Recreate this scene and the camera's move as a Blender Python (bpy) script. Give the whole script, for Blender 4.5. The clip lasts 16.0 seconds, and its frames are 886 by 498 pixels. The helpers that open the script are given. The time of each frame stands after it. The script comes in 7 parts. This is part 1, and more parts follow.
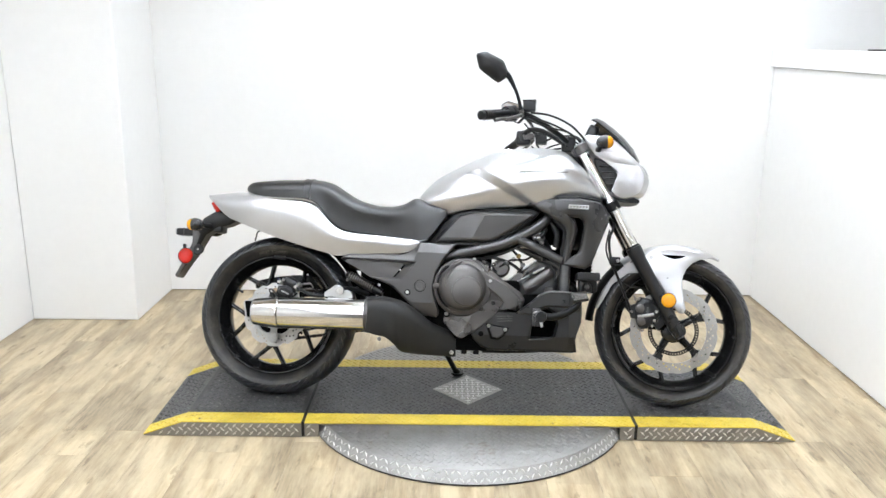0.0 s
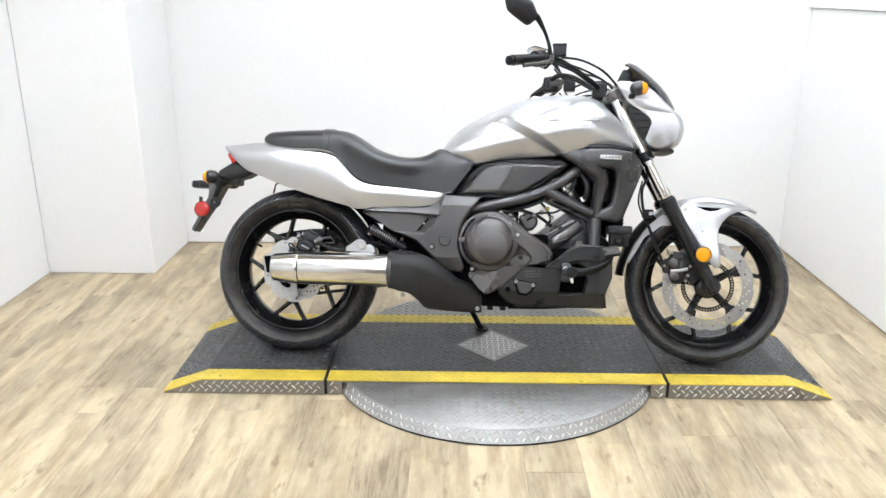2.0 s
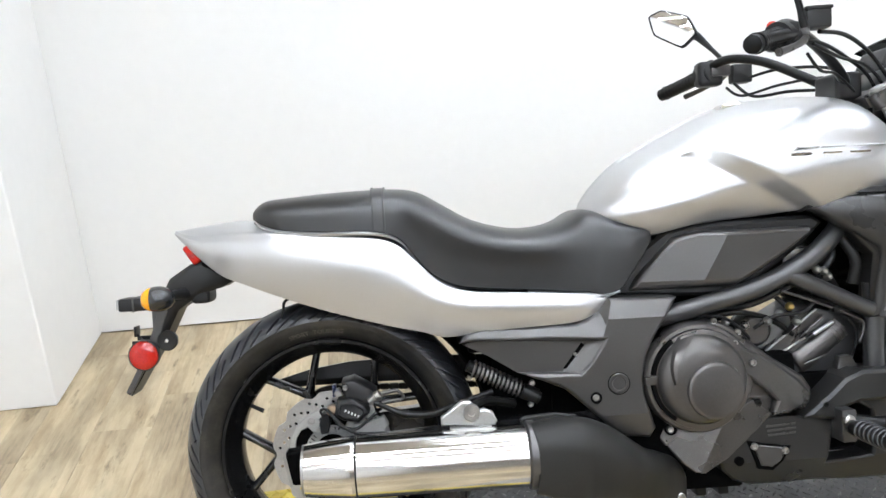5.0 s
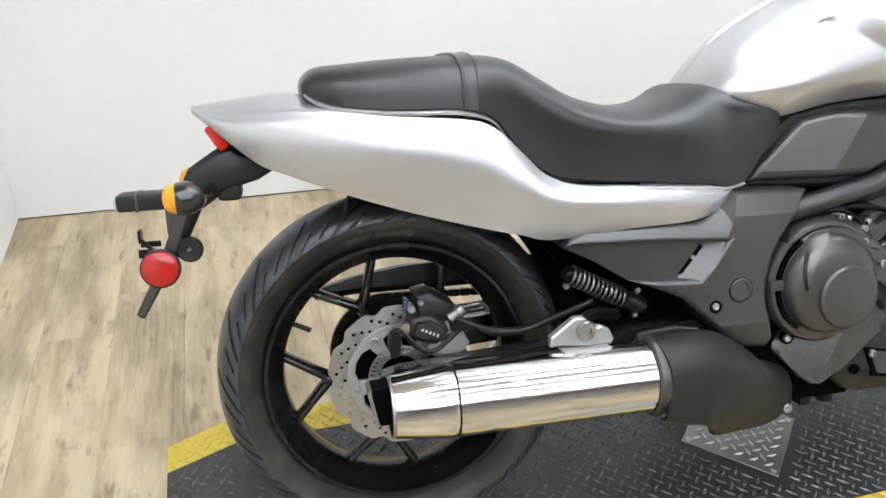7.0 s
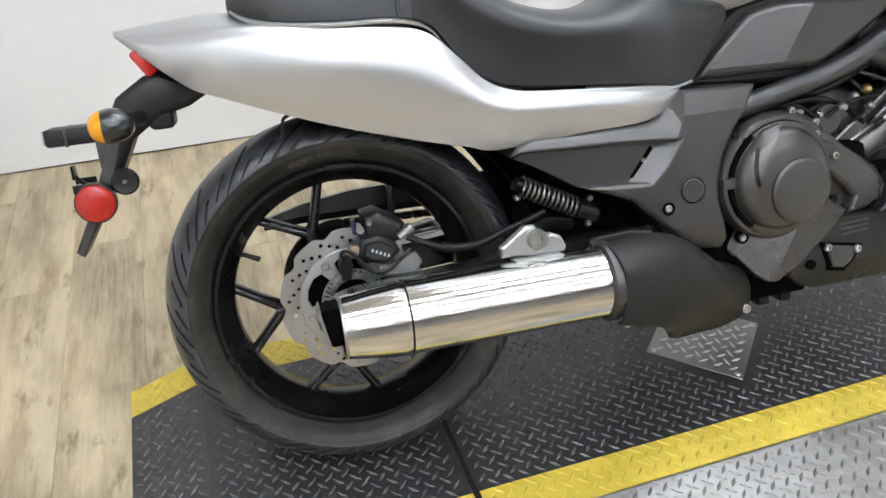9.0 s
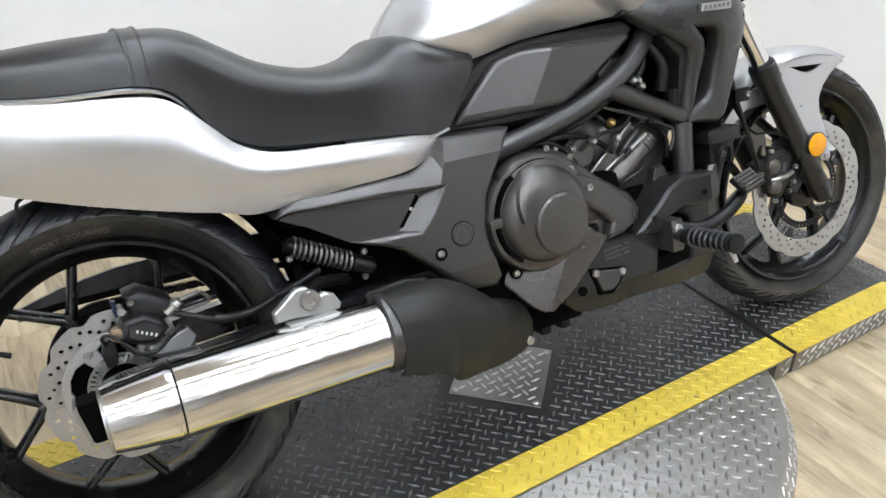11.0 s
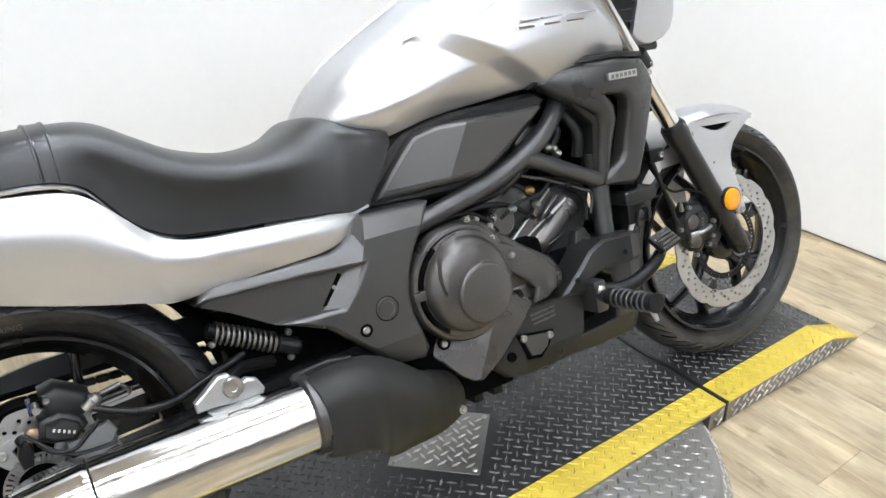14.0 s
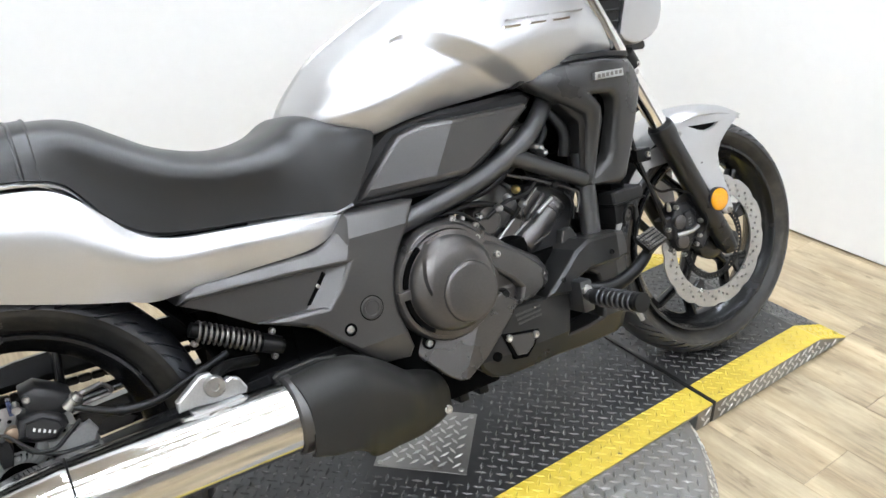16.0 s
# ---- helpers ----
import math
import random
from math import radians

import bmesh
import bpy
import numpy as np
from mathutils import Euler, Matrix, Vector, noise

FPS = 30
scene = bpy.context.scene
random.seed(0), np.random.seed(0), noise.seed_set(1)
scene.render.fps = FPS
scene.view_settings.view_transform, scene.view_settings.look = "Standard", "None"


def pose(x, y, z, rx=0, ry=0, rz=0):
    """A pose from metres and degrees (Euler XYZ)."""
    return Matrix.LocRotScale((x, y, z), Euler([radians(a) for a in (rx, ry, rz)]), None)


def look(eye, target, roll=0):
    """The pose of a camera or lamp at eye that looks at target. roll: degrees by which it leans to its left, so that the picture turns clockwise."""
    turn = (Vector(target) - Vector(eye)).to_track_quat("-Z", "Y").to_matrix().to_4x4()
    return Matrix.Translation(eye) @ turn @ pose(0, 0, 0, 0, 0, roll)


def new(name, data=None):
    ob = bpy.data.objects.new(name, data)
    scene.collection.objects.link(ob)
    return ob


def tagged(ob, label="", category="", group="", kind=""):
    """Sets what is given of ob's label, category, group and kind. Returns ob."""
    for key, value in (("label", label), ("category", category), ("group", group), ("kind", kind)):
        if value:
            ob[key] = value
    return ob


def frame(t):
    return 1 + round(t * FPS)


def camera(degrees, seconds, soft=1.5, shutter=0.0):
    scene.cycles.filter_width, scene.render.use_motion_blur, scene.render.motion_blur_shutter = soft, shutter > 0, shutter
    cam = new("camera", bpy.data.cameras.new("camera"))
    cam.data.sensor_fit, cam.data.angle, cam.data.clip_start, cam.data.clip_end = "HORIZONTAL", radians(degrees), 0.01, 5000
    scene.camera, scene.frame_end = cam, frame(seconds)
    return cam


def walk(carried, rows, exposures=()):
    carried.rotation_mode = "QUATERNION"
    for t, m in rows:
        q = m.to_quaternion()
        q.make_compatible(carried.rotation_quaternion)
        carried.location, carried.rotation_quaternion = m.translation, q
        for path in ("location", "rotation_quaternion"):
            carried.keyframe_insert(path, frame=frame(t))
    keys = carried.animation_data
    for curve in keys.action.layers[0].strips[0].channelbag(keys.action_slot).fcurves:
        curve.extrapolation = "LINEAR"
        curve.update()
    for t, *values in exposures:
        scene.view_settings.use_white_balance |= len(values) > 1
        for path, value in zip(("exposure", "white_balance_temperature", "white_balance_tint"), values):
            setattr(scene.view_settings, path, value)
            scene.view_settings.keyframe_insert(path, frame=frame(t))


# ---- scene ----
cam = camera(58.1, 16.0)
PATH = [
    (0, (-0.103, -2.985, 1.42), (-0.104, -1.049, 0.919), 0.6),
    (0.5, (-0.098, -2.977, 1.434), (-0.091, -1.044, 0.92), 0.2),
    (1, (-0.1, -2.974, 1.429), (-0.09, -1.042, 0.915), 0.5),
    (1.5, (-0.104, -2.96, 1.419), (-0.122, -1.039, 0.861), 0.3),
    (2, (-0.149, -2.875, 1.408), (-0.181, -0.975, 0.782), 0.2),
    (2.5, (-0.236, -2.763, 1.421), (-0.265, -0.864, 0.797), -2.5),
    (3, (-0.295, -2.558, 1.416), (-0.358, -0.651, 0.816), -1.6),
    (3.5, (-0.377, -2.273, 1.415), (-0.407, -0.388, 0.747), -2.0),
    (4, (-0.573, -2.02, 1.416), (-0.436, -0.146, 0.733), -3.8),
    (4.5, (-0.664, -1.751, 1.399), (-0.449, 0.101, 0.677), -2.7),
    (4.7, (-0.653, -1.615, 1.373), (-0.467, 0.245, 0.664), -2.6),
    (6.8, (-0.989, -1.067, 1.299), (-0.5, 0.632, 0.364), 1.4),
    (7, (-0.997, -1.07, 1.277), (-0.517, 0.58, 0.254), 1.6),
    (7.5, (-1.007, -1.09, 1.235), (-0.547, 0.479, 0.082), 2.9),
    (8, (-1.003, -1.087, 1.218), (-0.542, 0.451, 0.026), 3.3),
    (8.5, (-0.984, -1.083, 1.214), (-0.544, 0.464, 0.025), 0.8),
    (9, (-0.948, -1.092, 1.213), (-0.44, 0.482, 0.089), -1.1),
    (9.5, (-0.887, -1.097, 1.217), (-0.175, 0.429, 0.137), -0.5),
    (9.7, (-0.882, -1.096, 1.218), (-0.139, 0.403, 0.122), -0.3),
    (12, (-0.81, -1.134, 1.233), (0.169, 0.297, 0.238), 0.1),
    (12.5, (-0.806, -1.143, 1.236), (0.188, 0.277, 0.239), -0.1),
    (13, (-0.808, -1.136, 1.237), (0.199, 0.282, 0.25), 0.1),
    (13.5, (-0.798, -1.14, 1.262), (0.229, 0.301, 0.33), -1.1),
    (14, (-0.793, -1.133, 1.264), (0.236, 0.31, 0.337), -1.0),
    (14.5, (-0.787, -1.131, 1.259), (0.242, 0.306, 0.324), -1.1),
    (15, (-0.788, -1.134, 1.258), (0.248, 0.3, 0.325), -0.8),
    (15.5, (-0.788, -1.136, 1.26), (0.252, 0.298, 0.332), -0.7),
    (16, (-0.778, -1.141, 1.26), (0.262, 0.294, 0.334), -0.7),
]
EXPOSURES = [(0.0, 0.1), (3.0, 0.1), (4.5, 0.08), (7.0, 0.0), (8.0, -0.05), (9.5, -0.15), (12.0, -0.08), (13.0, -0.08), (13.5, 0.02), (16.0, 0.08)]
walk(cam, [(t, look(eye, target, roll)) for t, eye, target, roll in PATH], EXPOSURES)

# ==== params ====
PANEL_POWER = 61.0
LIGHTS = [(x, y, 1.34, 0.07) for y in (0.85, 0.15, -0.55, -1.3, -2.3, -3.3, -4.6) for x in (-1.48, 0.0, 1.48) if (x < 1 or y > 0 or y < -2) and (x > -1 or y < 0)]
BIKE_AT, BIKE_YAW, BIKE_LEAN, STEER_ANGLE = (-0.75, -0.062, 0.064), -3.5, 19.0, -5.0

# ---- light ----
world = bpy.data.worlds.new("room_air")
world.use_nodes = True
world.node_tree.nodes["Background"].inputs[0].default_value = (0.9, 0.95, 1.0, 1)
world.node_tree.nodes["Background"].inputs[1].default_value = 0.3
scene.world = world


# ---- materials ----
def link(nt, a, b):
    nt.links.new(a, b)


def base_mat(name, colour, rough=0.5, metal=0.0, coat=0.0, spec=0.5):
    m = bpy.data.materials.new(name)
    m.use_nodes = True
    b = m.node_tree.nodes["Principled BSDF"]
    b.inputs["Base Color"].default_value = (*colour, 1)
    b.inputs["Roughness"].default_value = rough
    b.inputs["Metallic"].default_value = metal
    b.inputs["Coat Weight"].default_value = coat
    b.inputs["Coat Roughness"].default_value = 0.08
    b.inputs["Specular IOR Level"].default_value = spec
    return m, m.node_tree, b


def add(nt, kind, **values):
    n = nt.nodes.new(kind)
    for k, v in values.items():
        n.inputs[k].default_value = v
    return n


def noise_of(nt, scale, detail=4, rough=0.55, coords=None, stretch=None):
    if coords is None:
        coords = nt.nodes.new("ShaderNodeTexCoord").outputs["Object"]
    if stretch:
        mp = nt.nodes.new("ShaderNodeMapping")
        mp.inputs["Scale"].default_value = stretch
        link(nt, coords, mp.inputs["Vector"])
        coords = mp.outputs["Vector"]
    n = add(nt, "ShaderNodeTexNoise", Scale=scale, Detail=detail, Roughness=rough)
    link(nt, coords, n.inputs["Vector"])
    return n.outputs["Fac"]


def ramp_of(nt, fac, stops):
    r = nt.nodes.new("ShaderNodeValToRGB")
    els = r.color_ramp.elements
    while len(els) < len(stops):
        els.new(0.5)
    for e, (p, c) in zip(els, stops):
        e.position, e.color = p, (*c, 1) if len(c) == 3 else c
    link(nt, fac, r.inputs["Fac"])
    return r.outputs["Color"]


def span(nt, fac, lo, hi, out_lo, out_hi):
    r = add(nt, "ShaderNodeMapRange")
    for k, v in zip(("From Min", "From Max", "To Min", "To Max"), (lo, hi, out_lo, out_hi)):
        r.inputs[k].default_value = v
    link(nt, fac, r.inputs["Value"])
    return r.outputs["Result"]


def bump(nt, b, height, strength, distance):
    n = add(nt, "ShaderNodeBump", Strength=strength, Distance=distance)
    link(nt, height, n.inputs["Height"])
    link(nt, n.outputs["Normal"], b.inputs["Normal"])


def worn(name, colour, rough, metal=0.0, coat=0.0, vary=0.12, big=3.0, fine=60.0, grain=0.0, rvary=0.08, spec=0.5):
    """Plain stuff with stains at a large and a small scale, uneven gloss and fine relief."""
    m, nt, b = base_mat(name, colour, rough, metal, coat, spec)
    n1, n2 = noise_of(nt, big, 5), noise_of(nt, fine, 3)
    mix = add(nt, "ShaderNodeMath")
    mix.operation = "ADD"
    link(nt, n1, mix.inputs[0]), link(nt, n2, mix.inputs[1])
    lo, hi = tuple(c * (1 - vary) for c in colour), tuple(min(1, c * (1 + vary)) for c in colour)
    link(nt, ramp_of(nt, span(nt, mix.outputs[0], 0.6, 1.4, 0, 1), [(0, lo), (1, hi)]), b.inputs["Base Color"])
    link(nt, span(nt, n1, 0.3, 0.7, max(0.02, rough - rvary), min(1, rough + rvary)), b.inputs["Roughness"])
    if grain:
        bump(nt, b, noise_of(nt, 900, 2), 0.5, grain * 0.16)
    return m


WALL = worn("painted_wall", (0.78, 0.772, 0.755), 0.6, vary=0.02, big=1.2, fine=25, grain=0.0004)
FAR_WALL = worn("far_wall_paint", (0.36, 0.34, 0.32), 0.7, vary=0.05)
CEILING = worn("ceiling_board", (0.62, 0.55, 0.47), 0.8, vary=0.05)
CAP = worn("cap_paint", (0.82, 0.82, 0.82), 0.4, vary=0.02)
SILVER = worn("silver_paint", (0.485, 0.485, 0.489), 0.35, 0.81, 0.2, vary=0.03, big=4, fine=400, rvary=0.03)
DARK_PLASTIC = worn("moulded_black_plastic", (0.008, 0.0078, 0.008), 0.42, vary=0.12, big=6, fine=200, grain=0.0003, spec=0.35)
GREY_PLASTIC = worn("charcoal_panel", (0.073, 0.070, 0.068), 0.33, 0.65, vary=0.08, big=6, fine=300, grain=0.0002, spec=0.85)
BELLY_BLACK = worn("belly_pan_plastic", (0.022, 0.0215, 0.021), 0.34, 0.4, vary=0.08, big=6, fine=300, grain=0.0002, spec=0.5)
SHROUD_BLACK = worn("satin_black_panel", (0.050, 0.049, 0.048), 0.30, 0.6, vary=0.08, big=6, fine=300, grain=0.0002, spec=0.62)
CASE = worn("dark_cast_metal", (0.098, 0.092, 0.088), 0.31, 0.8, vary=0.12, big=8, fine=250, grain=0.0005)
CASE_LIGHT = worn("grey_cast_metal", (0.092, 0.088, 0.084), 0.31, 0.75, vary=0.12, big=8, fine=250, grain=0.0005)
BLACK_GLOSS = worn("gloss_black_paint", (0.012, 0.012, 0.013), 0.25, coat=0.5, vary=0.15)
FRAME_PAINT = worn("frame_paint", (0.017, 0.017, 0.0174), 0.34, vary=0.08, fine=200, rvary=0.02, spec=0.85)
FORK_BLACK = worn("fork_slider_paint", (0.006, 0.006, 0.0064), 0.3, vary=0.1, fine=200, spec=0.5)
def drawn_steel():
    """Polished stainless tube: streaks and faint flats along its length, reflected bands partly put into the colour."""
    m, nt, b = base_mat("drawn_stainless", (0.66, 0.65, 0.63), 0.12, 1.0)
    streak = noise_of(nt, 1.0, 2, 0.5, None, (0.03, 70.0, 70.0))
    link(nt, span(nt, streak, 0.3, 0.7, 0.12, 0.19), b.inputs["Roughness"])
    # lighter and darker bands paint in part of the reflected strip lights
    link(nt, ramp_of(nt, streak, [(0.3, (0.50, 0.49, 0.47)), (0.7, (0.70, 0.69, 0.67))]), b.inputs["Base Color"])
    bump(nt, b, streak, 0.10, 0.003)
    return m


MUFFLER = drawn_steel()
CHROME = worn("polished_chrome", (0.80, 0.79, 0.77), 0.09, 1.0, vary=0.04, big=5, fine=80, rvary=0.03)
DISC_STEEL = worn("brake_disc_steel", (0.45, 0.445, 0.43), 0.36, 1.0, vary=0.16, big=14, fine=240)
STEEL = worn("machined_steel", (0.40, 0.40, 0.39), 0.36, 1.0, vary=0.1, big=20, fine=300)
CALIPER = worn("caliper_paint", (0.016, 0.0155, 0.016), 0.42, 0.2, vary=0.15, fine=240, spec=0.35)
BLUE_STEEL = worn("blued_steel", (0.05, 0.06, 0.12), 0.35, 0.8, vary=0.15)
BRONZE = worn("tarnished_bronze", (0.22, 0.16, 0.11), 0.42, 0.8, vary=0.2, big=30)
CHAIN = worn("oiled_chain_steel", (0.035, 0.032, 0.028), 0.34, 0.8, vary=0.3, big=60, fine=400)
ZINC = worn("zinc_bolt", (0.44, 0.43, 0.41), 0.32, 1.0, vary=0.12, big=40, fine=300)
ALLOY = worn("cast_alloy", (0.42, 0.42, 0.41), 0.42, 0.8, vary=0.12, big=20, fine=300, grain=0.0003)
BLACK_STEEL = worn("black_steel", (0.005, 0.005, 0.005), 0.35, 0.2, vary=0.2, big=20, spec=0.25)
CABLE = worn("rubber_cable", (0.006, 0.006, 0.006), 0.42, vary=0.15, spec=0.25)
BRASS = worn("anodised_brass", (0.45, 0.33, 0.12), 0.35, 1.0, vary=0.1)
SPRING_GREY = worn("spring_steel", (0.16, 0.15, 0.14), 0.35, 0.7, vary=0.1)
HEAT_BLACK = worn("heat_resistant_coating", (0.017, 0.0165, 0.0155), 0.48, vary=0.15, big=5, fine=300, grain=0.0004, spec=0.25)
# glossless near-black: deep shade of gaps and openings put into the colour
SHADE_BLACK = worn("gap_shade_black", (0.002, 0.002, 0.002), 0.6, vary=0.2, spec=0.02)
RIM_BLACK = worn("rim_paint", (0.0045, 0.0045, 0.0048), 0.24, vary=0.12, big=10, fine=200, spec=0.55)


def leather():
    m, nt, b = base_mat("seat_vinyl", (0.018, 0.018, 0.019), 0.48, spec=0.62)
    v = add(nt, "ShaderNodeTexVoronoi", Scale=420.0)
    link(nt, nt.nodes.new("ShaderNodeTexCoord").outputs["Object"], v.inputs["Vector"])
    bump(nt, b, v.outputs["Distance"], 0.35, 0.00022)
    link(nt, span(nt, noise_of(nt, 5), 0.3, 0.7, 0.33, 0.37), b.inputs["Roughness"])
    link(nt, ramp_of(nt, noise_of(nt, 9), [(0.3, (0.007, 0.0069, 0.007)), (0.7, (0.010, 0.0098, 0.0098))]), b.inputs["Base Color"])
    return m


def rubber(name, stops, rough, spec):
    """Tyre rubber: dusty brownish film and fresh black, with a fine grain."""
    m, nt, b = base_mat(name, (0.02, 0.02, 0.02), 0.62, spec=spec)
    film = noise_of(nt, 9, 8, 0.7)
    link(nt, ramp_of(nt, film, stops), b.inputs["Base Color"])
    link(nt, span(nt, noise_of(nt, 16, 4), 0.3, 0.7, rough - 0.1, rough + 0.12), b.inputs["Roughness"])
    bump(nt, b, noise_of(nt, 500, 3), 0.4, 0.00012)
    return m


SEAT = leather()
RUBBER = rubber("tread_rubber", [(0.40, (0.021, 0.0217, 0.025)), (0.58, (0.028, 0.029, 0.032)), (0.74, (0.036, 0.036, 0.036))], 0.37, 0.6)
SIDEWALL = rubber("dusty_sidewall", [(0.40, (0.010, 0.0098, 0.0096)), (0.54, (0.025, 0.0225, 0.019)), (0.70, (0.060, 0.052, 0.041))], 0.44, 0.40)


def plank_mat():
    """Bleached oak vinyl: every board its own tone, grain drawn out along it, grey weathered patches."""
    m, nt, b = base_mat("bleached_oak_vinyl", (0.5, 0.42, 0.3), 0.42)
    info, tc = nt.nodes.new("ShaderNodeObjectInfo"), nt.nodes.new("ShaderNodeTexCoord")
    shift = nt.nodes.new("ShaderNodeVectorMath")
    shift.operation = "MULTIPLY_ADD"
    comb = nt.nodes.new("ShaderNodeCombineXYZ")
    for k in range(3):
        link(nt, info.outputs["Random"], comb.inputs[k])
    link(nt, comb.outputs[0], shift.inputs[0])
    shift.inputs[1].default_value = (37.0, 61.0, 13.0)
    link(nt, tc.outputs["Object"], shift.inputs[2])
    at = shift.outputs[0]
    grain = noise_of(nt, 3.2, 9, 0.66, at, (5.0, 0.8, 1))
    fine = noise_of(nt, 22.0, 5, 0.6, at, (5.0, 0.4, 1))
    patch = noise_of(nt, 1.9, 6, 0.62, at, (2.6, 0.9, 1))
    col = ramp_of(nt, grain, [(0.28, (0.24, 0.17, 0.092)), (0.42, (0.39, 0.302, 0.185)), (0.55, (0.50, 0.405, 0.262)), (0.74, (0.55, 0.46, 0.31))])
    grey = ramp_of(nt, fine, [(0.35, (0.17, 0.127, 0.076)), (0.65, (0.35, 0.28, 0.186))])
    mix = nt.nodes.new("ShaderNodeMix")
    mix.data_type = "RGBA"
    link(nt, span(nt, patch, 0.43, 0.64, 0.0, 0.95), mix.inputs[0])
    link(nt, col, mix.inputs[6]), link(nt, grey, mix.inputs[7])
    knot = noise_of(nt, 8.0, 4, 0.6, at, (3.4, 1.0, 1))
    spot = nt.nodes.new("ShaderNodeMix")
    spot.data_type = "RGBA"
    link(nt, span(nt, knot, 0.60, 0.72, 0.0, 0.8), spot.inputs[0])
    link(nt, mix.outputs[2], spot.inputs[6])
    spot.inputs[7].default_value = (0.17, 0.125, 0.07, 1)
    mix = spot
    # three printed strips side by side on every board, cut at uneven lengths
    sep = nt.nodes.new("ShaderNodeSeparateXYZ")
    link(nt, tc.outputs["Object"], sep.inputs[0])
    col_no = add(nt, "ShaderNodeMath")
    col_no.operation = "SNAP"
    link(nt, sep.outputs["X"], col_no.inputs[0])
    col_no.inputs[1].default_value = 0.0594
    cut = add(nt, "ShaderNodeMath")
    cut.operation = "MULTIPLY_ADD"
    link(nt, col_no.outputs[0], cut.inputs[0])
    cut.inputs[1].default_value = 7.3
    link(nt, sep.outputs["Y"], cut.inputs[2])
    row_no = add(nt, "ShaderNodeMath")
    row_no.operation = "SNAP"
    link(nt, cut.outputs[0], row_no.inputs[0])
    row_no.inputs[1].default_value = 0.43
    key = nt.nodes.new("ShaderNodeCombineXYZ")
    link(nt, col_no.outputs[0], key.inputs[0]), link(nt, row_no.outputs[0], key.inputs[1]), link(nt, info.outputs["Random"], key.inputs[2])
    white = nt.nodes.new("ShaderNodeTexWhiteNoise")
    link(nt, key.outputs[0], white.inputs["Vector"])
    tone = nt.nodes.new("ShaderNodeHueSaturation")
    link(nt, span(nt, white.outputs["Value"], 0, 1, 0.89, 1.05), tone.inputs["Value"])
    link(nt, mix.outputs[2], tone.inputs["Color"])
    link(nt, tone.outputs[0], b.inputs["Base Color"])
    link(nt, span(nt, fine, 0.3, 0.7, 0.34, 0.5), b.inputs["Roughness"])
    bump(nt, b, fine, 0.25, 0.0006)
    return m


WORN_LETTER = worn("rubbed_letter_rubber", (0.13, 0.12, 0.10), 0.6, vary=0.5, big=40, fine=300)
PLANK = plank_mat()
JOINT = worn("floor_joint", (0.30, 0.25, 0.17), 0.8)


def tread_paint(name, colour, wear, rough, metal=0.0, amount=(0.60, 0.68)):
    """Paint over tread plate, rubbed and scuffed in patches."""
    m, nt, b = base_mat(name, colour, rough, metal, spec=0.6)
    n1, n2 = noise_of(nt, 4, 8, 0.7), noise_of(nt, 45, 5, 0.6)
    mul = add(nt, "ShaderNodeMath")
    mul.operation = "MULTIPLY"
    link(nt, n1, mul.inputs[0]), link(nt, n2, mul.inputs[1])
    mask = span(nt, mul.outputs[0], amount[0] ** 2, amount[1] ** 2, 0, 1)
    mix = nt.nodes.new("ShaderNodeMix")
    mix.data_type = "RGBA"
    link(nt, mask, mix.inputs[0])
    soft = ramp_of(nt, noise_of(nt, 11, 5), [(0.3, tuple(c * 0.86 for c in colour)), (0.7, tuple(c * 1.1 for c in colour))])
    link(nt, soft, mix.inputs[6])
    mix.inputs[7].default_value = (*wear, 1)
    link(nt, mix.outputs[2], b.inputs["Base Color"])
    link(nt, span(nt, n2, 0.3, 0.7, rough - 0.05, rough + 0.06), b.inputs["Roughness"])
    bump(nt, b, n2, 0.1, 0.0006)
    return m


DECK_BLACK = tread_paint("black_deck_coating", (0.022, 0.022, 0.0222), (0.034, 0.033, 0.032), 0.40, amount=(0.5, 0.66))
# rubbed bars, lightened further to paint in the highlights they catch
DECK_BAR = tread_paint("rubbed_glint_deck_bars", (0.088, 0.088, 0.088), (0.13, 0.126, 0.118), 0.26, amount=(0.5, 0.66))
DECK_YELLOW = tread_paint("yellow_edge_paint", (0.56, 0.42, 0.050), (0.12, 0.09, 0.03), 0.42, amount=(0.60, 0.66))
TREAD_BAR = tread_paint("bright_tread_bars", (0.60, 0.59, 0.57), (0.55, 0.52, 0.47), 0.34, 0.92, amount=(0.60, 0.72))
RIM_ALU = tread_paint("dull_rim_aluminium", (0.36, 0.353, 0.34), (0.28, 0.26, 0.23), 0.52, 0.85, amount=(0.55, 0.68))
TREAD_ALU = tread_paint("tread_plate_aluminium", (0.29, 0.282, 0.27), (0.22, 0.197, 0.17), 0.42, 0.92, amount=(0.55, 0.68))


def clear_plastic(name, colour, rough=0.12, trans=0.0):
    m, nt, b = base_mat(name, colour, rough, coat=0.15)
    b.inputs["Transmission Weight"].default_value = trans
    v = add(nt, "ShaderNodeTexVoronoi", Scale=330.0)
    link(nt, nt.nodes.new("ShaderNodeTexCoord").outputs["Object"], v.inputs["Vector"])
    bump(nt, b, v.outputs["Distance"], 0.25, 0.0006)
    link(nt, ramp_of(nt, v.outputs["Distance"], [(0.0, colour), (0.8, tuple(c * 0.68 for c in colour))]), b.inputs["Base Color"])
    return m


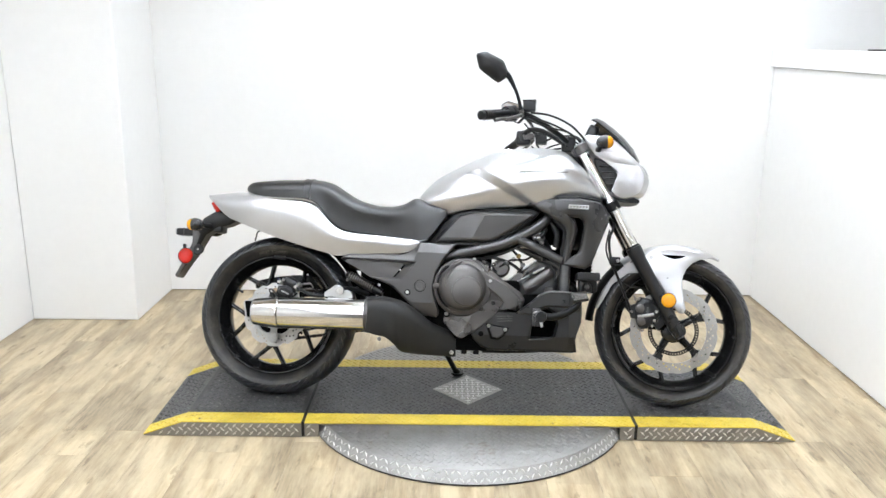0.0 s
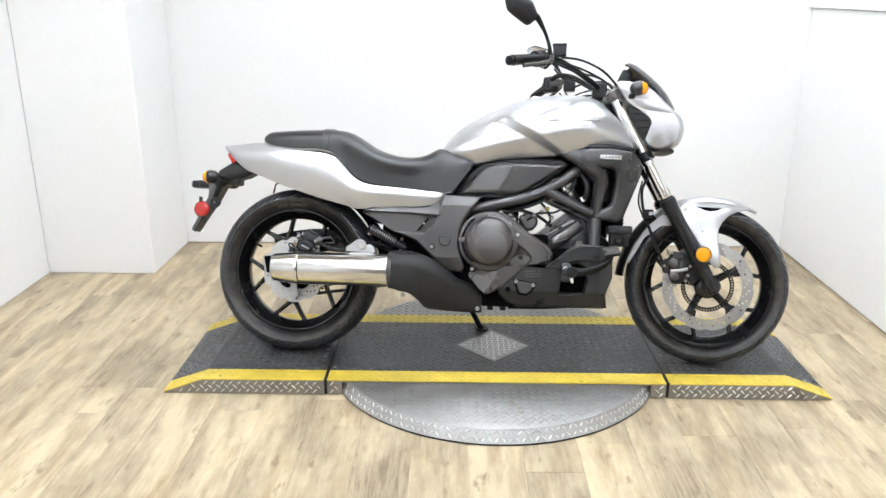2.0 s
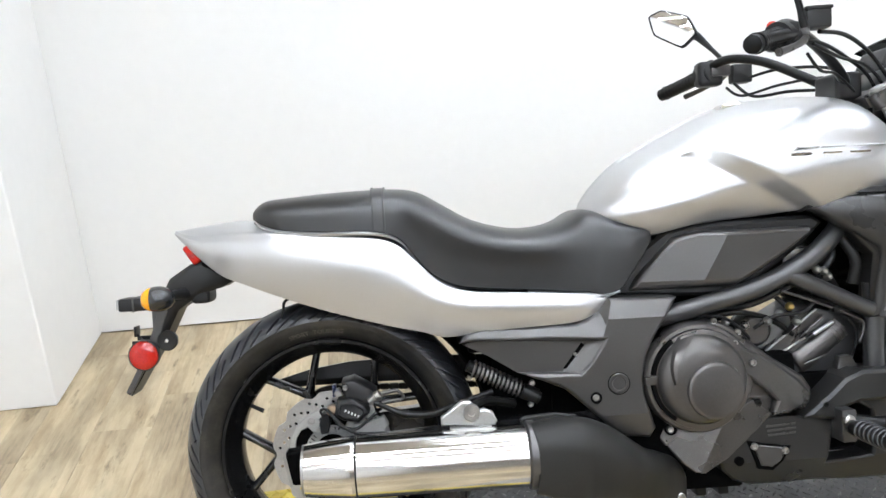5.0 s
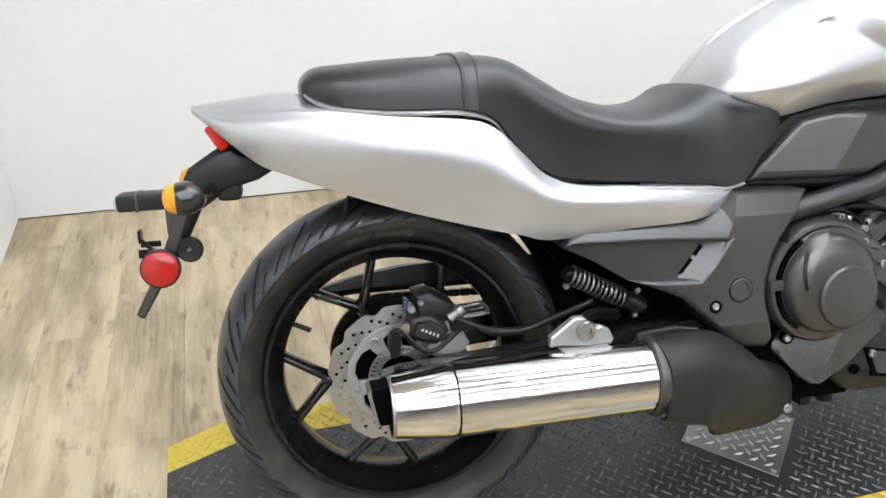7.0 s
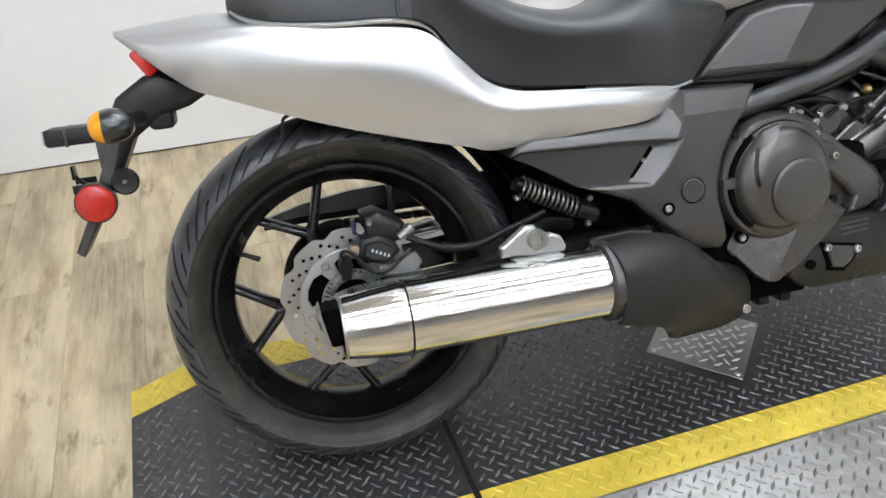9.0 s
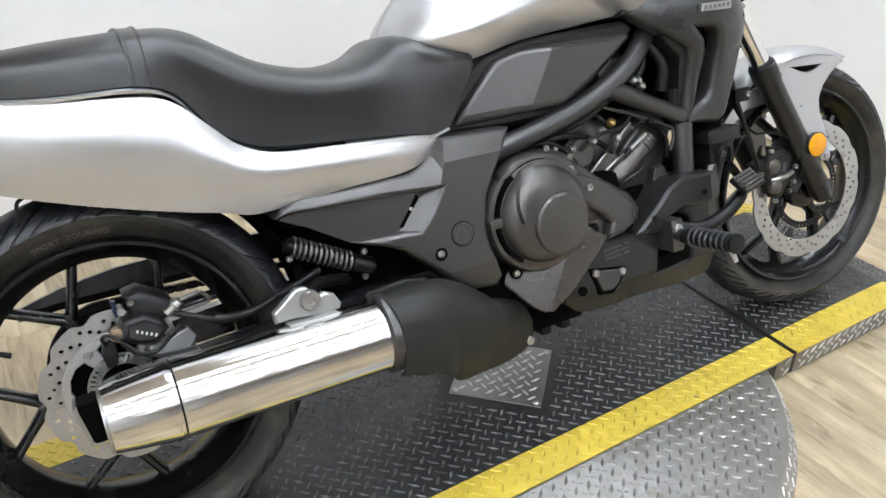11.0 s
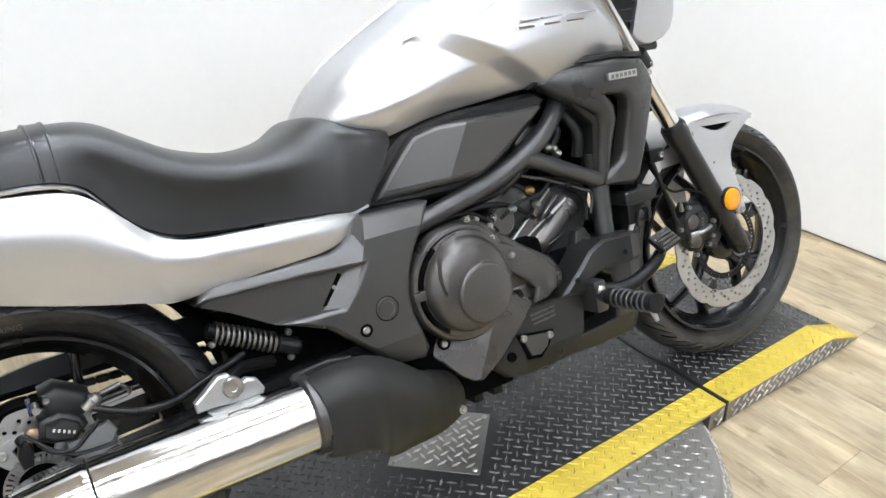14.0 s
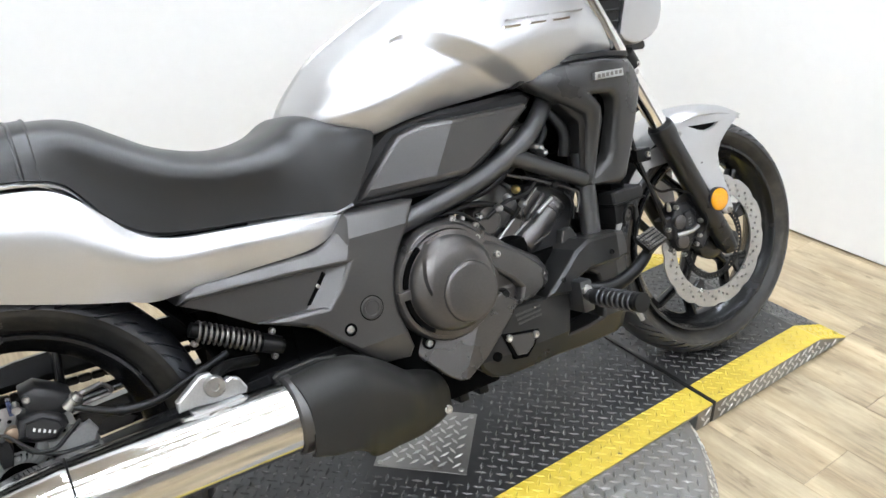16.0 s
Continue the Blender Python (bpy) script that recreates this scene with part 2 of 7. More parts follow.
RED_LENS = clear_plastic("red_reflector", (0.50, 0.012, 0.006))
AMBER_LENS = clear_plastic("amber_lens", (0.84, 0.35, 0.004))
SMOKE = worn("smoked_screen", (0.004, 0.004, 0.0045), 0.1, coat=0.0, vary=0.1, spec=0.3, rvary=0.03)
MIRROR = base_mat("mirror_glass", (0.85, 0.86, 0.86), 0.02, 1.0)[0]
RED_SWITCH = worn("red_switch", (0.55, 0.03, 0.02), 0.4)
WHITE_PRINT = worn("light_print", (0.55, 0.55, 0.54), 0.4, vary=0.05)
GREY_PRINT = worn("grey_print", (0.075, 0.075, 0.075), 0.45, vary=0.05)
CLEAR_LENS = worn("headlamp_lens", (0.62, 0.63, 0.64), 0.12, 0.3, 0.8, vary=0.03)


def glow_mat(name, colour, strength):
    m, nt, b = base_mat(name, (0.8, 0.8, 0.8), 0.5)
    b.inputs["Emission Color"].default_value = (*colour, 1)
    b.inputs["Emission Strength"].default_value = strength
    return m


PANEL_GLOW = glow_mat("panel_diffuser", (0.87, 0.95, 1.06), PANEL_POWER)


# ---- mesh helpers ----
def mesh_of(name, bm, material, smooth=35):
    me = bpy.data.meshes.new(name)
    bmesh.ops.recalc_face_normals(bm, faces=bm.faces)
    bm.to_mesh(me)
    bm.free()
    me.materials.append(material)
    if smooth:
        me.shade_smooth()
        me.set_sharp_from_angle(angle=radians(smooth))
    return me


def part(name, bm, material, parent, label="", smooth=35):
    ob = new(name, mesh_of(name, bm, material, smooth))
    ob.parent = parent
    return tagged(ob, label)


def thing(name, label, category, group="", kind=""):
    return tagged(new(name), label, category, group, kind)


def box(lo, hi, bevel=0.0, segs=2):
    bm = bmesh.new()
    bmesh.ops.create_cube(bm, size=1)
    lo, hi = Vector(lo), Vector(hi)
    for v in bm.verts:
        v.co = Vector((lo[k] + (v.co[k] + 0.5) * (hi[k] - lo[k]) for k in range(3)))
    if bevel:
        bmesh.ops.bevel(bm, geom=bm.edges[:], offset=bevel, segments=segs, profile=0.6, affect="EDGES")
    return bm


def join(*bms):
    out = bmesh.new()
    for b in bms:
        me = bpy.data.meshes.new("tmp")
        b.to_mesh(me)
        b.free()
        out.from_mesh(me)
        bpy.data.meshes.remove(me)
    return out


def moved(bm, m):
    bmesh.ops.transform(bm, matrix=m, verts=bm.verts)
    return bm


def curve_of(points, n=6, closed=False):
    """Points of a smooth (Catmull-Rom) line through the given ones."""
    pts = [Vector(p) for p in points]
    out, count = [], len(pts)
    for i in range(count if closed else count - 1):
        get = (lambda k: pts[k % count]) if closed else (lambda k: pts[min(max(k, 0), count - 1)])
        a, b, c, d = get(i - 1), get(i), get(i + 1), get(i + 2)
        for k in range(n):
            t = k / n
            out.append(0.5 * (2 * b + (c - a) * t + (2 * a - 5 * b + 4 * c - d) * t * t + (3 * b - a - 3 * c + d) * t**3))
    if not closed:
        out.append(pts[-1])
    return out


def skin(rings, closed_ring=True, caps=True):
    """Quads between rings of equal length."""
    bm = bmesh.new()
    rows = [[bm.verts.new(p) for p in ring] for ring in rings]
    n = len(rows[0])
    for a, b in zip(rows, rows[1:]):
        for i in range(n if closed_ring else n - 1):
            j = (i + 1) % n
            bm.faces.new((a[i], a[j], b[j], b[i]))
    if caps and closed_ring:
        bm.faces.new(rows[0]), bm.faces.new(list(reversed(rows[-1])))
    return bm


def tube(points, radius, sides=10, smooth=5, caps=True):
    """A round bar along a smooth line; radius may be a list, one for each given point."""
    pts = curve_of(points, smooth) if smooth > 1 and len(points) > 2 else [Vector(p) for p in points]
    radii = radius if isinstance(radius, (list, tuple)) else [radius] * len(points)
    rings, up = [], None
    for i, p in enumerate(pts):
        d = (pts[min(i + 1, len(pts) - 1)] - pts[max(i - 1, 0)]).normalized()
        if up is None:
            up = d.orthogonal().normalized()
        up = (up - d * up.dot(d)).normalized()
        side = d.cross(up)
        f = i / max(1, len(pts) - 1) * (len(radii) - 1)
        k = min(int(f), len(radii) - 2) if len(radii) > 1 else 0
        r = radii[k] + (radii[k + 1] - radii[k]) * (f - k) if len(radii) > 1 else radii[0]
        rings.append([p + r * (math.cos(a) * up + math.sin(a) * side) for a in (2 * math.pi * q / sides for q in range(sides))])
    return skin(rings, caps=caps)


def lathe(profile, centre=(0, 0, 0), steps=32, closed=False, m=None):
    """Turns (radius, along) round the y axis through the centre."""
    rings = []
    for k in range(steps):
        a = 2 * math.pi * k / steps
        rings.append([Vector((centre[0] + r * math.cos(a), centre[1] + y, centre[2] + r * math.sin(a))) for r, y in profile])
    bm = bmesh.new()
    rows = [[bm.verts.new(p) for p in ring] for ring in rings]
    n = len(profile)
    for i in range(steps):
        a, b = rows[i], rows[(i + 1) % steps]
        for k in range(n if closed else n - 1):
            q = (k + 1) % n
            bm.faces.new((a[k], a[q], b[q], b[k]))
    bmesh.ops.remove_doubles(bm, verts=bm.verts, dist=1e-6)
    if m:
        moved(bm, m)
    return bm


def plate(outer, y0, y1, holes=(), rounds=((0.004, 0.002),), smooth=0, bulge=None, cuts=(), grid=0.0):
    """A panel cut from an outline in the x-z plane, from y0 (hidden) to y1 (seen), its seen edge rounded by insets of (width, rise). cuts: lines ((x, z), (x, z)) along which bulge folds it; grid: the step of a net for soft bulges."""
    loops = [curve_of([(x, 0, z) for x, z in lp], smooth, True) if smooth else [Vector((x, 0, z)) for x, z in lp] for lp in (outer, *holes)]
    bm = bmesh.new()
    edges = []
    for lp in loops:
        vs = [bm.verts.new((p.x, y0, p.z)) for p in lp]
        edges += [bm.edges.new((vs[i], vs[(i + 1) % len(vs)])) for i in range(len(vs))]
    bmesh.ops.triangle_fill(bm, use_beauty=True, use_dissolve=False, edges=edges)
    faces = bm.faces[:]
    sign = 1 if y1 > y0 else -1
    for f in faces:
        f.normal_update()
        if f.normal.y * sign < 0:
            f.normal_flip()
    total = sum(r for _, r in rounds)
    res = bmesh.ops.extrude_face_region(bm, geom=faces)
    top = [g for g in res["geom"] if isinstance(g, bmesh.types.BMFace)]
    for v in {v for f in top for v in f.verts}:
        v.co.y = y1 - sign * total
    for f in top:
        f.normal_update()
        if f.normal.y * sign < 0:
            f.normal_flip()
    level = y1 - sign * total
    for w, r in rounds:
        bmesh.ops.inset_region(bm, faces=top, thickness=w, depth=0, use_even_offset=True, use_boundary=True)
        level += sign * r
        for v in {v for f in top for v in f.verts}:
            v.co.y = level
    if grid:
        xs, zs = [p.x for p in loops[0]], [p.z for p in loops[0]]
        cuts = list(cuts) + [((x, 0), (x, 1)) for x in np.arange(min(xs) + grid / 2, max(xs), grid)] + [((0, z), (1, z)) for z in np.arange(min(zs) + grid / 2, max(zs), grid)]
    for (xa, za), (xb, zb) in cuts:
        bmesh.ops.bisect_plane(bm, geom=bm.verts[:] + bm.edges[:] + bm.faces[:], plane_co=(xa, 0, za), plane_no=(zb - za, 0, xa - xb), dist=1e-5)
    if bulge:
        for v in bm.verts:
            v.co.y += bulge(v.co.x, v.co.z)
    return bm


def off_line(p, q):
    """How far a point of the x-z plane lies to the right of the line from p to q."""
    length = math.hypot(q[0] - p[0], q[1] - p[1])
    return lambda x, z: ((x - p[0]) * (q[1] - p[1]) - (z - p[1]) * (q[0] - p[0])) / length


def bolt_mesh(r, h, centre, socket=True):
    """A cap screw whose head points along -y."""
    prof = [(0, 0), (r, 0), (r, -h * 0.75), (r * 0.85, -h), (r * 0.5, -h), (r * 0.45, -h * 0.45), (0, -h * 0.45)] if socket else [(0, 0), (r, 0), (r, -h * 0.7), (r * 0.8, -h), (0, -h)]
    return lathe(prof, centre, 12)


# ---- room ----
FX, BX, BACK, FRONT, TOP = -2.242, 1.69, 1.48, -6.5, 2.75
FAR = 4.2


def structure(name, bm, material, label):
    ob = part(name, bm, material, None, smooth=0)
    return tagged(ob, label, name.split("_")[0], kind="structure")


structure("wall_back", box((FX - 0.1, BACK, 0.005), (FAR, BACK + 0.12, TOP)), WALL, "plain white painted back wall of the display bay")
structure("wall_left", box((FX - 0.12, FRONT, 0), (FX, BACK - 0.002, TOP)), WALL, "plain white painted side wall beside the pillar")
structure("wall_front", box((FX - 0.12, FRONT - 0.12, 0), (FAR, FRONT - 0.002, TOP)), FAR_WALL, "plain grey-beige wall behind the filming place")
structure("wall_far", box((FAR + 0.002, FRONT, 0), (FAR + 0.12, BACK + 0.1, TOP)), WALL, "plain light wall beyond the half-height partition")
structure("pillar", box((FX + 0.002, 0.952, 0), (-1.692, BACK - 0.002, TOP), 0.004, 1), WALL, "white painted square pillar in the corner")
structure("ceiling", box((FX - 0.12, FRONT - 0.12, TOP + 0.002), (FAR + 0.12, BACK + 0.12, TOP + 0.12)), CEILING, "plain beige ceiling above the bay")
structure("wall_partition", box((BX, FRONT + 2.2, 0.005), (BX + 0.12, BACK - 0.002, 1.31), 0.003, 1), WALL, "half-height white partition wall with a flat cap")
structure("trim", box((BX - 0.018, FRONT + 2.2, 1.312), (BX + 0.14, BACK - 0.002, 1.402), 0.004, 2), CAP, "smooth white cap board along the partition top")
edge = structure("trim", box((BX + 0.004, -0.2, 1.4035), (BX + 0.03, 0.52, 1.411), 0.002, 1), DARK_PLASTIC, "thin black cable strip lying on the partition cap")

# ceiling lights
def ceiling_light(x, y, w, d):
    fix = thing("ceiling_light", "narrow white ceiling strip light, switched on", "ceiling light", "ceiling lights")
    fix.location = (x, y, TOP)
    part("frame", join(box((-w / 2 - 0.02, -d / 2 - 0.02, -0.05), (w / 2 + 0.02, -d / 2, 0)), box((-w / 2 - 0.02, d / 2, -0.05), (w / 2 + 0.02, d / 2 + 0.02, 0)),
         box((-w / 2 - 0.02, -d / 2 - 0.02, -0.05), (-w / 2, d / 2 + 0.02, 0)), box((w / 2, -d / 2 - 0.02, -0.05), (w / 2 + 0.02, d / 2 + 0.02, 0))), CAP, fix, smooth=0)
    part("diffuser", box((-w / 2, -d / 2, -0.042), (w / 2, d / 2, -0.03)), PANEL_GLOW, fix, "glowing white diffuser", smooth=0)


for x, y, w, d in LIGHTS:
    ceiling_light(x, y, w, d)

# ---- floor of boards ----
base = structure("floor", box((FX - 0.1, FRONT - 0.1, -0.12), (FAR + 0.1, BACK + 0.1, -0.0035)), JOINT, "bleached oak vinyl plank floor, boards laid towards the back wall")
PW, PL = 0.178, 1.22


def plank_mesh(w, l):
    return mesh_of("plank", box((-w / 2 + 0.0003, -l / 2 + 0.0003, -0.003), (w / 2 - 0.0003, l / 2 - 0.0003, 0), 0.0004, 1), PLANK, 0)


whole = plank_mesh(PW, PL)
rng = random.Random(7)
x, n = FX + PW / 2, 0
while x < FAR + PW / 2:
    y = BACK - rng.uniform(0.1, 1.0) * PL
    first = True
    while y > FRONT:
        if first and BACK - y > 0.06:
            me = plank_mesh(PW, BACK - y)
            ob = new("plank", me)
            ob.location = (x, (BACK + y) / 2, 0)
            ob.parent = base
            first = False
        ob = new("plank", whole)
        ob.location = (x, y - PL / 2, 0)
        ob.parent = base
        y -= PL
    x += PW


# ---- display platform ----
H, HW = 0.060, 0.303
PITCH = 0.0215


def lozenge(verts, faces, c, u, v, n, half, wide, rise):
    """One raised bar of tread plate: a pointed, roof-shaped sliver at c, along u, on a surface with the normal n."""
    k = len(verts)
    verts += [c + u * half, c + v * wide, c - u * half, c - v * wide, c + u * half * 0.55 + n * rise, c - u * half * 0.55 + n * rise]
    faces += [(k, k + 1, k + 4), (k + 1, k + 2, k + 5), (k + 1, k + 5, k + 4), (k + 2, k + 3, k + 5), (k + 3, k, k + 4), (k + 3, k + 4, k + 5)]


def tread(name, origin, ux, uy, inside, reach, material, parent, turn=45, label=""):
    """Tread bars over a surface spanned by ux and uy from origin, wherever inside(a, b) holds."""
    ux, uy = Vector(ux).normalized(), Vector(uy).normalized()
    nrm = ux.cross(uy)
    if nrm.z < -0.5 or (abs(nrm.z) < 0.1 and nrm.y * Vector(origin).y < 0):
        nrm = -nrm
    c, s = math.cos(radians(turn)), math.sin(radians(turn))
    verts, faces = [], []
    count = int(reach / PITCH) + 1
    for i in range(-count, count + 1):
        for j in range(-count, count + 1):
            a, b = (i * c - j * s) * PITCH, (i * s + j * c) * PITCH
            if not inside(a, b):
                continue
            along = ux * c + uy * s if (i + j) % 2 else ux * -s + uy * c
            across = nrm.cross(along)
            lozenge(verts, faces, Vector(origin) + ux * a + uy * b, along, across, nrm, 0.0128, 0.0038, 0.0026)
    me = bpy.data.meshes.new(name)
    me.from_pydata([tuple(v) for v in verts], [], faces)
    me.materials.append(material)
    ob = new(name, me)
    ob.parent = parent
    return tagged(ob, label, kind="stuff")


def profile_slab(pts, y0, y1, bevel=0.0):
    bm = skin([[Vector((x, y, z)) for x, z in pts] for y in (y0, y1)])
    bmesh.ops.recalc_face_normals(bm, faces=bm.faces)
    if bevel:
        bmesh.ops.bevel(bm, geom=bm.edges[:], offset=bevel, segments=1, affect="EDGES")
    return bm


turntable = thing("turntable", "round aluminium tread plate turntable under the platform", "turntable")
part("disc_plate", lathe([(0, 0.012), (0.598, 0.012), (0.598, 0.0485), (0.6035, 0.0485), (0.600, 0.0505), (0, 0.0505)], steps=96, m=Matrix.Rotation(radians(90), 4, "X")), TREAD_ALU, turntable, smooth=40)
part("rim_plate", lathe([(0.600, 0.009), (0.631, 0.008), (0.6035, 0.048), (0.600, 0.048)], steps=96, closed=True, m=Matrix.Rotation(radians(90), 4, "X")), RIM_ALU, turntable, "dull slanted rim of the turntable", smooth=40)
part("skirt", lathe([(0.57, 0.0), (0.628, 0.0), (0.628, 0.007), (0.57, 0.0085)], steps=72, closed=True, m=Matrix.Rotation(radians(90), 4, "X")), DARK_PLASTIC, turntable, "black rubber skirt ring")
tread("disc_tread", (0, 0, 0.0507), (1, 0, 0), (0, 1, 0), lambda a, b: a * a + b * b < 0.588**2 and abs(b) > HW - 0.004, 0.63, TREAD_ALU, turntable, 45, "raised bars of the tread plate")
verts, faces = [], []
for k in range(178):
    for row in (0, 1):
        a = 2 * math.pi * (k + 0.5 * row) / 178
        n = Vector((math.cos(a), math.sin(a), 0))
        tn = Vector((-n.y, n.x, 0))
        sgn = 1 if (k + row) % 2 else -1
        rise = (n * -0.0275 + Vector((0, 0, 0.040))).normalized()
        out = (n * 0.040 + Vector((0, 0, 0.0275))).normalized()
        u = (tn + sgn * rise).normalized()
        z = 0.0185 + 0.019 * row
        lozenge(verts, faces, n * (0.6313 - 0.6875 * (z - 0.008)) + Vector((0, 0, z)), u, out.cross(u), out, 0.0112, 0.0036, 0.0022)
me = bpy.data.meshes.new("rim_tread")
me.from_pydata([tuple(v) for v in verts], [], faces)
me.materials.append(TREAD_BAR)
rim = new("rim_tread", me)
rim.parent = turntable
tagged(rim, "raised bars round the turntable edge", kind="stuff")


def platform_section(label, group, x0, x1, slope=None):
    """One length of the raised runway: body, coated deck, yellow edges and tread bars. slope: where the deck starts to fall to the tip x1."""
    sec = thing("platform_section" if slope is None else "ramp_section", label, "platform" if slope is None else "ramp", group)
    top = H - 0.004
    if slope is None:
        runs = [(x0, x1, top, top)]
    else:
        pts = [(x0, 0.002), (x0, top), (slope, top), (x1, 0.004), (x1, 0.002)]
        runs = [(x0, slope, top, top), (slope, x1, top, 0.004)]
    if slope is None:
        # the runway rests on the turntable: the body is cut short to two cheeks outside the disc and a slab above it
        for a, b in ((x0, -0.556), (0.556, x1)):
            part("cheek", profile_slab([(a, 0.004), (a, top), (b, top), (b, 0.004)], -HW, HW), TREAD_ALU, sec, "tread plate cheek", 0)
        part("body", profile_slab([(-0.5555, 0.0525), (-0.5555, top), (0.5555, top), (0.5555, 0.0525)], -HW, HW), TREAD_ALU, sec, "", 0)
    else:
        part("body", profile_slab(pts, -HW, HW), TREAD_ALU, sec, "tread plate body", 0)
    for a, b, za, zb in runs:
        d = Vector((b - a, 0, zb - za))
        ln = d.length
        u = d.normalized()
        up = u.cross(Vector((0, 1, 0))) * -1
        if up.z < 0:
            up = -up
        more = u * (0.0006 if slope is not None and abs(a) == abs(slope) else 0.0)
        slab = lambda y0, y1, lift, thick: skin([[Vector((a, y, za)) + up * 0.0005 - more, Vector((a, y, za)) + up * thick - more, Vector((b, y, zb)) + up * thick, Vector((b, y, zb)) + up * 0.0005] for y in (y0, y1)])
        part("deck", slab(-0.2245, 0.2245, 0, 0.0036), DECK_BLACK, sec, "black coated deck", 0)
        dist = min(a, b)
        mid = Vector(((a + b) / 2, 0, (za + zb) / 2)) + up * 0.0038
        ux = u if u.x > 0 else -u
        tread("deck_tread", mid, ux, (0, 1, 0), lambda p, q: abs(p) < ln / 2 - 0.008 and abs(q) < 0.218 and not (slope is None and abs(p) + abs(q) < 0.155), ln, DECK_BAR, sec, 45, "raised bars of the black deck")
        for sgn in (-1, 1):
            part("edge_stripe", slab(sgn * 0.225, sgn * HW, 0, 0.004), DECK_YELLOW, sec, "yellow painted edge stripe", 0)
            tread("stripe_tread", mid + Vector((0, sgn * 0.264, 0.0004)), ux, (0, 1, 0), lambda p, q: abs(p) < ln / 2 - 0.008 and abs(q) < 0.033, ln, DECK_YELLOW, sec, 45, "raised bars of the yellow stripe")
    ftop = lambda x: top if slope is None or abs(x) < abs(slope) else 0.004 + (top - 0.004) * (abs(x1) - abs(x)) / abs(abs(x1) - abs(slope))
    for sgn in (-1, 1):
        tread("side_tread", ((x0 + x1) / 2, sgn * (HW + 0.0004), 0.03), (1, 0, 0), (0, 0, 1), lambda p, q: abs(p) < abs(x1 - x0) / 2 - 0.008 and -0.02 < q and 0.03 + q < ftop((x0 + x1) / 2 + p) - 0.008 and not (slope is None and abs(p) < 0.565), abs(x1 - x0), TREAD_BAR, sec, 45, "raised bars of the side plate")
        # outward side of the bars
    return sec


centre = platform_section("black-decked tread plate runway section with yellow edges", "runway sections", -0.609, 0.609)
platform_section("black-decked ramp section with yellow edges, lying on the floor", "runway sections", -0.621, -1.205, -1.06)
platform_section("black-decked ramp section with yellow edges, lying on the floor", "runway sections", 0.621, 1.205, 1.06)
insert = part("diamond_plate", profile_slab([(-0.141, 0), (0, 0.141), (0.141, 0), (0, -0.141)], 0, 0.0025, 0.0006), TREAD_ALU, centre, "bare aluminium diamond-shaped tread plate", 0)
insert.matrix_local = Matrix.Translation((0, 0, H + 0.0026)) @ Matrix.Rotation(radians(-90), 4, "X")
tread("plate_tread", (0, 0, H + 0.0027), (1, 0, 0), (0, 1, 0), lambda a, b: abs(a) + abs(b) < 0.127, 0.2, TREAD_BAR, centre, 0, "raised bars of the diamond plate")
for a in range(4):
    c = Vector((0.124 * math.cos(a * math.pi / 2), 0.124 * math.sin(a * math.pi / 2), H + 0.0025))
    part("screw", lathe([(0, 0.004), (0.004, 0.003), (0.0065, 0.0), (0, 0)], steps=12, m=Matrix.Translation(c) @ Matrix.Rotation(radians(90), 4, "X")), ZINC, centre, "small zinc screw")
for sgn in (-1, 1):
    part("joint_strip", box((sgn * 0.615 - 0.0055, -0.304, 0.004), (sgn * 0.615 + 0.0055, 0.304, H + 0.0035), 0.0015, 1), DARK_PLASTIC, centre, "black joint strip", 0)


# ---- motorcycle ----
BIKE = pose(*BIKE_AT) @ Matrix.Rotation(radians(BIKE_YAW), 4, "Z") @ Matrix.Rotation(radians(-BIKE_LEAN), 4, "X")
bike = thing("motorcycle", "silver and black cruiser motorcycle leaning on its side stand", "motorcycle")
bike.matrix_world = BIKE
WB, RR, RF, RAKE, TRAIL = 1.53, 0.312, 0.300, 27.7, 0.112
HEAD = Vector((WB + TRAIL, 0, 0))
STEER = Matrix.Translation(HEAD) @ Matrix.Rotation(radians(STEER_ANGLE), 4, Vector((-math.sin(radians(RAKE)), 0, math.cos(radians(RAKE))))) @ Matrix.Translation(-HEAD)


def bp(name, bm, material, label="", parent=None, smooth=35, steer=False):
    """A part of the motorcycle; steer: turned with the handlebar."""
    if steer:
        moved(bm, STEER)
    return part(name, bm, material, parent or bike, label, smooth)


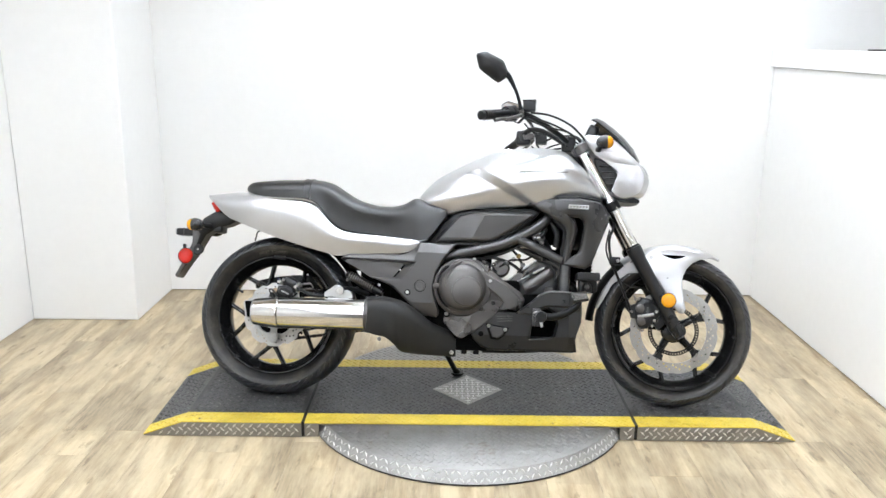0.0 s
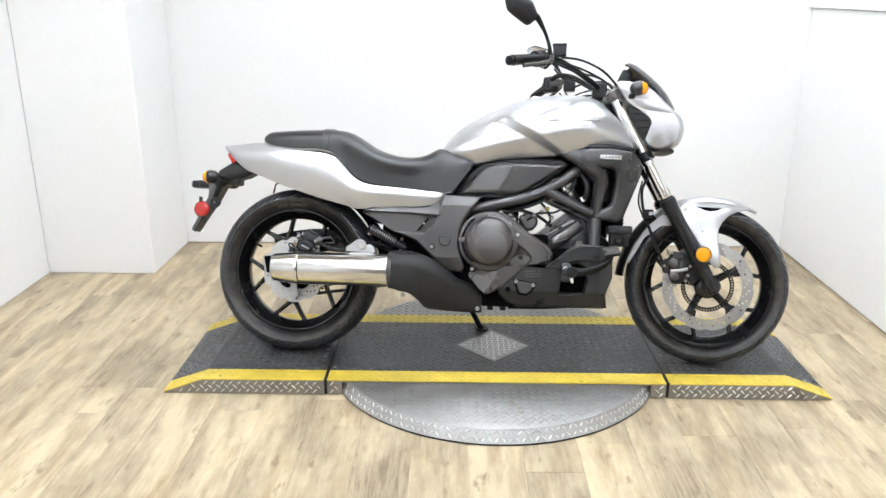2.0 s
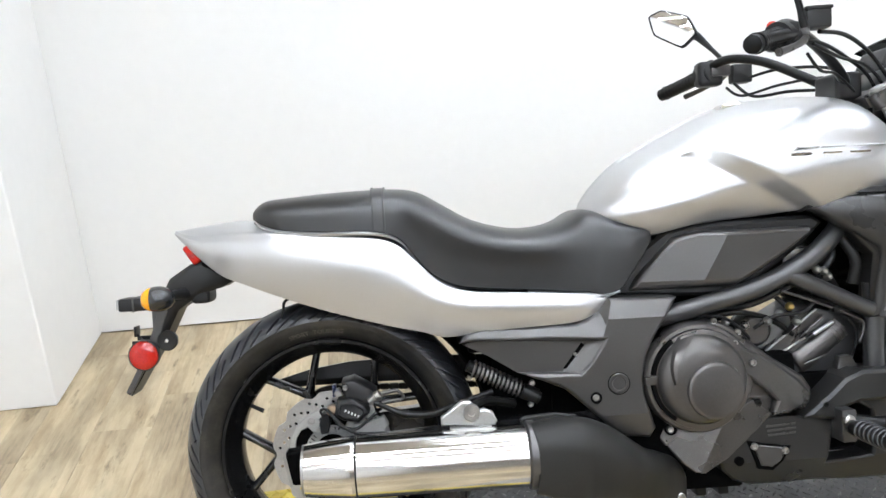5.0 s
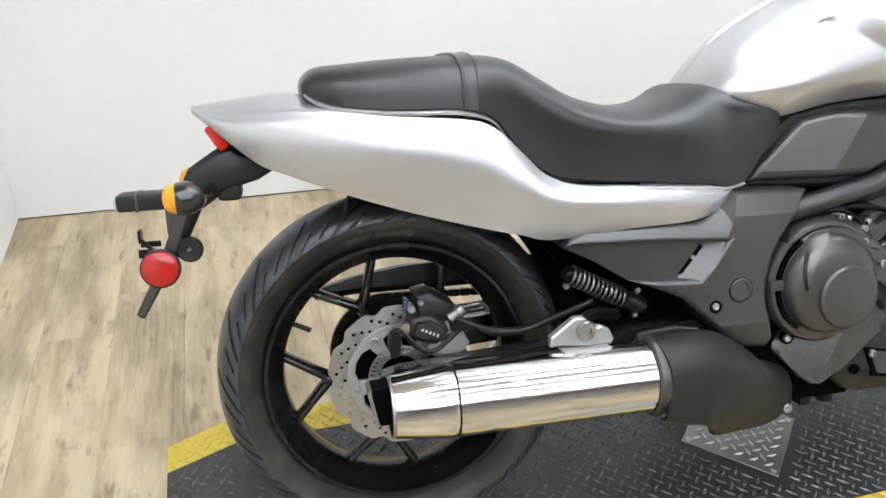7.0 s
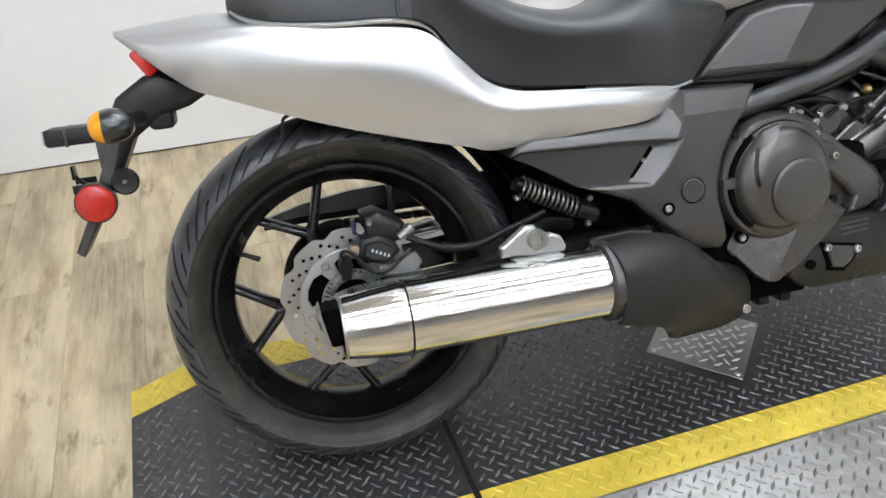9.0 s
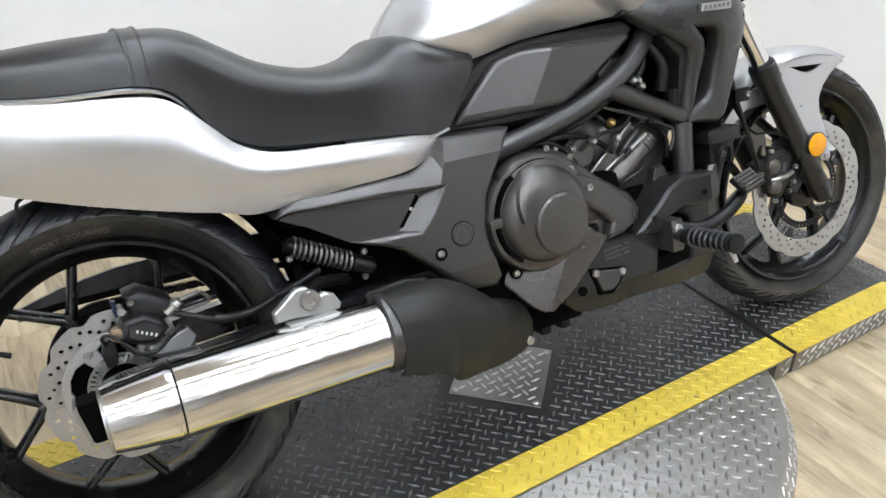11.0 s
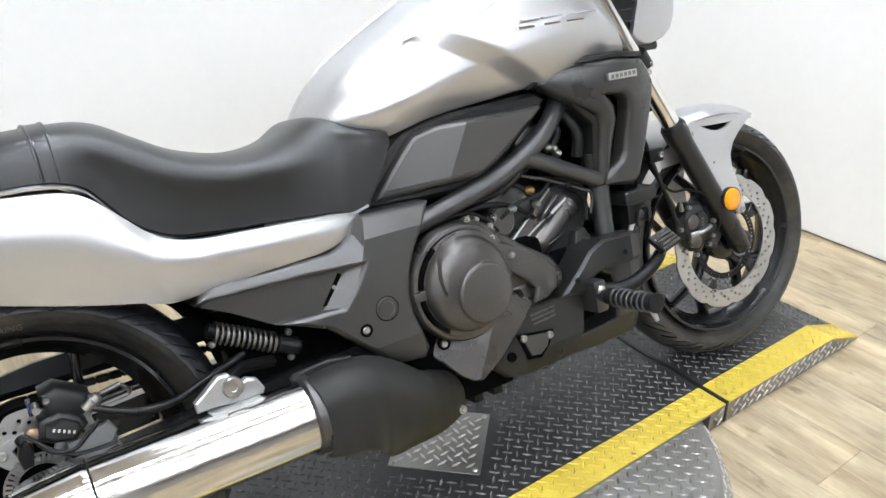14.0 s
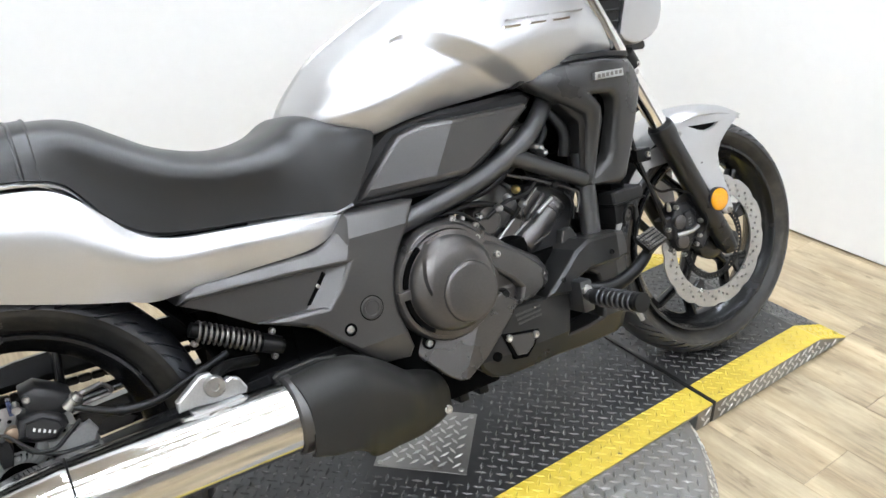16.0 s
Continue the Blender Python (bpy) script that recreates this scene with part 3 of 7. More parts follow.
def tyre_mesh(R, half, rim, centre, steps, groove):
    """A tyre with grooves pressed into its tread. Profile from bead to bead."""
    cross, arc = [], 72
    for k in range(arc + 1):
        s = -1 + 2 * k / arc
        ang = s * radians(118)
        # flattened round section
        y = half * math.sin(min(max(ang, -math.pi / 2), math.pi / 2)) if abs(ang) < math.pi / 2 else math.copysign(half * (1 - 0.42 * ((abs(ang) - math.pi / 2) / radians(28)) ** 1.4), ang)
        depth = R - rim
        if abs(ang) < math.pi / 2:
            r = R - (1 - math.cos(ang)) * depth * 0.50
        else:
            r = R - depth * 0.50 - depth * 0.5 * ((abs(ang) - math.pi / 2) / radians(28))
        cross.append((r, y, s, math.cos(min(abs(ang), math.pi / 2)), math.copysign(math.sin(min(abs(ang), math.pi / 2)), ang)))
    rings = []
    for i in range(steps):
        turn = 2 * math.pi * i / steps
        ring = []
        for r, y, s, nr, ny in cross:
            g = groove(turn, s)
            a = turn + 0.44 * min(abs(s), 0.735) ** 1.4 + (0.055 if s > 0 else 0.0) * min(1.0, abs(s) / 0.1)
            r2, y2 = r - g * nr, y - g * ny
            ring.append(Vector((centre[0] + r2 * math.cos(a), centre[1] + y2, centre[2] + r2 * math.sin(a))))
        rings.append(ring)
    bm = bmesh.new()
    rows = [[bm.verts.new(p) for p in ring] for ring in rings]
    for i in range(steps):
        a, b = rows[i], rows[(i + 1) % steps]
        for k in range(arc):
            bm.faces.new((a[k], a[k + 1], b[k + 1], b[k]))
    return bm


def groove_pattern(count, depth):
    """Slanted, curved slashes on both shoulders."""
    def g(a, s):
        q = abs(s)
        if q < 0.05 or q > 0.735:
            return 0.0018 if 0.765 < q < 0.785 or 0.90 < q < 0.92 else 0.0
        for off, lo, hi, w in ((0.0, 0.22, 0.73, 0.040), (0.333, 0.50, 0.72, 0.036), (0.667, 0.40, 0.66, 0.038)):
            ph = (a * count / (2 * math.pi) + off) % 1.0
            d = min(ph, 1 - ph)
            if lo < q < hi and d < w:
                return depth
        return 0.0
    return g


def wheel(name, label, centre, R, half, rim_half, first, steer, count):
    """Rim with a hub and five forked spokes, and its tyre. first: the angle of the first spoke in degrees."""
    cx, cy, cz = centre
    lip, h = 0.233, rim_half
    prof = [(lip + 0.001, -h), (lip - 0.002, -h - 0.0065), (lip - 0.008, -h - 0.0060), (lip - 0.012, -h + 0.001), (lip - 0.017, -h + 0.012), (0.199, -h * 0.45), (0.196, 0), (0.199, h * 0.45), (lip - 0.017, h - 0.012), (lip - 0.012, h - 0.001), (lip - 0.008, h + 0.006), (lip - 0.002, h + 0.0065), (lip + 0.001, h), (lip - 0.006, h - 0.004), (0.212, h * 0.4), (0.212, -h * 0.4), (lip - 0.006, -h + 0.004)]
    w = bp(name, lathe(prof, centre, 96, True), RIM_BLACK, label, steer=steer, smooth=50)
    tyre = bp("tyre", tyre_mesh(R, half, lip - 0.002, centre, count * 60, groove_pattern(count, 0.0058)), RUBBER, "black rubber tyre with slanted tread grooves", w, 40, steer)
    # the sidewalls wear a dusty film
    tyre.data.materials.append(SIDEWALL)
    side = [1 if abs(-1 + 2 * (k % 72 + 0.5) / 72) > 0.75 else 0 for k in range(len(tyre.data.polygons))]
    tyre.data.polygons.foreach_set("material_index", side)
    bp("hub", lathe([(0.0, -0.05), (0.030, -0.05), (0.036, -0.045), (0.04, -0.02), (0.04, 0.02), (0.036, 0.05), (0.0, 0.05)], centre, 32), RIM_BLACK, "", w, 40, steer)
    for k in range(5):
        a = radians(first + 72 * k)
        at = lambda r, ang, y=0.0: Vector((cx + r * math.cos(ang), cy + y, cz + r * math.sin(ang)))
        def bar(p, q, w0, w1, d0, d1):
            d = (q - p).normalized()
            side = d.cross(Vector((0, 1, 0)))
            rings = []
            for t, ww, dd in ((0, w0, d0), (0.5, (w0 + w1) / 2 * 0.9, (d0 + d1) / 2), (1, w1, d1)):
                c = p.lerp(q, t)
                rings.append([c + side * (ww * math.cos(u)) + Vector((0, dd * math.sin(u), 0)) for u in (math.pi * 2 * z / 10 for z in range(10))])
            return skin(rings)
        bms = [bar(at(0.03, a), at(0.132, a), 0.017, 0.013, 0.026, 0.018), bar(at(0.118, a), at(0.203, a + radians(18)), 0.0105, 0.0085, 0.017, 0.019), bar(at(0.118, a), at(0.203, a - radians(18)), 0.0105, 0.0085, 0.017, 0.019)]
        bp("spoke", join(*bms), RIM_BLACK, "", w, 60, steer)
    return w


rear_wheel = wheel("rear_wheel", "black cast rear wheel with forked spokes", (-0.014, 0.013, RR), RR, 0.080, 0.058, 116, False, 19)
front_wheel = wheel("front_wheel", "black cast front wheel with forked spokes", (WB + 0.003, 0, RF + 0.003), RF - 0.005, 0.060, 0.046, 27, True, 19)


def mirrored(bm):
    bm2 = bm.copy()
    for v in bm2.verts:
        v.co.y = -v.co.y
    return bm2


def both(name, bm, material, label="", smooth=35, parent=None, steer=False):
    """The same part on the right and, mirrored, on the left side."""
    other = mirrored(bm)
    return bp(name, bm, material, label, parent, smooth, steer), bp(name, other, material, label, parent, smooth, steer)


def bolts(points, r=0.006, h=0.006, material=None, parent=None, steer=False, label="zinc cap screw"):
    for x, y, z in points:
        bp("bolt", bolt_mesh(r, h, (x, y, z)), material or ZINC, label, parent, 40, steer)


def ellipsoid(centre, radii, steps=16, rings=10):
    bm = bmesh.new()
    bmesh.ops.create_uvsphere(bm, u_segments=steps, v_segments=rings, radius=1)
    return moved(bm, Matrix.Translation(centre) @ Matrix.Diagonal((*radii, 1)))


def lens_disc(name, centre, r, depth, material, label, steer=False, parent=None):
    """A round reflector that looks along -y, in a thin black cup."""
    cup = bp(name, lathe([(0, 0.004), (r + 0.002, 0.004), (r + 0.002, -depth * 0.55), (r, -depth * 0.6), (r, 0), (0, 0)], centre, 32), DARK_PLASTIC, "", parent, 40, steer)
    bp("lens", lathe([(r, 0), (r, -depth * 0.55), (r * 0.92, -depth * 0.85), (r * 0.5, -depth * 1.05), (0, -depth * 1.1)], centre, 32), material, label, cup, 50, steer)
    return cup


def interp(rows, n):
    """Smooth rows of numbers through the given rows, n steps between two."""
    out, count = [], len(rows)
    for i in range(count - 1):
        a, b, c, d = (np.array(rows[min(max(k, 0), count - 1)], float) for k in (i - 1, i, i + 1, i + 2))
        for k in range(n):
            t = k / n
            out.append(0.5 * (2 * b + (c - a) * t + (2 * a - 5 * b + 4 * c - d) * t * t + (3 * b - a - 3 * c + d) * t**3))
    return out + [np.array(rows[-1], float)]


def smoothstep(a, b, x):
    t = min(max((x - a) / (b - a), 0), 1)
    return t * t * (3 - 2 * t)


# -- tank --
TANK = [(0.537, 0.790, 0.030, 0.772, 0.028, 0.760), (0.548, 0.806, 0.075, 0.768, 0.060, 0.745), (0.570, 0.832, 0.105, 0.766, 0.080, 0.730), (0.61, 0.868, 0.130, 0.768, 0.095, 0.720),
        (0.66, 0.897, 0.148, 0.775, 0.115, 0.722), (0.74, 0.938, 0.170, 0.792, 0.135, 0.738), (0.82, 0.972, 0.185, 0.812, 0.142, 0.745), (0.91, 0.993, 0.197, 0.830, 0.152, 0.752),
        (1.0, 0.998, 0.204, 0.845, 0.158, 0.760), (1.07, 0.993, 0.203, 0.850, 0.158, 0.768), (1.115, 0.975, 0.192, 0.846, 0.152, 0.772), (1.16, 0.935, 0.172, 0.838, 0.142, 0.775),
        (1.20, 0.898, 0.150, 0.822, 0.128, 0.778), (1.235, 0.838, 0.122, 0.800, 0.108, 0.780)]


def tank_mesh():
    rings = []
    for x, z0, w, zw, yb, zb in interp(TANK, 16):
        half, tent = [], 1 - smoothstep(0.62, 0.95, x)
        for k in range(101):
            a = math.pi / 2 * k / 100
            half.append([w * math.sin(a) ** (0.92 + 0.22 * tent), zw + (z0 - zw) * math.cos(a) ** (0.88 + 0.30 * tent)])
        for k in range(1, 21):
            t = k / 20
            half.append([w + (yb - w) * t**1.5, zw + (zb - zw) * t])
        # the flank is sunk below a slanting fold
        if x > 0.735:
            crease, foot = 0.899 - 0.40 * max(0.0, 0.7756 - x) - 0.635 * max(0.0, x - 0.7756), 0.8785 - 0.537 * (x - 0.735)
        else:
            crease, foot = 0.883 + 0.12 * (0.735 - x), 0.8785 - 0.75 * (0.735 - x)
        sunk = 0.027 * smoothstep(0.64, 0.83, x) * (1 - smoothstep(0.92, 1.04, x))
        for p in half:
            p[0] -= sunk * min(max((crease - p[1]) / max(0.004, crease - foot), 0.0), 1.0)
            # seam ridge along the middle
            p[1] += 0.0055 * math.exp(-(p[0] / 0.0045) ** 2) * (1 - smoothstep(0.85, 1.0, x))
        rings.append([Vector((x, -y, z)) for y, z in half] + [Vector((x, y, z)) for y, z in reversed(half[1:])])
    return skin(rings)


tank = bp("fuel_tank", tank_mesh(), SILVER, "silver painted fuel tank with knee recesses", smooth=60)
bp("filler_cap", lathe([(0, 0.018), (0.026, 0.018), (0.030, 0.014), (0.034, 0.0), (0, 0)], steps=32, m=Matrix.Translation((0.88, 0, 0.976)) @ Matrix.Rotation(radians(90), 4, "X") @ Matrix.Rotation(radians(8), 4, "Z")), CHROME, "round metal filler cap", tank)
# raised badge of plain bars on the tank side
for k, (x0, x1, z0, z1, sl) in enumerate(((0.925, 0.967, 0.8745, 0.8785, 0.003), (0.912, 0.952, 0.8625, 0.8665, 0.002), (0.972, 1.022, 0.8745, 0.8780, 0.002), (0.975, 1.012, 0.8625, 0.8660, 0.002), (1.030, 1.105, 0.8740, 0.8775, 0.002), (1.028, 1.070, 0.862, 0.8655, 0.0))):
    y = -0.2015 - 0.0018 * (k % 2)
    bp("badge_bar", plate([(x0, z0), (x1, z0), (x1 + sl, z1), (x0 + sl, z1)], y + 0.006, y - 0.0015, rounds=((0.0006, 0.0006),)), CHROME if k % 2 else STEEL, "thin chromed badge bar", tank)

# -- seat --
SEAT_ROWS = [(-0.146, 0.812, 0.070, 0.806), (-0.142, 0.824, 0.080, 0.801), (-0.122, 0.838, 0.098, 0.788), (-0.08, 0.842, 0.119, 0.776), (0.0, 0.847, 0.136, 0.768), (0.09, 0.849, 0.148, 0.765), (0.145, 0.848, 0.152, 0.750), (0.175, 0.844, 0.154, 0.716), (0.205, 0.833, 0.156, 0.678),
             (0.25, 0.805, 0.158, 0.650), (0.30, 0.776, 0.159, 0.640), (0.37, 0.755, 0.156, 0.632), (0.43, 0.752, 0.151, 0.627), (0.48, 0.762, 0.146, 0.622), (0.52, 0.782, 0.142, 0.618), (0.545, 0.782, 0.142, 0.612), (0.583, 0.768, 0.140, 0.619), (0.615, 0.757, 0.137, 0.660), (0.642, 0.745, 0.132, 0.697), (0.654, 0.736, 0.128, 0.712)]


def seat_ring(x, zt, w, zl, grow=0.0):
    half, nose = [], smoothstep(0.44, 0.56, x)
    for k in range(17):
        a = math.pi / 2 * k / 16
        tuck = 0.026 * smoothstep(9, 16, k) * smoothstep(0.10, 0.20, x) * (1 - smoothstep(0.42, 0.56, x))
        half.append((w * math.sin(a) ** (0.72 - 0.24 * nose) - tuck + grow * math.sin(a), zl + (zt - zl) * math.cos(a) ** (0.52 - 0.20 * nose) + grow * math.cos(a)))
    half.append((half[-1][0] - 0.012, zl - 0.006))
    return [Vector((x, -y, z)) for y, z in half] + [Vector((x, y, z)) for y, z in reversed(half[1:])]


seat_rows = interp(SEAT_ROWS, 4)
seat = bp("seat", skin([seat_ring(*r) for r in seat_rows]), SEAT, "black vinyl two-level seat", smooth=60)
strap_rows = [r for r in interp(SEAT_ROWS, 24) if 0.094 < r[0] < 0.124]
bp("strap", skin([seat_ring(*strap_rows[0], -0.001)] + [seat_ring(*r, 0.0050 if r[0] < 0.099 or r[0] > 0.119 else 0.0034) for r in strap_rows] + [seat_ring(*strap_rows[-1], -0.001)]), SEAT, "black passenger strap across the seat", seat, 25)
pts = [Vector((r[0], min(p.y for p in seat_ring(*r)[12:19]) + 0.004 + 0.022 * smoothstep(0.10, 0.20, r[0]) * (1 - smoothstep(0.42, 0.56, r[0])), r[3] + 0.001)) for r in interp(SEAT_ROWS[1:-1], 3)]
bp("welt", tube(pts, 0.0032, 8, 1), DARK_PLASTIC, "", seat, 60)
bp("welt", tube([Vector((p.x, -p.y, p.z)) for p in pts], 0.0032, 8, 1), DARK_PLASTIC, "", seat, 60)

for side in (-1, 1):
    band = []
    for r in interp(SEAT_ROWS[1:-3], 4):
        ring = seat_ring(*r)
        y = min(p.y for p in ring[12:19]) - 0.001 + 0.022 * smoothstep(0.10, 0.20, r[0]) * (1 - smoothstep(0.42, 0.56, r[0]))
        thin = 0.006 - 0.002 * smoothstep(0.15, 0.30, r[0])
        band.append([Vector((r[0], -side * (y + dy), r[3] + dz)) for dy, dz in ((0.010, -0.001), (0.000, -0.002), (-0.004, -0.003 - thin * 0.4), (-0.002, -0.003 - thin), (0.010, -0.003 - thin))])
    bp("seat_trim", skin(band), SILVER, "bright metal strip under the seat edge", seat, 50)

# -- tail cowl: x, centre z, edge y z, shoulder y z, low y z --
COWL = [(-0.318, 0.786, 0.018, 0.784, 0.022, 0.781, 0.018, 0.776), (-0.290, 0.790, 0.044, 0.773, 0.050, 0.765, 0.042, 0.752), (-0.256, 0.794, 0.062, 0.767, 0.070, 0.746, 0.060, 0.722), (-0.215, 0.798, 0.080, 0.770, 0.092, 0.735, 0.076, 0.690), (-0.171, 0.800, 0.096, 0.772, 0.112, 0.726, 0.092, 0.672),
        (-0.096, 0.790, 0.122, 0.768, 0.138, 0.716, 0.112, 0.643), (-0.02, 0.772, 0.138, 0.757, 0.152, 0.702, 0.124, 0.616), (0.047, 0.762, 0.146, 0.752, 0.160, 0.690, 0.130, 0.595), (0.113, 0.752, 0.151, 0.744, 0.165, 0.672, 0.134, 0.576), (0.151, 0.732, 0.154, 0.726, 0.168, 0.652, 0.136, 0.566),
        (0.189, 0.694, 0.157, 0.688, 0.170, 0.630, 0.138, 0.557), (0.226, 0.658, 0.159, 0.652, 0.171, 0.612, 0.140, 0.546), (0.279, 0.637, 0.160, 0.632, 0.171, 0.602, 0.146, 0.548), (0.372, 0.628, 0.158, 0.624, 0.169, 0.598, 0.153, 0.556), (0.467, 0.620, 0.151, 0.616, 0.164, 0.594, 0.154, 0.559), (0.515, 0.616, 0.146, 0.612, 0.156, 0.593, 0.150, 0.568), (0.548, 0.613, 0.141, 0.609, 0.147, 0.599, 0.143, 0.588), (0.562, 0.611, 0.137, 0.608, 0.139, 0.605, 0.137, 0.602)]


def cowl_ring(r):
    x, zc, ye, ze, ys, zs, yl, zl = r
    right = curve_of([(ye * 0.45, 0, zc - (zc - ze) * 0.15), (ye * 0.86, 0, ze + (zc - ze) * 0.30), (ye - 0.003, 0, ze + 0.003), (ye + 0.002, 0, ze - 0.004), (ye + (ys - ye) * 0.75, 0, zs + (ze - zs) * 0.55), (ys, 0, zs), (yl + (ys - yl) * 0.55, 0, zs + (zl - zs) * 0.55), (yl, 0, zl)], 4)
    outer = [(0, zc)] + [(p.x, p.z) for p in right]
    inner = [(max(0.0, y - 0.007), z - (0.007 if i < 12 else 0.0)) for i, (y, z) in enumerate(outer)]
    path = [(y, z) for y, z in reversed(outer)] + [(-y, z) for y, z in outer[1:]] + [(-y, z) for y, z in reversed(inner[1:])] + [(y, z) for y, z in inner]
    return [Vector((x, -y, z)) for y, z in path]


cowl = bp("tail_cowl", skin([cowl_ring(r) for r in interp(COWL, 4)]), SILVER, "silver painted tail cowl under the seat", smooth=50)
bp("tail_light", join(box((-0.010, -0.045, -0.024), (0.010, 0.045, 0.020), 0.006, 3)).copy(), RED_LENS, "red tail light lens", smooth=50).matrix_local = pose(-0.282, 0, 0.738, 0, -32, 0)
# tray in the shade colour, so the underside of the seat reads dark
bp("under_tray", skin([[Vector((x, s * w, z)) for s, z in ((-1, zb), (-1, zt), (1, zt), (1, zb))] for x, w, zb, zt in ((-0.26, 0.05, 0.712, 0.73), (-0.17, 0.075, 0.672, 0.70), (0.0, 0.10, 0.642, 0.66), (0.2, 0.12, 0.632, 0.645), (0.40, 0.125, 0.60, 0.63))]), SHADE_BLACK, "under-seat tray, coloured near-black as shade", smooth=30)
bp("hook", tube([(-0.07, -0.098, 0.640), (-0.088, -0.1, 0.632), (-0.092, -0.1, 0.615), (-0.097, -0.1, 0.598)], 0.0028, 8), BLACK_STEEL, "small black wire hook")

# -- rear mudguard arm, signals, reflector --
ARM = [(-0.20, 0.703), (-0.25, 0.722), (-0.287, 0.716), (-0.332, 0.688), (-0.350, 0.655), (-0.372, 0.585), (-0.402, 0.520), (-0.437, 0.457), (-0.426, 0.448), (-0.398, 0.492), (-0.348, 0.565), (-0.318, 0.622), (-0.272, 0.652), (-0.225, 0.664), (-0.195, 0.680)]
arm = bp("mudguard_arm", join(plate(ARM, 0.0, -0.042, rounds=((0.006, 0.008), (0.006, 0.003))), plate(ARM, 0.0, 0.042, rounds=((0.006, 0.008), (0.006, 0.003)))), DARK_PLASTIC, "black plastic rear mudguard arm")
bp("rib", box((-0.375, -0.030, 0.582), (-0.345, 0.030, 0.640), 0.004), GREY_PLASTIC, "", arm)
bp("arm_block", box((-0.292, -0.034, 0.632), (-0.252, 0.034, 0.668), 0.012, 3), DARK_PLASTIC, "", arm)
bp("plate_lamp", box((-0.452, -0.004, 0.622), (-0.365, 0.052, 0.650), 0.005), DARK_PLASTIC, "black number plate lamp", arm)
bp("lamp_lens", box((-0.4575, -0.001, 0.626), (-0.4525, 0.049, 0.648), 0.003), CLEAR_LENS, "clear lamp lens", arm)
bp("lamp_seam", box((-0.423, -0.0055, 0.6205), (-0.419, 0.0535, 0.6515), 0.001), GREY_PLASTIC, "", arm)
bp("bracket", join(box((-0.428, 0.012, 0.566), (-0.424, 0.040, 0.588), 0.001), box((-0.428, 0.030, 0.556), (-0.395, 0.033, 0.566), 0.001), box((-0.426, -0.010, 0.545), (-0.398, -0.007, 0.560), 0.001), tube([(-0.424, 0.02, 0.570), (-0.405, 0.0, 0.556), (-0.385, -0.02, 0.548)], 0.0035, 8, 3)), BLACK_STEEL, "black number plate bracket", arm)
# lighter plate over the black stem paints the sheen of its flat face
bp("stem_sheen", plate([(-0.352, 0.640), (-0.373, 0.578), (-0.402, 0.516), (-0.432, 0.456), (-0.424, 0.452), (-0.392, 0.506), (-0.358, 0.566), (-0.338, 0.622)], -0.036, -0.0435, rounds=((0.001, 0.001),)), GREY_PLASTIC, "flat face of the mudguard arm, lighter grey for its sheen", arm)
lens_disc("side_reflector", (-0.388, -0.050, 0.535), 0.0295, 0.012, RED_LENS, "round red reflector")
knob = bp("rubber_damper", lathe([(0, 0.02), (0.016, 0.018), (0.021, 0.0), (0.021, -0.006), (0.018, -0.009), (0.007, -0.006), (0, -0.006)], (-0.340, -0.045, 0.562), 28), DARK_PLASTIC, "round black rubber damper", smooth=40)
bolts([(-0.340, -0.052, 0.562)], 0.004, 0.003, parent=knob)


def signal(name, at, tip, face, steer=False):
    """A turn signal: stalk from tip to at, a black egg-shaped body and an amber lens that looks along face (+1 ahead, -1 back)."""
    at, tip = Vector(at), Vector(tip)
    sig = bp(name, ellipsoid(at - Vector((face * 0.001, 0, 0)), (0.033, 0.031, 0.0255), 24, 14), BLACK_GLOSS, "black turn signal with amber lens", None, 60, steer)
    bp("stalk", tube([tip, tip.lerp(at, 0.5) + Vector((0, 0, 0.002)), at], [0.013, 0.009, 0.011], 12, 4), DARK_PLASTIC, "", sig, 50, steer)
    m = Matrix.Translation(at) @ Matrix.Rotation(radians(-90 * face), 4, "Z")
    bp("lens", moved(lathe([(0.0, 0.031), (0.010, 0.0298), (0.018, 0.026), (0.0235, 0.0185), (0.0255, 0.0125), (0.0258, 0.009)], steps=28), m @ Matrix.Diagonal((1.14, 1, 0.93, 1))), AMBER_LENS, "amber lens", sig, 60, steer)


signal("rear_signal", (-0.333, -0.118, 0.654), (-0.30, -0.035, 0.655), -1)
signal("rear_signal", (-0.333, 0.118, 0.654), (-0.30, 0.035, 0.655), -1)

# -- side panels --
AIR = [(0.581, 0.6126), (0.641, 0.6925), (0.689, 0.7286), (0.745, 0.7408), (0.812, 0.741), (0.985, 0.746), (1.008, 0.730), (0.9756, 0.695), (0.910, 0.645), (0.831, 0.592), (0.7186, 0.594), (0.591, 0.600)]
air_slope = lambda x, z: -0.03 * (x - 0.6) - 0.06 * (z - 0.60)
FACET = ((0.738, 0.600), (0.8125, 0.735))
past = off_line(*FACET)
both("air_box_cover", plate(AIR, -0.04, -0.112, rounds=((0.003, 0.004), (0.005, 0.004)), bulge=lambda x, z: air_slope(x, z) + 0.17 * max(0.0, -past(x, z))), DARK_PLASTIC, "matt black air box cover", 25)
facet_fold = lambda x, z: air_slope(x, z) + 0.30 * max(0.0, -past(x, z)) + 0.04 * max(0.0, past(x, z)) + 0.30 * max(0.0, 0.628 - z)
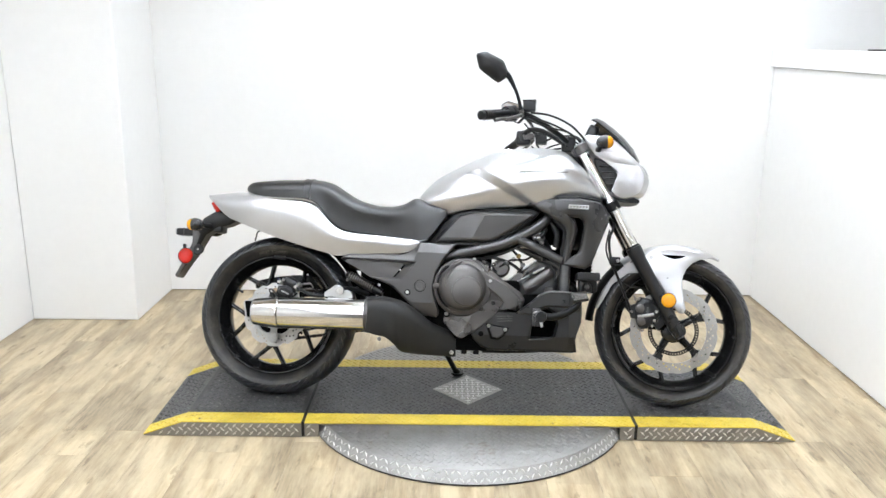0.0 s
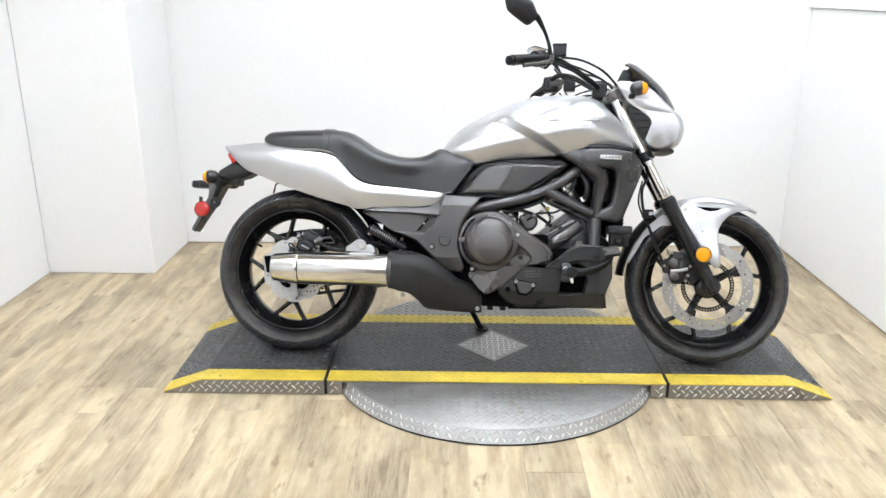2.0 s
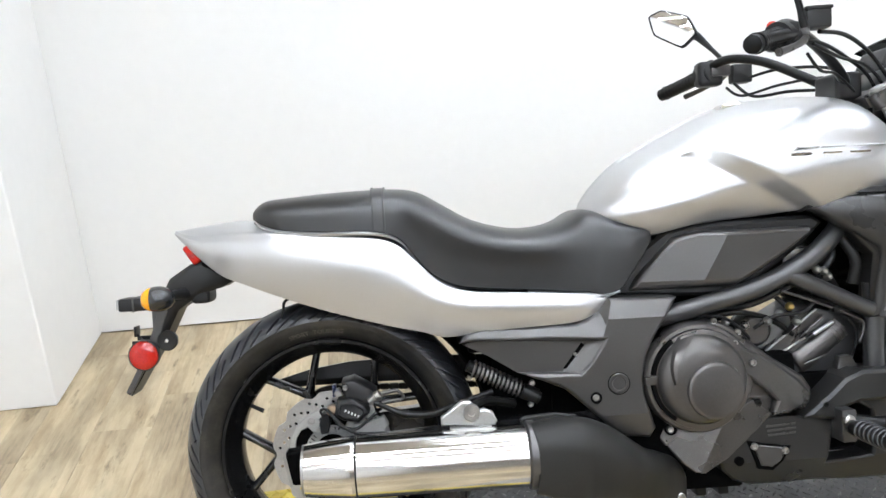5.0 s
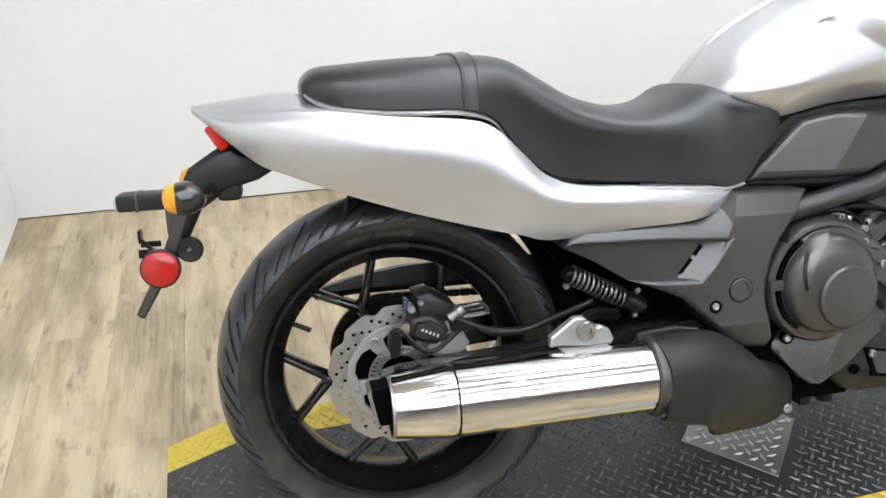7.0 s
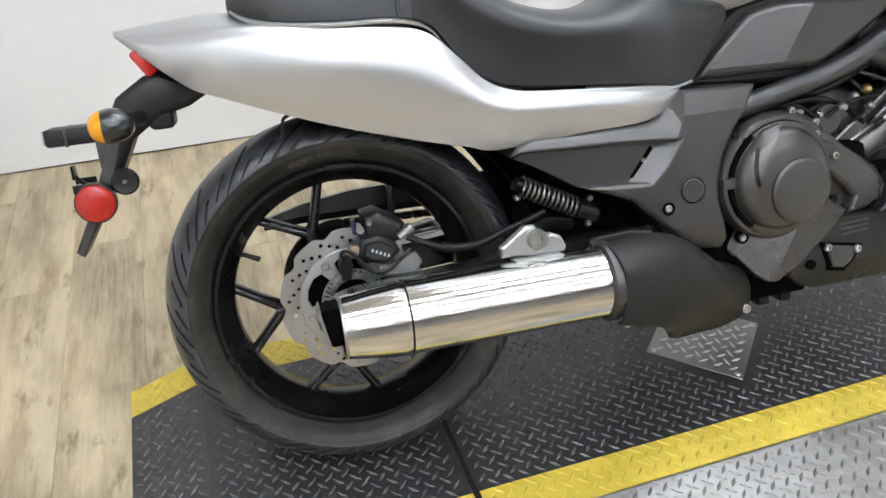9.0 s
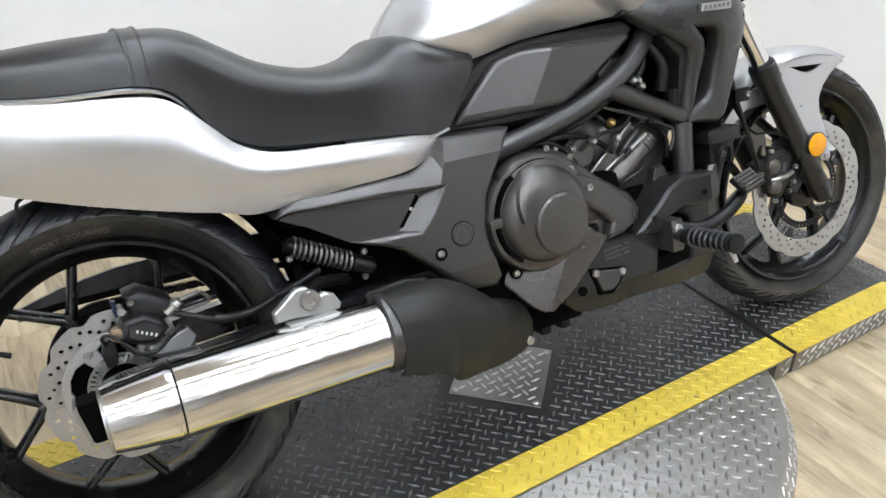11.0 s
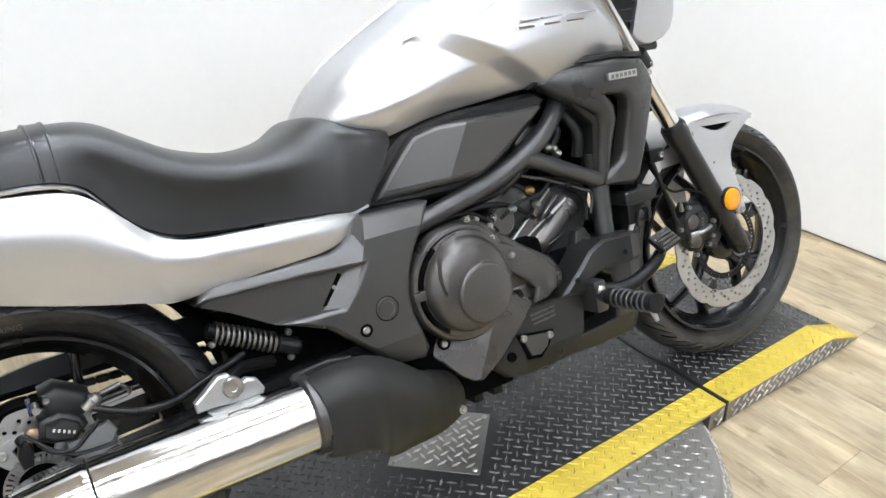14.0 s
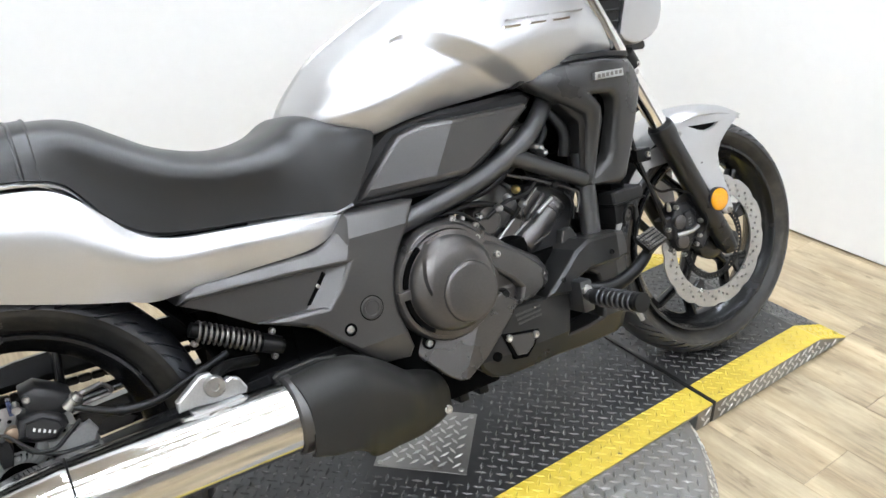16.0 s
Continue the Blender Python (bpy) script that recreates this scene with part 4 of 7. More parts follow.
both("cover_facet", plate([(0.607, 0.6075), (0.626, 0.636), (0.678, 0.692), (0.702, 0.7155), (0.751, 0.7265), (0.8115, 0.7245), (0.975, 0.7235), (0.984, 0.7145), (0.914, 0.667), (0.864, 0.636), (0.822, 0.6125), (0.721, 0.6125)], -0.085, -0.1400, rounds=((0.002, 0.006), (0.003, 0.004), (0.005, 0.0025)), bulge=facet_fold, cuts=[FACET, ((0.5, 0.628), (1.1, 0.628))]), GREY_PLASTIC, "satin charcoal folded panel", 14)

SHROUD = [(0.972, 0.757), (1.005, 0.779), (1.06, 0.783), (1.15, 0.780), (1.232, 0.770), (1.252, 0.750), (1.268, 0.720), (1.262, 0.690), (1.225, 0.595), (1.200, 0.532), (1.180, 0.518), (1.092, 0.533), (1.096, 0.560), (1.101, 0.605), (1.106, 0.655), (1.100, 0.676), (1.039, 0.716)]
SLOT = [(1.112, 0.714), (1.155, 0.709), (1.168, 0.697), (1.172, 0.674), (1.160, 0.592), (1.150, 0.576), (1.122, 0.561), (1.136, 0.618), (1.143, 0.660), (1.135, 0.690)]
shroud_bulge = lambda x, z: -0.045 * math.exp(-((x - 1.14) / 0.10) ** 2 - ((z - 0.76) / 0.11) ** 2) - 0.008 * math.exp(-((x - 1.2) / 0.05) ** 2 - ((z - 0.62) / 0.12) ** 2)
shroud, _ = both("radiator_shroud", plate(SHROUD, -0.120, -0.158, holes=[SLOT], rounds=((0.003, 0.005), (0.005, 0.004), (0.006, 0.002)), bulge=shroud_bulge), SHROUD_BLACK, "satin black radiator shroud with a vertical slot", 40)
both("shroud_vane", plate([(1.06, 0.716), (1.135, 0.708), (1.150, 0.668), (1.140, 0.61), (1.118, 0.552), (1.09, 0.56), (1.095, 0.66), (1.05, 0.705)], -0.10, -0.146, rounds=((0.003, 0.004), (0.004, 0.002)), bulge=lambda x, z: shroud_bulge(x, z) * 0.8), DARK_PLASTIC, "", parent=None)
both("shroud_rim", plate([(0.955, 0.753), (0.985, 0.789), (1.06, 0.795), (1.15, 0.793), (1.238, 0.784), (1.238, 0.772), (1.15, 0.780), (1.06, 0.783), (1.005, 0.779), (0.972, 0.757)], -0.10, -0.152, rounds=((0.002, 0.003),), bulge=shroud_bulge), DARK_PLASTIC, "black seam strip under the tank")
bp("badge", plate([(1.108, 0.7395), (1.183, 0.7375), (1.184, 0.7520), (1.110, 0.7540)], -0.196, -0.2065, rounds=((0.001, 0.001),)), STEEL, "small metal maker badge", shroud)
for k in range(6):
    x = 1.1145 + 0.0112 * k
    bp("badge_bar", plate([(x, 0.7425), (x + 0.0075, 0.7422), (x + 0.0085, 0.7492), (x + 0.001, 0.7495)], -0.205, -0.2070, rounds=((0.0004, 0.0003),)), SPRING_GREY, "", shroud)
bp("radiator", box((1.165, -0.14, 0.50), (1.205, 0.14, 0.765), 0.006), SHADE_BLACK, "black radiator core")
bp("radiator_fins", join(*[box((1.205, -0.13, 0.515 + 0.012 * k), (1.209, 0.13, 0.519 + 0.012 * k)) for k in range(20)]), BLACK_STEEL, "", smooth=0)

COVER = [(0.254, 0.532), (0.266, 0.546), (0.293, 0.5575), (0.393, 0.5570), (0.486, 0.5565), (0.510, 0.564), (0.5325, 0.5795), (0.556, 0.604), (0.6928, 0.599), (0.669, 0.5685), (0.640, 0.526), (0.622, 0.490), (0.6135, 0.448), (0.614, 0.412), (0.622, 0.3826), (0.636, 0.341), (0.626, 0.321), (0.579, 0.327), (0.548, 0.346),
         (0.458, 0.431), (0.420, 0.448), (0.371, 0.4665), (0.454, 0.4635), (0.487, 0.462), (0.511, 0.486), (0.536, 0.523), (0.420, 0.5305), (0.281, 0.5345)]
RAIL, BEND, BROW = ((0.2814, 0.5385), (0.5346, 0.5265)), ((0.5346, 0.5265), (0.5474, 0.5645)), ((0.5474, 0.5645), (0.70, 0.5640))


def cover_fold(x, z):
    """The cover leans in above its brow line, towards its tail and at its foot."""
    ridge = np.interp(x, [RAIL[0][0], RAIL[1][0], BEND[1][0], BROW[1][0]], [RAIL[0][1], RAIL[1][1], BEND[1][1], BROW[1][1]])
    return 0.46 * max(0.0, z - ridge) + 0.016 * smoothstep(0.52, 0.27, x) + 0.30 * max(0.0, 0.375 - z)


side_cover, _ = both("side_cover", plate(COVER, -0.09, -0.174, rounds=((0.0015, 0.004), (0.003, 0.003), (0.003, 0.001)), bulge=cover_fold, cuts=[RAIL, BEND, BROW, ((0.5, 0.375), (0.7, 0.375)), ((0.40, 0.4), (0.40, 0.6)), ((0.33, 0.4), (0.33, 0.6))]), GREY_PLASTIC, "charcoal plastic side cover", 16)
WALL_IN = ((0.4600, 0.4670), (0.5015, 0.5150))
rise_by = off_line(*WALL_IN)
both("cover_recess", plate([(0.262, 0.527), (0.283, 0.536), (0.42, 0.534), (0.540, 0.527), (0.514, 0.486), (0.489, 0.460), (0.454, 0.461), (0.371, 0.464), (0.308, 0.504)], -0.09, -0.150, rounds=((0.001, 0.001),), bulge=lambda x, z: -0.85 * min(0.024, max(0.0, rise_by(x, z))) + 0.012 * smoothstep(0.45, 0.27, x), cuts=[WALL_IN]), GREY_PLASTIC, "", 14)
# slot drawn as a black plate, its inner shade as colour
both("cover_slot", plate([(0.497, 0.5195), (0.5035, 0.513), (0.491, 0.492), (0.470, 0.4685), (0.458, 0.470), (0.476, 0.492)], -0.10, -0.1515, rounds=((0.0005, 0.0004),)), SHADE_BLACK, "side cover slot, a black plate for its shade")
bolts([(0.484, -0.1512, 0.497)], 0.0035, 0.002, parent=side_cover)
cap = bp("round_cap", lathe([(0.0, 0.02), (0.0205, 0.02), (0.0205, -0.001), (0.0190, -0.0025), (0.0135, -0.0025), (0.0125, -0.0012), (0.0, -0.0012)], (0.5625, -0.1735, 0.4375), 36), GREY_PLASTIC, "round flush cap in the side cover", side_cover, 40)
bp("ring", lathe([(0.0205, -0.0008), (0.0222, -0.0006), (0.0222, 0.01), (0.0205, 0.01)], (0.5625, -0.1738, 0.4375), 36, True), SHADE_BLACK, "", side_cover, 40)
bolts([(0.5155, -0.1735, 0.4125)], 0.0064, 0.004, parent=side_cover)
bp("cup", lathe([(0.0075, -0.001), (0.0115, -0.0015), (0.0115, 0.006), (0.0075, 0.006)], (0.5165, -0.1735, 0.4120), 24, True), SHADE_BLACK, "", side_cover)

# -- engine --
# crankcase core takes the shade colour so the engine's depths stay dark
bp("crankcase", join(box((0.60, -0.135, 0.24), (0.94, 0.15, 0.47), 0.02), box((0.63, -0.12, 0.44), (0.83, 0.13, 0.53), 0.02)), SHADE_BLACK, "engine crankcase, coloured near-black as deep shade")
CYL = [(0.868, 0.455), (0.905, 0.478), (1.030, 0.548), (1.085, 0.560), (1.120, 0.515), (1.090, 0.440), (1.03, 0.395), (0.94, 0.38)]
bp("cylinder_block", plate(CYL, 0.13, -0.085, rounds=((0.006, 0.008),)), FRAME_PAINT, "dark cast cylinder block leaning forward")
block = bp("cylinder_cover", plate([(0.884, 0.454), (0.998, 0.551), (1.040, 0.541), (1.099, 0.512), (1.074, 0.438), (1.0, 0.384), (0.935, 0.398)], -0.07, -0.098, rounds=((0.003, 0.003), (0.004, 0.002))), FRAME_PAINT, "black painted cylinder side leaning forward", smooth=30)
bp("side_face", plate([(0.886, 0.464), (0.998, 0.548), (1.012, 0.537), (0.976, 0.494), (0.905, 0.454)], -0.09, -0.1030, rounds=((0.001, 0.001),)), CASE, "flat cast face of the cylinder side", block, 30)
# thin pale bars paint the highlights along the two cylinder edges
for a, b in (((0.884, 0.464), (1.000, 0.550)), ((0.9025, 0.4524), (0.974, 0.4918))):
    bp("edge_highlight", tube([(a[0], -0.104, a[1]), (b[0], -0.104, b[1])], 0.0024, 8, 1), ALLOY, "cylinder side edge, its bright reflection put in as pale alloy", block, 60)
barrel = bp("barrel", tube([(0.955, -0.080, 0.434), (0.968, -0.080, 0.4435), (1.040, -0.080, 0.4990), (1.052, -0.080, 0.508), (1.058, -0.080, 0.5125)], [0.024, 0.031, 0.029, 0.027, 0.019], 24, 3), CASE, "round dark cylinder barrel", block, 50)
for k in range(3):
    f = 0.80 + 0.10 * k
    c = Vector((0.968, -0.080, 0.4435)).lerp(Vector((1.052, -0.080, 0.508)), f)
    d = Vector((0.084, 0, 0.0645)).normalized() * 0.0022
    bp("collar", tube([c - d, c + d], 0.0312 - 0.001 * k, 24, 1), CASE_LIGHT, "", barrel, 40)
for a, b, m in (((0.969, 0.501), (1.010, 0.5335), CASE_LIGHT), ((0.986, 0.4975), (1.0305, 0.5220), ALLOY)):
    p, q = Vector((a[0], -0.111, a[1])), Vector((b[0], -0.111, b[1]))
    coil = bp("ignition_coil", tube([p, p.lerp(q, 0.12), p.lerp(q, 0.9), q], [0.0028, 0.0046, 0.0046, 0.0034], 12, 1), m, "slim grey ignition coil", block, 50)
    bp("boot", tube([p.lerp(q, -0.26), p.lerp(q, -0.06), p.lerp(q, 0.04)], [0.0030, 0.0052, 0.0052], 10, 1), CABLE, "black rubber boot", coil, 50)
bp("cover_edge", tube([(0.966, -0.114, 0.4395), (0.990, -0.116, 0.448), (1.0105, -0.114, 0.4545)], [0.0018, 0.003, 0.0018], 8, 3), CASE_LIGHT, "", block, 50)
guard = bp("guard_wire", tube([(0.9163, -0.130, 0.5939), (0.9747, -0.130, 0.5729), (1.0281, -0.130, 0.5504), (1.0692, -0.130, 0.5315), (1.0830, -0.130, 0.5225), (1.0842, -0.130, 0.5055), (1.0745, -0.129, 0.4804)], 0.0031, 8, 4), CASE_LIGHT, "thin dark grey guard wire", smooth=60)
bp("clamp", box((1.020, -0.136, 0.5445), (1.034, -0.124, 0.5565), 0.002), BLACK_STEEL, "small black clamp", guard)
bp("fuel_cable", tube([(1.060, -0.118, 0.5280), (1.070, -0.122, 0.512), (1.0735, -0.122, 0.492), (1.070, -0.120, 0.468)], 0.003, 8, 4), CABLE, "thin black cable", smooth=60)
bp("bracket", plate([(1.030, 0.404), (1.033, 0.430), (1.039, 0.450), (1.061, 0.452), (1.079, 0.421), (1.052, 0.415)], -0.10, -0.120, rounds=((0.002, 0.002),)), CASE_LIGHT, "grey engine bracket")

CASE_OUT = [(0.640, 0.372), (0.628, 0.43), (0.640, 0.490), (0.668, 0.525), (0.715, 0.546), (0.765, 0.545), (0.800, 0.531), (0.872, 0.470), (0.940, 0.425), (0.957, 0.398), (0.945, 0.352), (0.880, 0.362), (0.842, 0.356), (0.760, 0.350), (0.672, 0.350)]
engine_case = bp("engine_cover", plate(CASE_OUT, -0.10, -0.160, rounds=((0.004, 0.006), (0.005, 0.003))), CASE, "dark cast right engine cover")
bp("clutch_ring", lathe([(0.110, 0.0), (0.109, -0.020), (0.105, -0.026), (0.0985, -0.027), (0.097, -0.022), (0.097, 0.0)], (0.722, -0.152, 0.438), 64, True), CASE, "", engine_case, 40)
# vent slots are black plates coloured like the shade inside them
for a0, a1 in ((124, 172), (184, 236)):
    arc = [(r, radians(a0 + (a1 - a0) * k / 12)) for r in (0.0885,) for k in range(13)] + [(r, radians(a1 - (a1 - a0) * k / 12)) for r in (0.0965,) for k in range(13)]
    bp("vent_slot", plate([(0.722 + r * math.cos(a), 0.438 + r * math.sin(a)) for r, a in arc], -0.15, -0.1832, rounds=()), SHADE_BLACK, "curved vent slot, a black plate for its shade", engine_case, 0)
clutch = bp("clutch_cover", lathe([(0.0975, 0.0), (0.0975, -0.025), (0.0885, -0.027), (0.0868, -0.037), (0.080, -0.046), (0.070, -0.053), (0.056, -0.057), (0.03, -0.058), (0, -0.058)], (0.724, -0.156, 0.437), 64), CASE, "round dark cast clutch cover", engine_case, 40)
bp("clutch_boss", lathe([(0.057, 0.0), (0.055, -0.008), (0.051, -0.0105), (0.0485, -0.011), (0.0, -0.011)], (0.740, -0.2105, 0.420), 48), CASE, "flat round boss", clutch, 40)
c = Vector((0.722 - 0.094, -0.180, 0.440))
bp("lug", box(c - Vector((0.016, 0.006, 0.008)), c + Vector((0.014, 0.008, 0.008)), 0.002), CASE, "", engine_case)
crest = []
for k in range(9):
    t = k / 8
    a = radians(104 + 62 * t**1.5)
    r = 0.094 - 0.034 * t
    mid_x, mid_z = 0.724 + r * math.cos(a), 0.437 + r * math.sin(a)
    wide = 0.022 + 0.006 * math.sin(math.pi * t)
    dome = lambda q: -0.156 - float(np.interp(q, [0, 0.03, 0.056, 0.070, 0.080, 0.0868, 0.0885, 0.0975], [0.058, 0.058, 0.057, 0.053, 0.046, 0.037, 0.027, 0.025]))
    ux, uz = -math.sin(a), math.cos(a)
    row = []
    for e, up in ((-1.0, -0.004), (-0.62, 0.0060), (0.62, 0.0065), (1.0, -0.004)):
        x, z = mid_x - ux * wide * e, mid_z - uz * wide * e
        row.append(Vector((x, dome(math.hypot(x - 0.724, z - 0.437)) - up, z)))
    crest.append(row + [Vector((mid_x, -0.16, mid_z))])
bp("crest", skin(crest), CASE, "", clutch, 30)
bp("water_pump_arm", plate([(0.785, 0.503), (0.832, 0.484), (0.878, 0.457), (0.922, 0.422), (0.953, 0.3915), (0.946, 0.372), (0.895, 0.3565), (0.862, 0.3530), (0.874, 0.383), (0.856, 0.405), (0.8187, 0.434), (0.790, 0.455)], -0.14, -0.183, rounds=((0.002, 0.003), (0.004, 0.003)), bulge=lambda x, z: 0.30 * max(0.0, x - 0.90) + 0.16 * max(0.0, 0.80 - x), cuts=[((0.90, 0), (0.90, 1))]), CASE_LIGHT, "cast engine arm", engine_case, 18)
bp("hollow", plate([(0.815, 0.436), (0.856, 0.405), (0.874, 0.383), (0.862, 0.350), (0.836, 0.368), (0.812, 0.384)], -0.13, -0.163, rounds=((0.002, 0.002),), bulge=lambda x, z: 0.5 * max(0.0, z - 0.385), cuts=[((0.7, 0.385), (0.9, 0.385))]), CASE, "", engine_case, 14)
bp("drain_plug", moved(lathe([(0, 0), (0.010, 0), (0.010, -0.010), (0.008, -0.013), (0, -0.013)], steps=6), Matrix.Translation((0.838, -0.163, 0.380))), BLACK_STEEL, "", engine_case, 20)
STRUT = ((0.7165, 0.2490), (0.7662, 0.3450))
beside = off_line(*STRUT)
bp("lower_strut", plate([(0.650, 0.309), (0.646, 0.332), (0.655, 0.354), (0.742, 0.352), (0.826, 0.388), (0.866, 0.357), (0.838, 0.330), (0.775, 0.275), (0.727, 0.247), (0.708, 0.248), (0.690, 0.261)], -0.10, -0.176, rounds=((0.0015, 0.003), (0.002, 0.001)), bulge=lambda x, z: 0.46 * max(0.0, -beside(x, z)), cuts=[STRUT]), CASE, "folded cast strut below the clutch cover", engine_case, 12)
bolts([(0.826, -0.184, 0.463), (0.796, -0.172, 0.503), (0.764, -0.150, 0.545), (0.812, -0.150, 0.520), (0.664, -0.158, 0.336)], 0.0068, 0.007, parent=engine_case)
bp("cup", lathe([(0.0075, -0.001), (0.0125, -0.002), (0.0125, 0.004), (0.0075, 0.004)], (0.666, -0.158, 0.336), 24, True), SHADE_BLACK, "", engine_case)
bolts([(0.674, -0.118, 0.285), (0.719, -0.120, 0.231)], 0.0075, 0.008, parent=engine_case)
bolts([(0.724, -0.116, 0.219), (0.760, -0.118, 0.226), (0.772, -0.118, 0.236)], 0.0045, 0.006, parent=engine_case)
bp("lower_case", box((0.70, -0.13, 0.200), (0.82, 0.10, 0.245), 0.008), SHADE_BLACK, "", engine_case)
for x in (0.722, 0.768):
    bp("sump_lug", box((x, -0.128, 0.186), (x + 0.022, -0.07, 0.232), 0.004), BLACK_STEEL, "", engine_case)

# -- belly pan --
BELLY = [(0.755, 0.272), (0.778, 0.304), (0.838, 0.354), (0.928, 0.3475), (0.985, 0.390), (1.015, 0.418), (1.050, 0.431), (1.13, 0.428), (1.160, 0.420), (1.170, 0.40), (1.170, 0.320), (1.146, 0.258), (1.156, 0.206), (1.030, 0.203), (0.955, 0.208), (0.900, 0.205), (0.830, 0.206), (0.796, 0.217), (0.765, 0.246)]
PEG_HOLE = [(0.978, 0.254), (0.986, 0.300), (1.004, 0.340), (1.016, 0.358), (1.044, 0.366), (1.068, 0.352), (1.078, 0.310), (1.066, 0.262), (1.030, 0.256)]
belly_fold = lambda x, z: 0.55 * max(0.0, 0.262 - z) + 0.5 * max(0.0, x - 1.12) + 0.10 * max(0.0, 0.84 - x)
belly, _ = both("belly_pan", plate(BELLY, -0.09, -0.174, holes=[PEG_HOLE], rounds=((0.002, 0.004), (0.004, 0.003)), bulge=belly_fold, cuts=[((0.7, 0.262), (1.2, 0.262)), ((1.12, 0.2), (1.12, 0.5)), ((0.84, 0.2), (0.84, 0.5))]), BELLY_BLACK, "satin black engine belly pan", 16)
bp("pan_floor", box((0.80, -0.12, 0.203), (1.15, 0.12, 0.26), 0.01), DARK_PLASTIC, "", belly)
# added core, near-black for the shade inside the pan
bp("pan_core", box((0.95, -0.11, 0.25), (1.155, 0.11, 0.42), 0.01), SHADE_BLACK, "", belly)
bp("access_plate", plate([(0.812, 0.306), (0.900, 0.291), (0.884, 0.262), (0.862, 0.244), (0.832, 0.249)], -0.15, -0.1768, rounds=((0.0015, 0.002),)), SHADE_BLACK, "black trapezoid access plate", belly)
bp("access_cover", plate([(0.822, 0.300), (0.890, 0.288), (0.878, 0.264), (0.860, 0.252), (0.838, 0.256)], -0.15, -0.1790, rounds=((0.002, 0.002),)), GREY_PLASTIC, "", belly)
bolts([(0.824, -0.178, 0.296), (0.886, -0.178, 0.284)], 0.0072, 0.006, parent=belly)
bolts([(0.968, -0.188, 0.372), (1.100, -0.188, 0.394)], 0.006, 0.003, BLACK_STEEL, belly, label="black screw")
# hole drawn as a black plug in place of its shade
bp("pan_hole", lathe([(0.0095, 0), (0.0095, -0.006), (0, -0.006)], (0.796, -0.168, 0.266), 20), SHADE_BLACK, "", belly)
bp("pan_step", plate([(0.925, 0.3475), (0.980, 0.391), (1.012, 0.420), (1.048, 0.4345), (1.128, 0.4315), (1.160, 0.422), (1.168, 0.400), (1.168, 0.368), (1.085, 0.372), (1.040, 0.372), (1.012, 0.363), (0.990, 0.338)], -0.15, -0.187, rounds=((0.001, 0.003), (0.006, 0.005)), bulge=lambda x, z: 0.5 * max(0.0, x - 1.12), cuts=[((1.12, 0.2), (1.12, 0.5))]), BELLY_BLACK, "satin black upper step of the belly pan", belly, 16)
for k in range(3):
    bp("print_bar", plate([(0.852 + 0.002 * k, 0.334 - 0.009 * k), (0.912, 0.337 - 0.009 * k), (0.912, 0.333 - 0.009 * k), (0.852 + 0.002 * k, 0.330 - 0.009 * k)], -0.15, -0.1748, rounds=((0.0004, 0.0003),)), GREY_PLASTIC, "faint grey line of small print", belly)

# -- foot pegs, pedal, stand --
peg_mount = bp("peg_bracket", join(box((0.985, -0.215, 0.300), (1.015, -0.15, 0.365), 0.006), tube([(1.0, -0.18, 0.34), (1.0, -0.235, 0.334)], 0.013, 10, 1)), FRAME_PAINT, "black foot peg bracket")
bp("peg_pin", lathe([(0, 0), (0.011, 0), (0.011, -0.006), (0.006, -0.009), (0, -0.009)], (0.998, -0.214, 0.345), 16), ZINC, "zinc pivot pin", peg_mount)
bp("peg_end", lathe([(0, 0.004), (0.0185, 0.004), (0.0195, 0.0), (0.0185, -0.004), (0.012, -0.005), (0, -0.005)], (1.007, -0.353, 0.336), 24), CABLE, "black rubber peg end")
peg = bp("foot_peg", tube([(0.998, -0.232, 0.334), (1.002, -0.262, 0.335), (1.006, -0.345, 0.336), (1.007, -0.352, 0.336)], [0.014, 0.0165, 0.0175, 0.013], 20, 3), CABLE, "ribbed rubber foot peg", smooth=50)
for k in range(7):
    y = -0.256 - 0.0135 * k
    bp("rib", lathe([(0.0175, -0.003), (0.0198, -0.0015), (0.0198, 0.0015), (0.0175, 0.003)], (1.003 + 0.0005 * k, y, 0.335), 24, True), RUBBER, "", peg, 50)
bp("feeler", tube([(1.006, -0.342, 0.322), (1.010, -0.348, 0.300)], [0.006, 0.0045], 10, 1), ALLOY, "small metal feeler pin", peg)
bp("foot_peg", tube([(0.998, 0.18, 0.334), (1.002, 0.262, 0.335), (1.006, 0.345, 0.336)], [0.014, 0.0175, 0.0165], 16, 3), CABLE, "ribbed rubber foot peg")
pedal = bp("brake_pedal", tube([(1.00, -0.195, 0.345), (1.05, -0.222, 0.336), (1.10, -0.232, 0.350), (1.140, -0.238, 0.376), (1.152, -0.24, 0.396)], [0.013, 0.0145, 0.014, 0.012, 0.009], 12, 4), BLACK_STEEL, "black brake pedal arm")
bp("pad", moved(box((-0.029, -0.021, -0.006), (0.029, 0.021, 0.006), 0.003), pose(1.150, -0.250, 0.410, 42, -10, 6)), CABLE, "rubber pedal pad", pedal)
for i in range(8):
    for j in range(5):
        bp("stud", moved(box((-0.0022, -0.0026, 0), (0.0022, 0.0026, 0.003), 0.0006, 1), pose(1.150, -0.250, 0.410, 42, -10, 6) @ pose(-0.0238 + 0.0068 * i, -0.0164 + 0.0082 * j, 0.0058)), SPRING_GREY, "", pedal, 0)
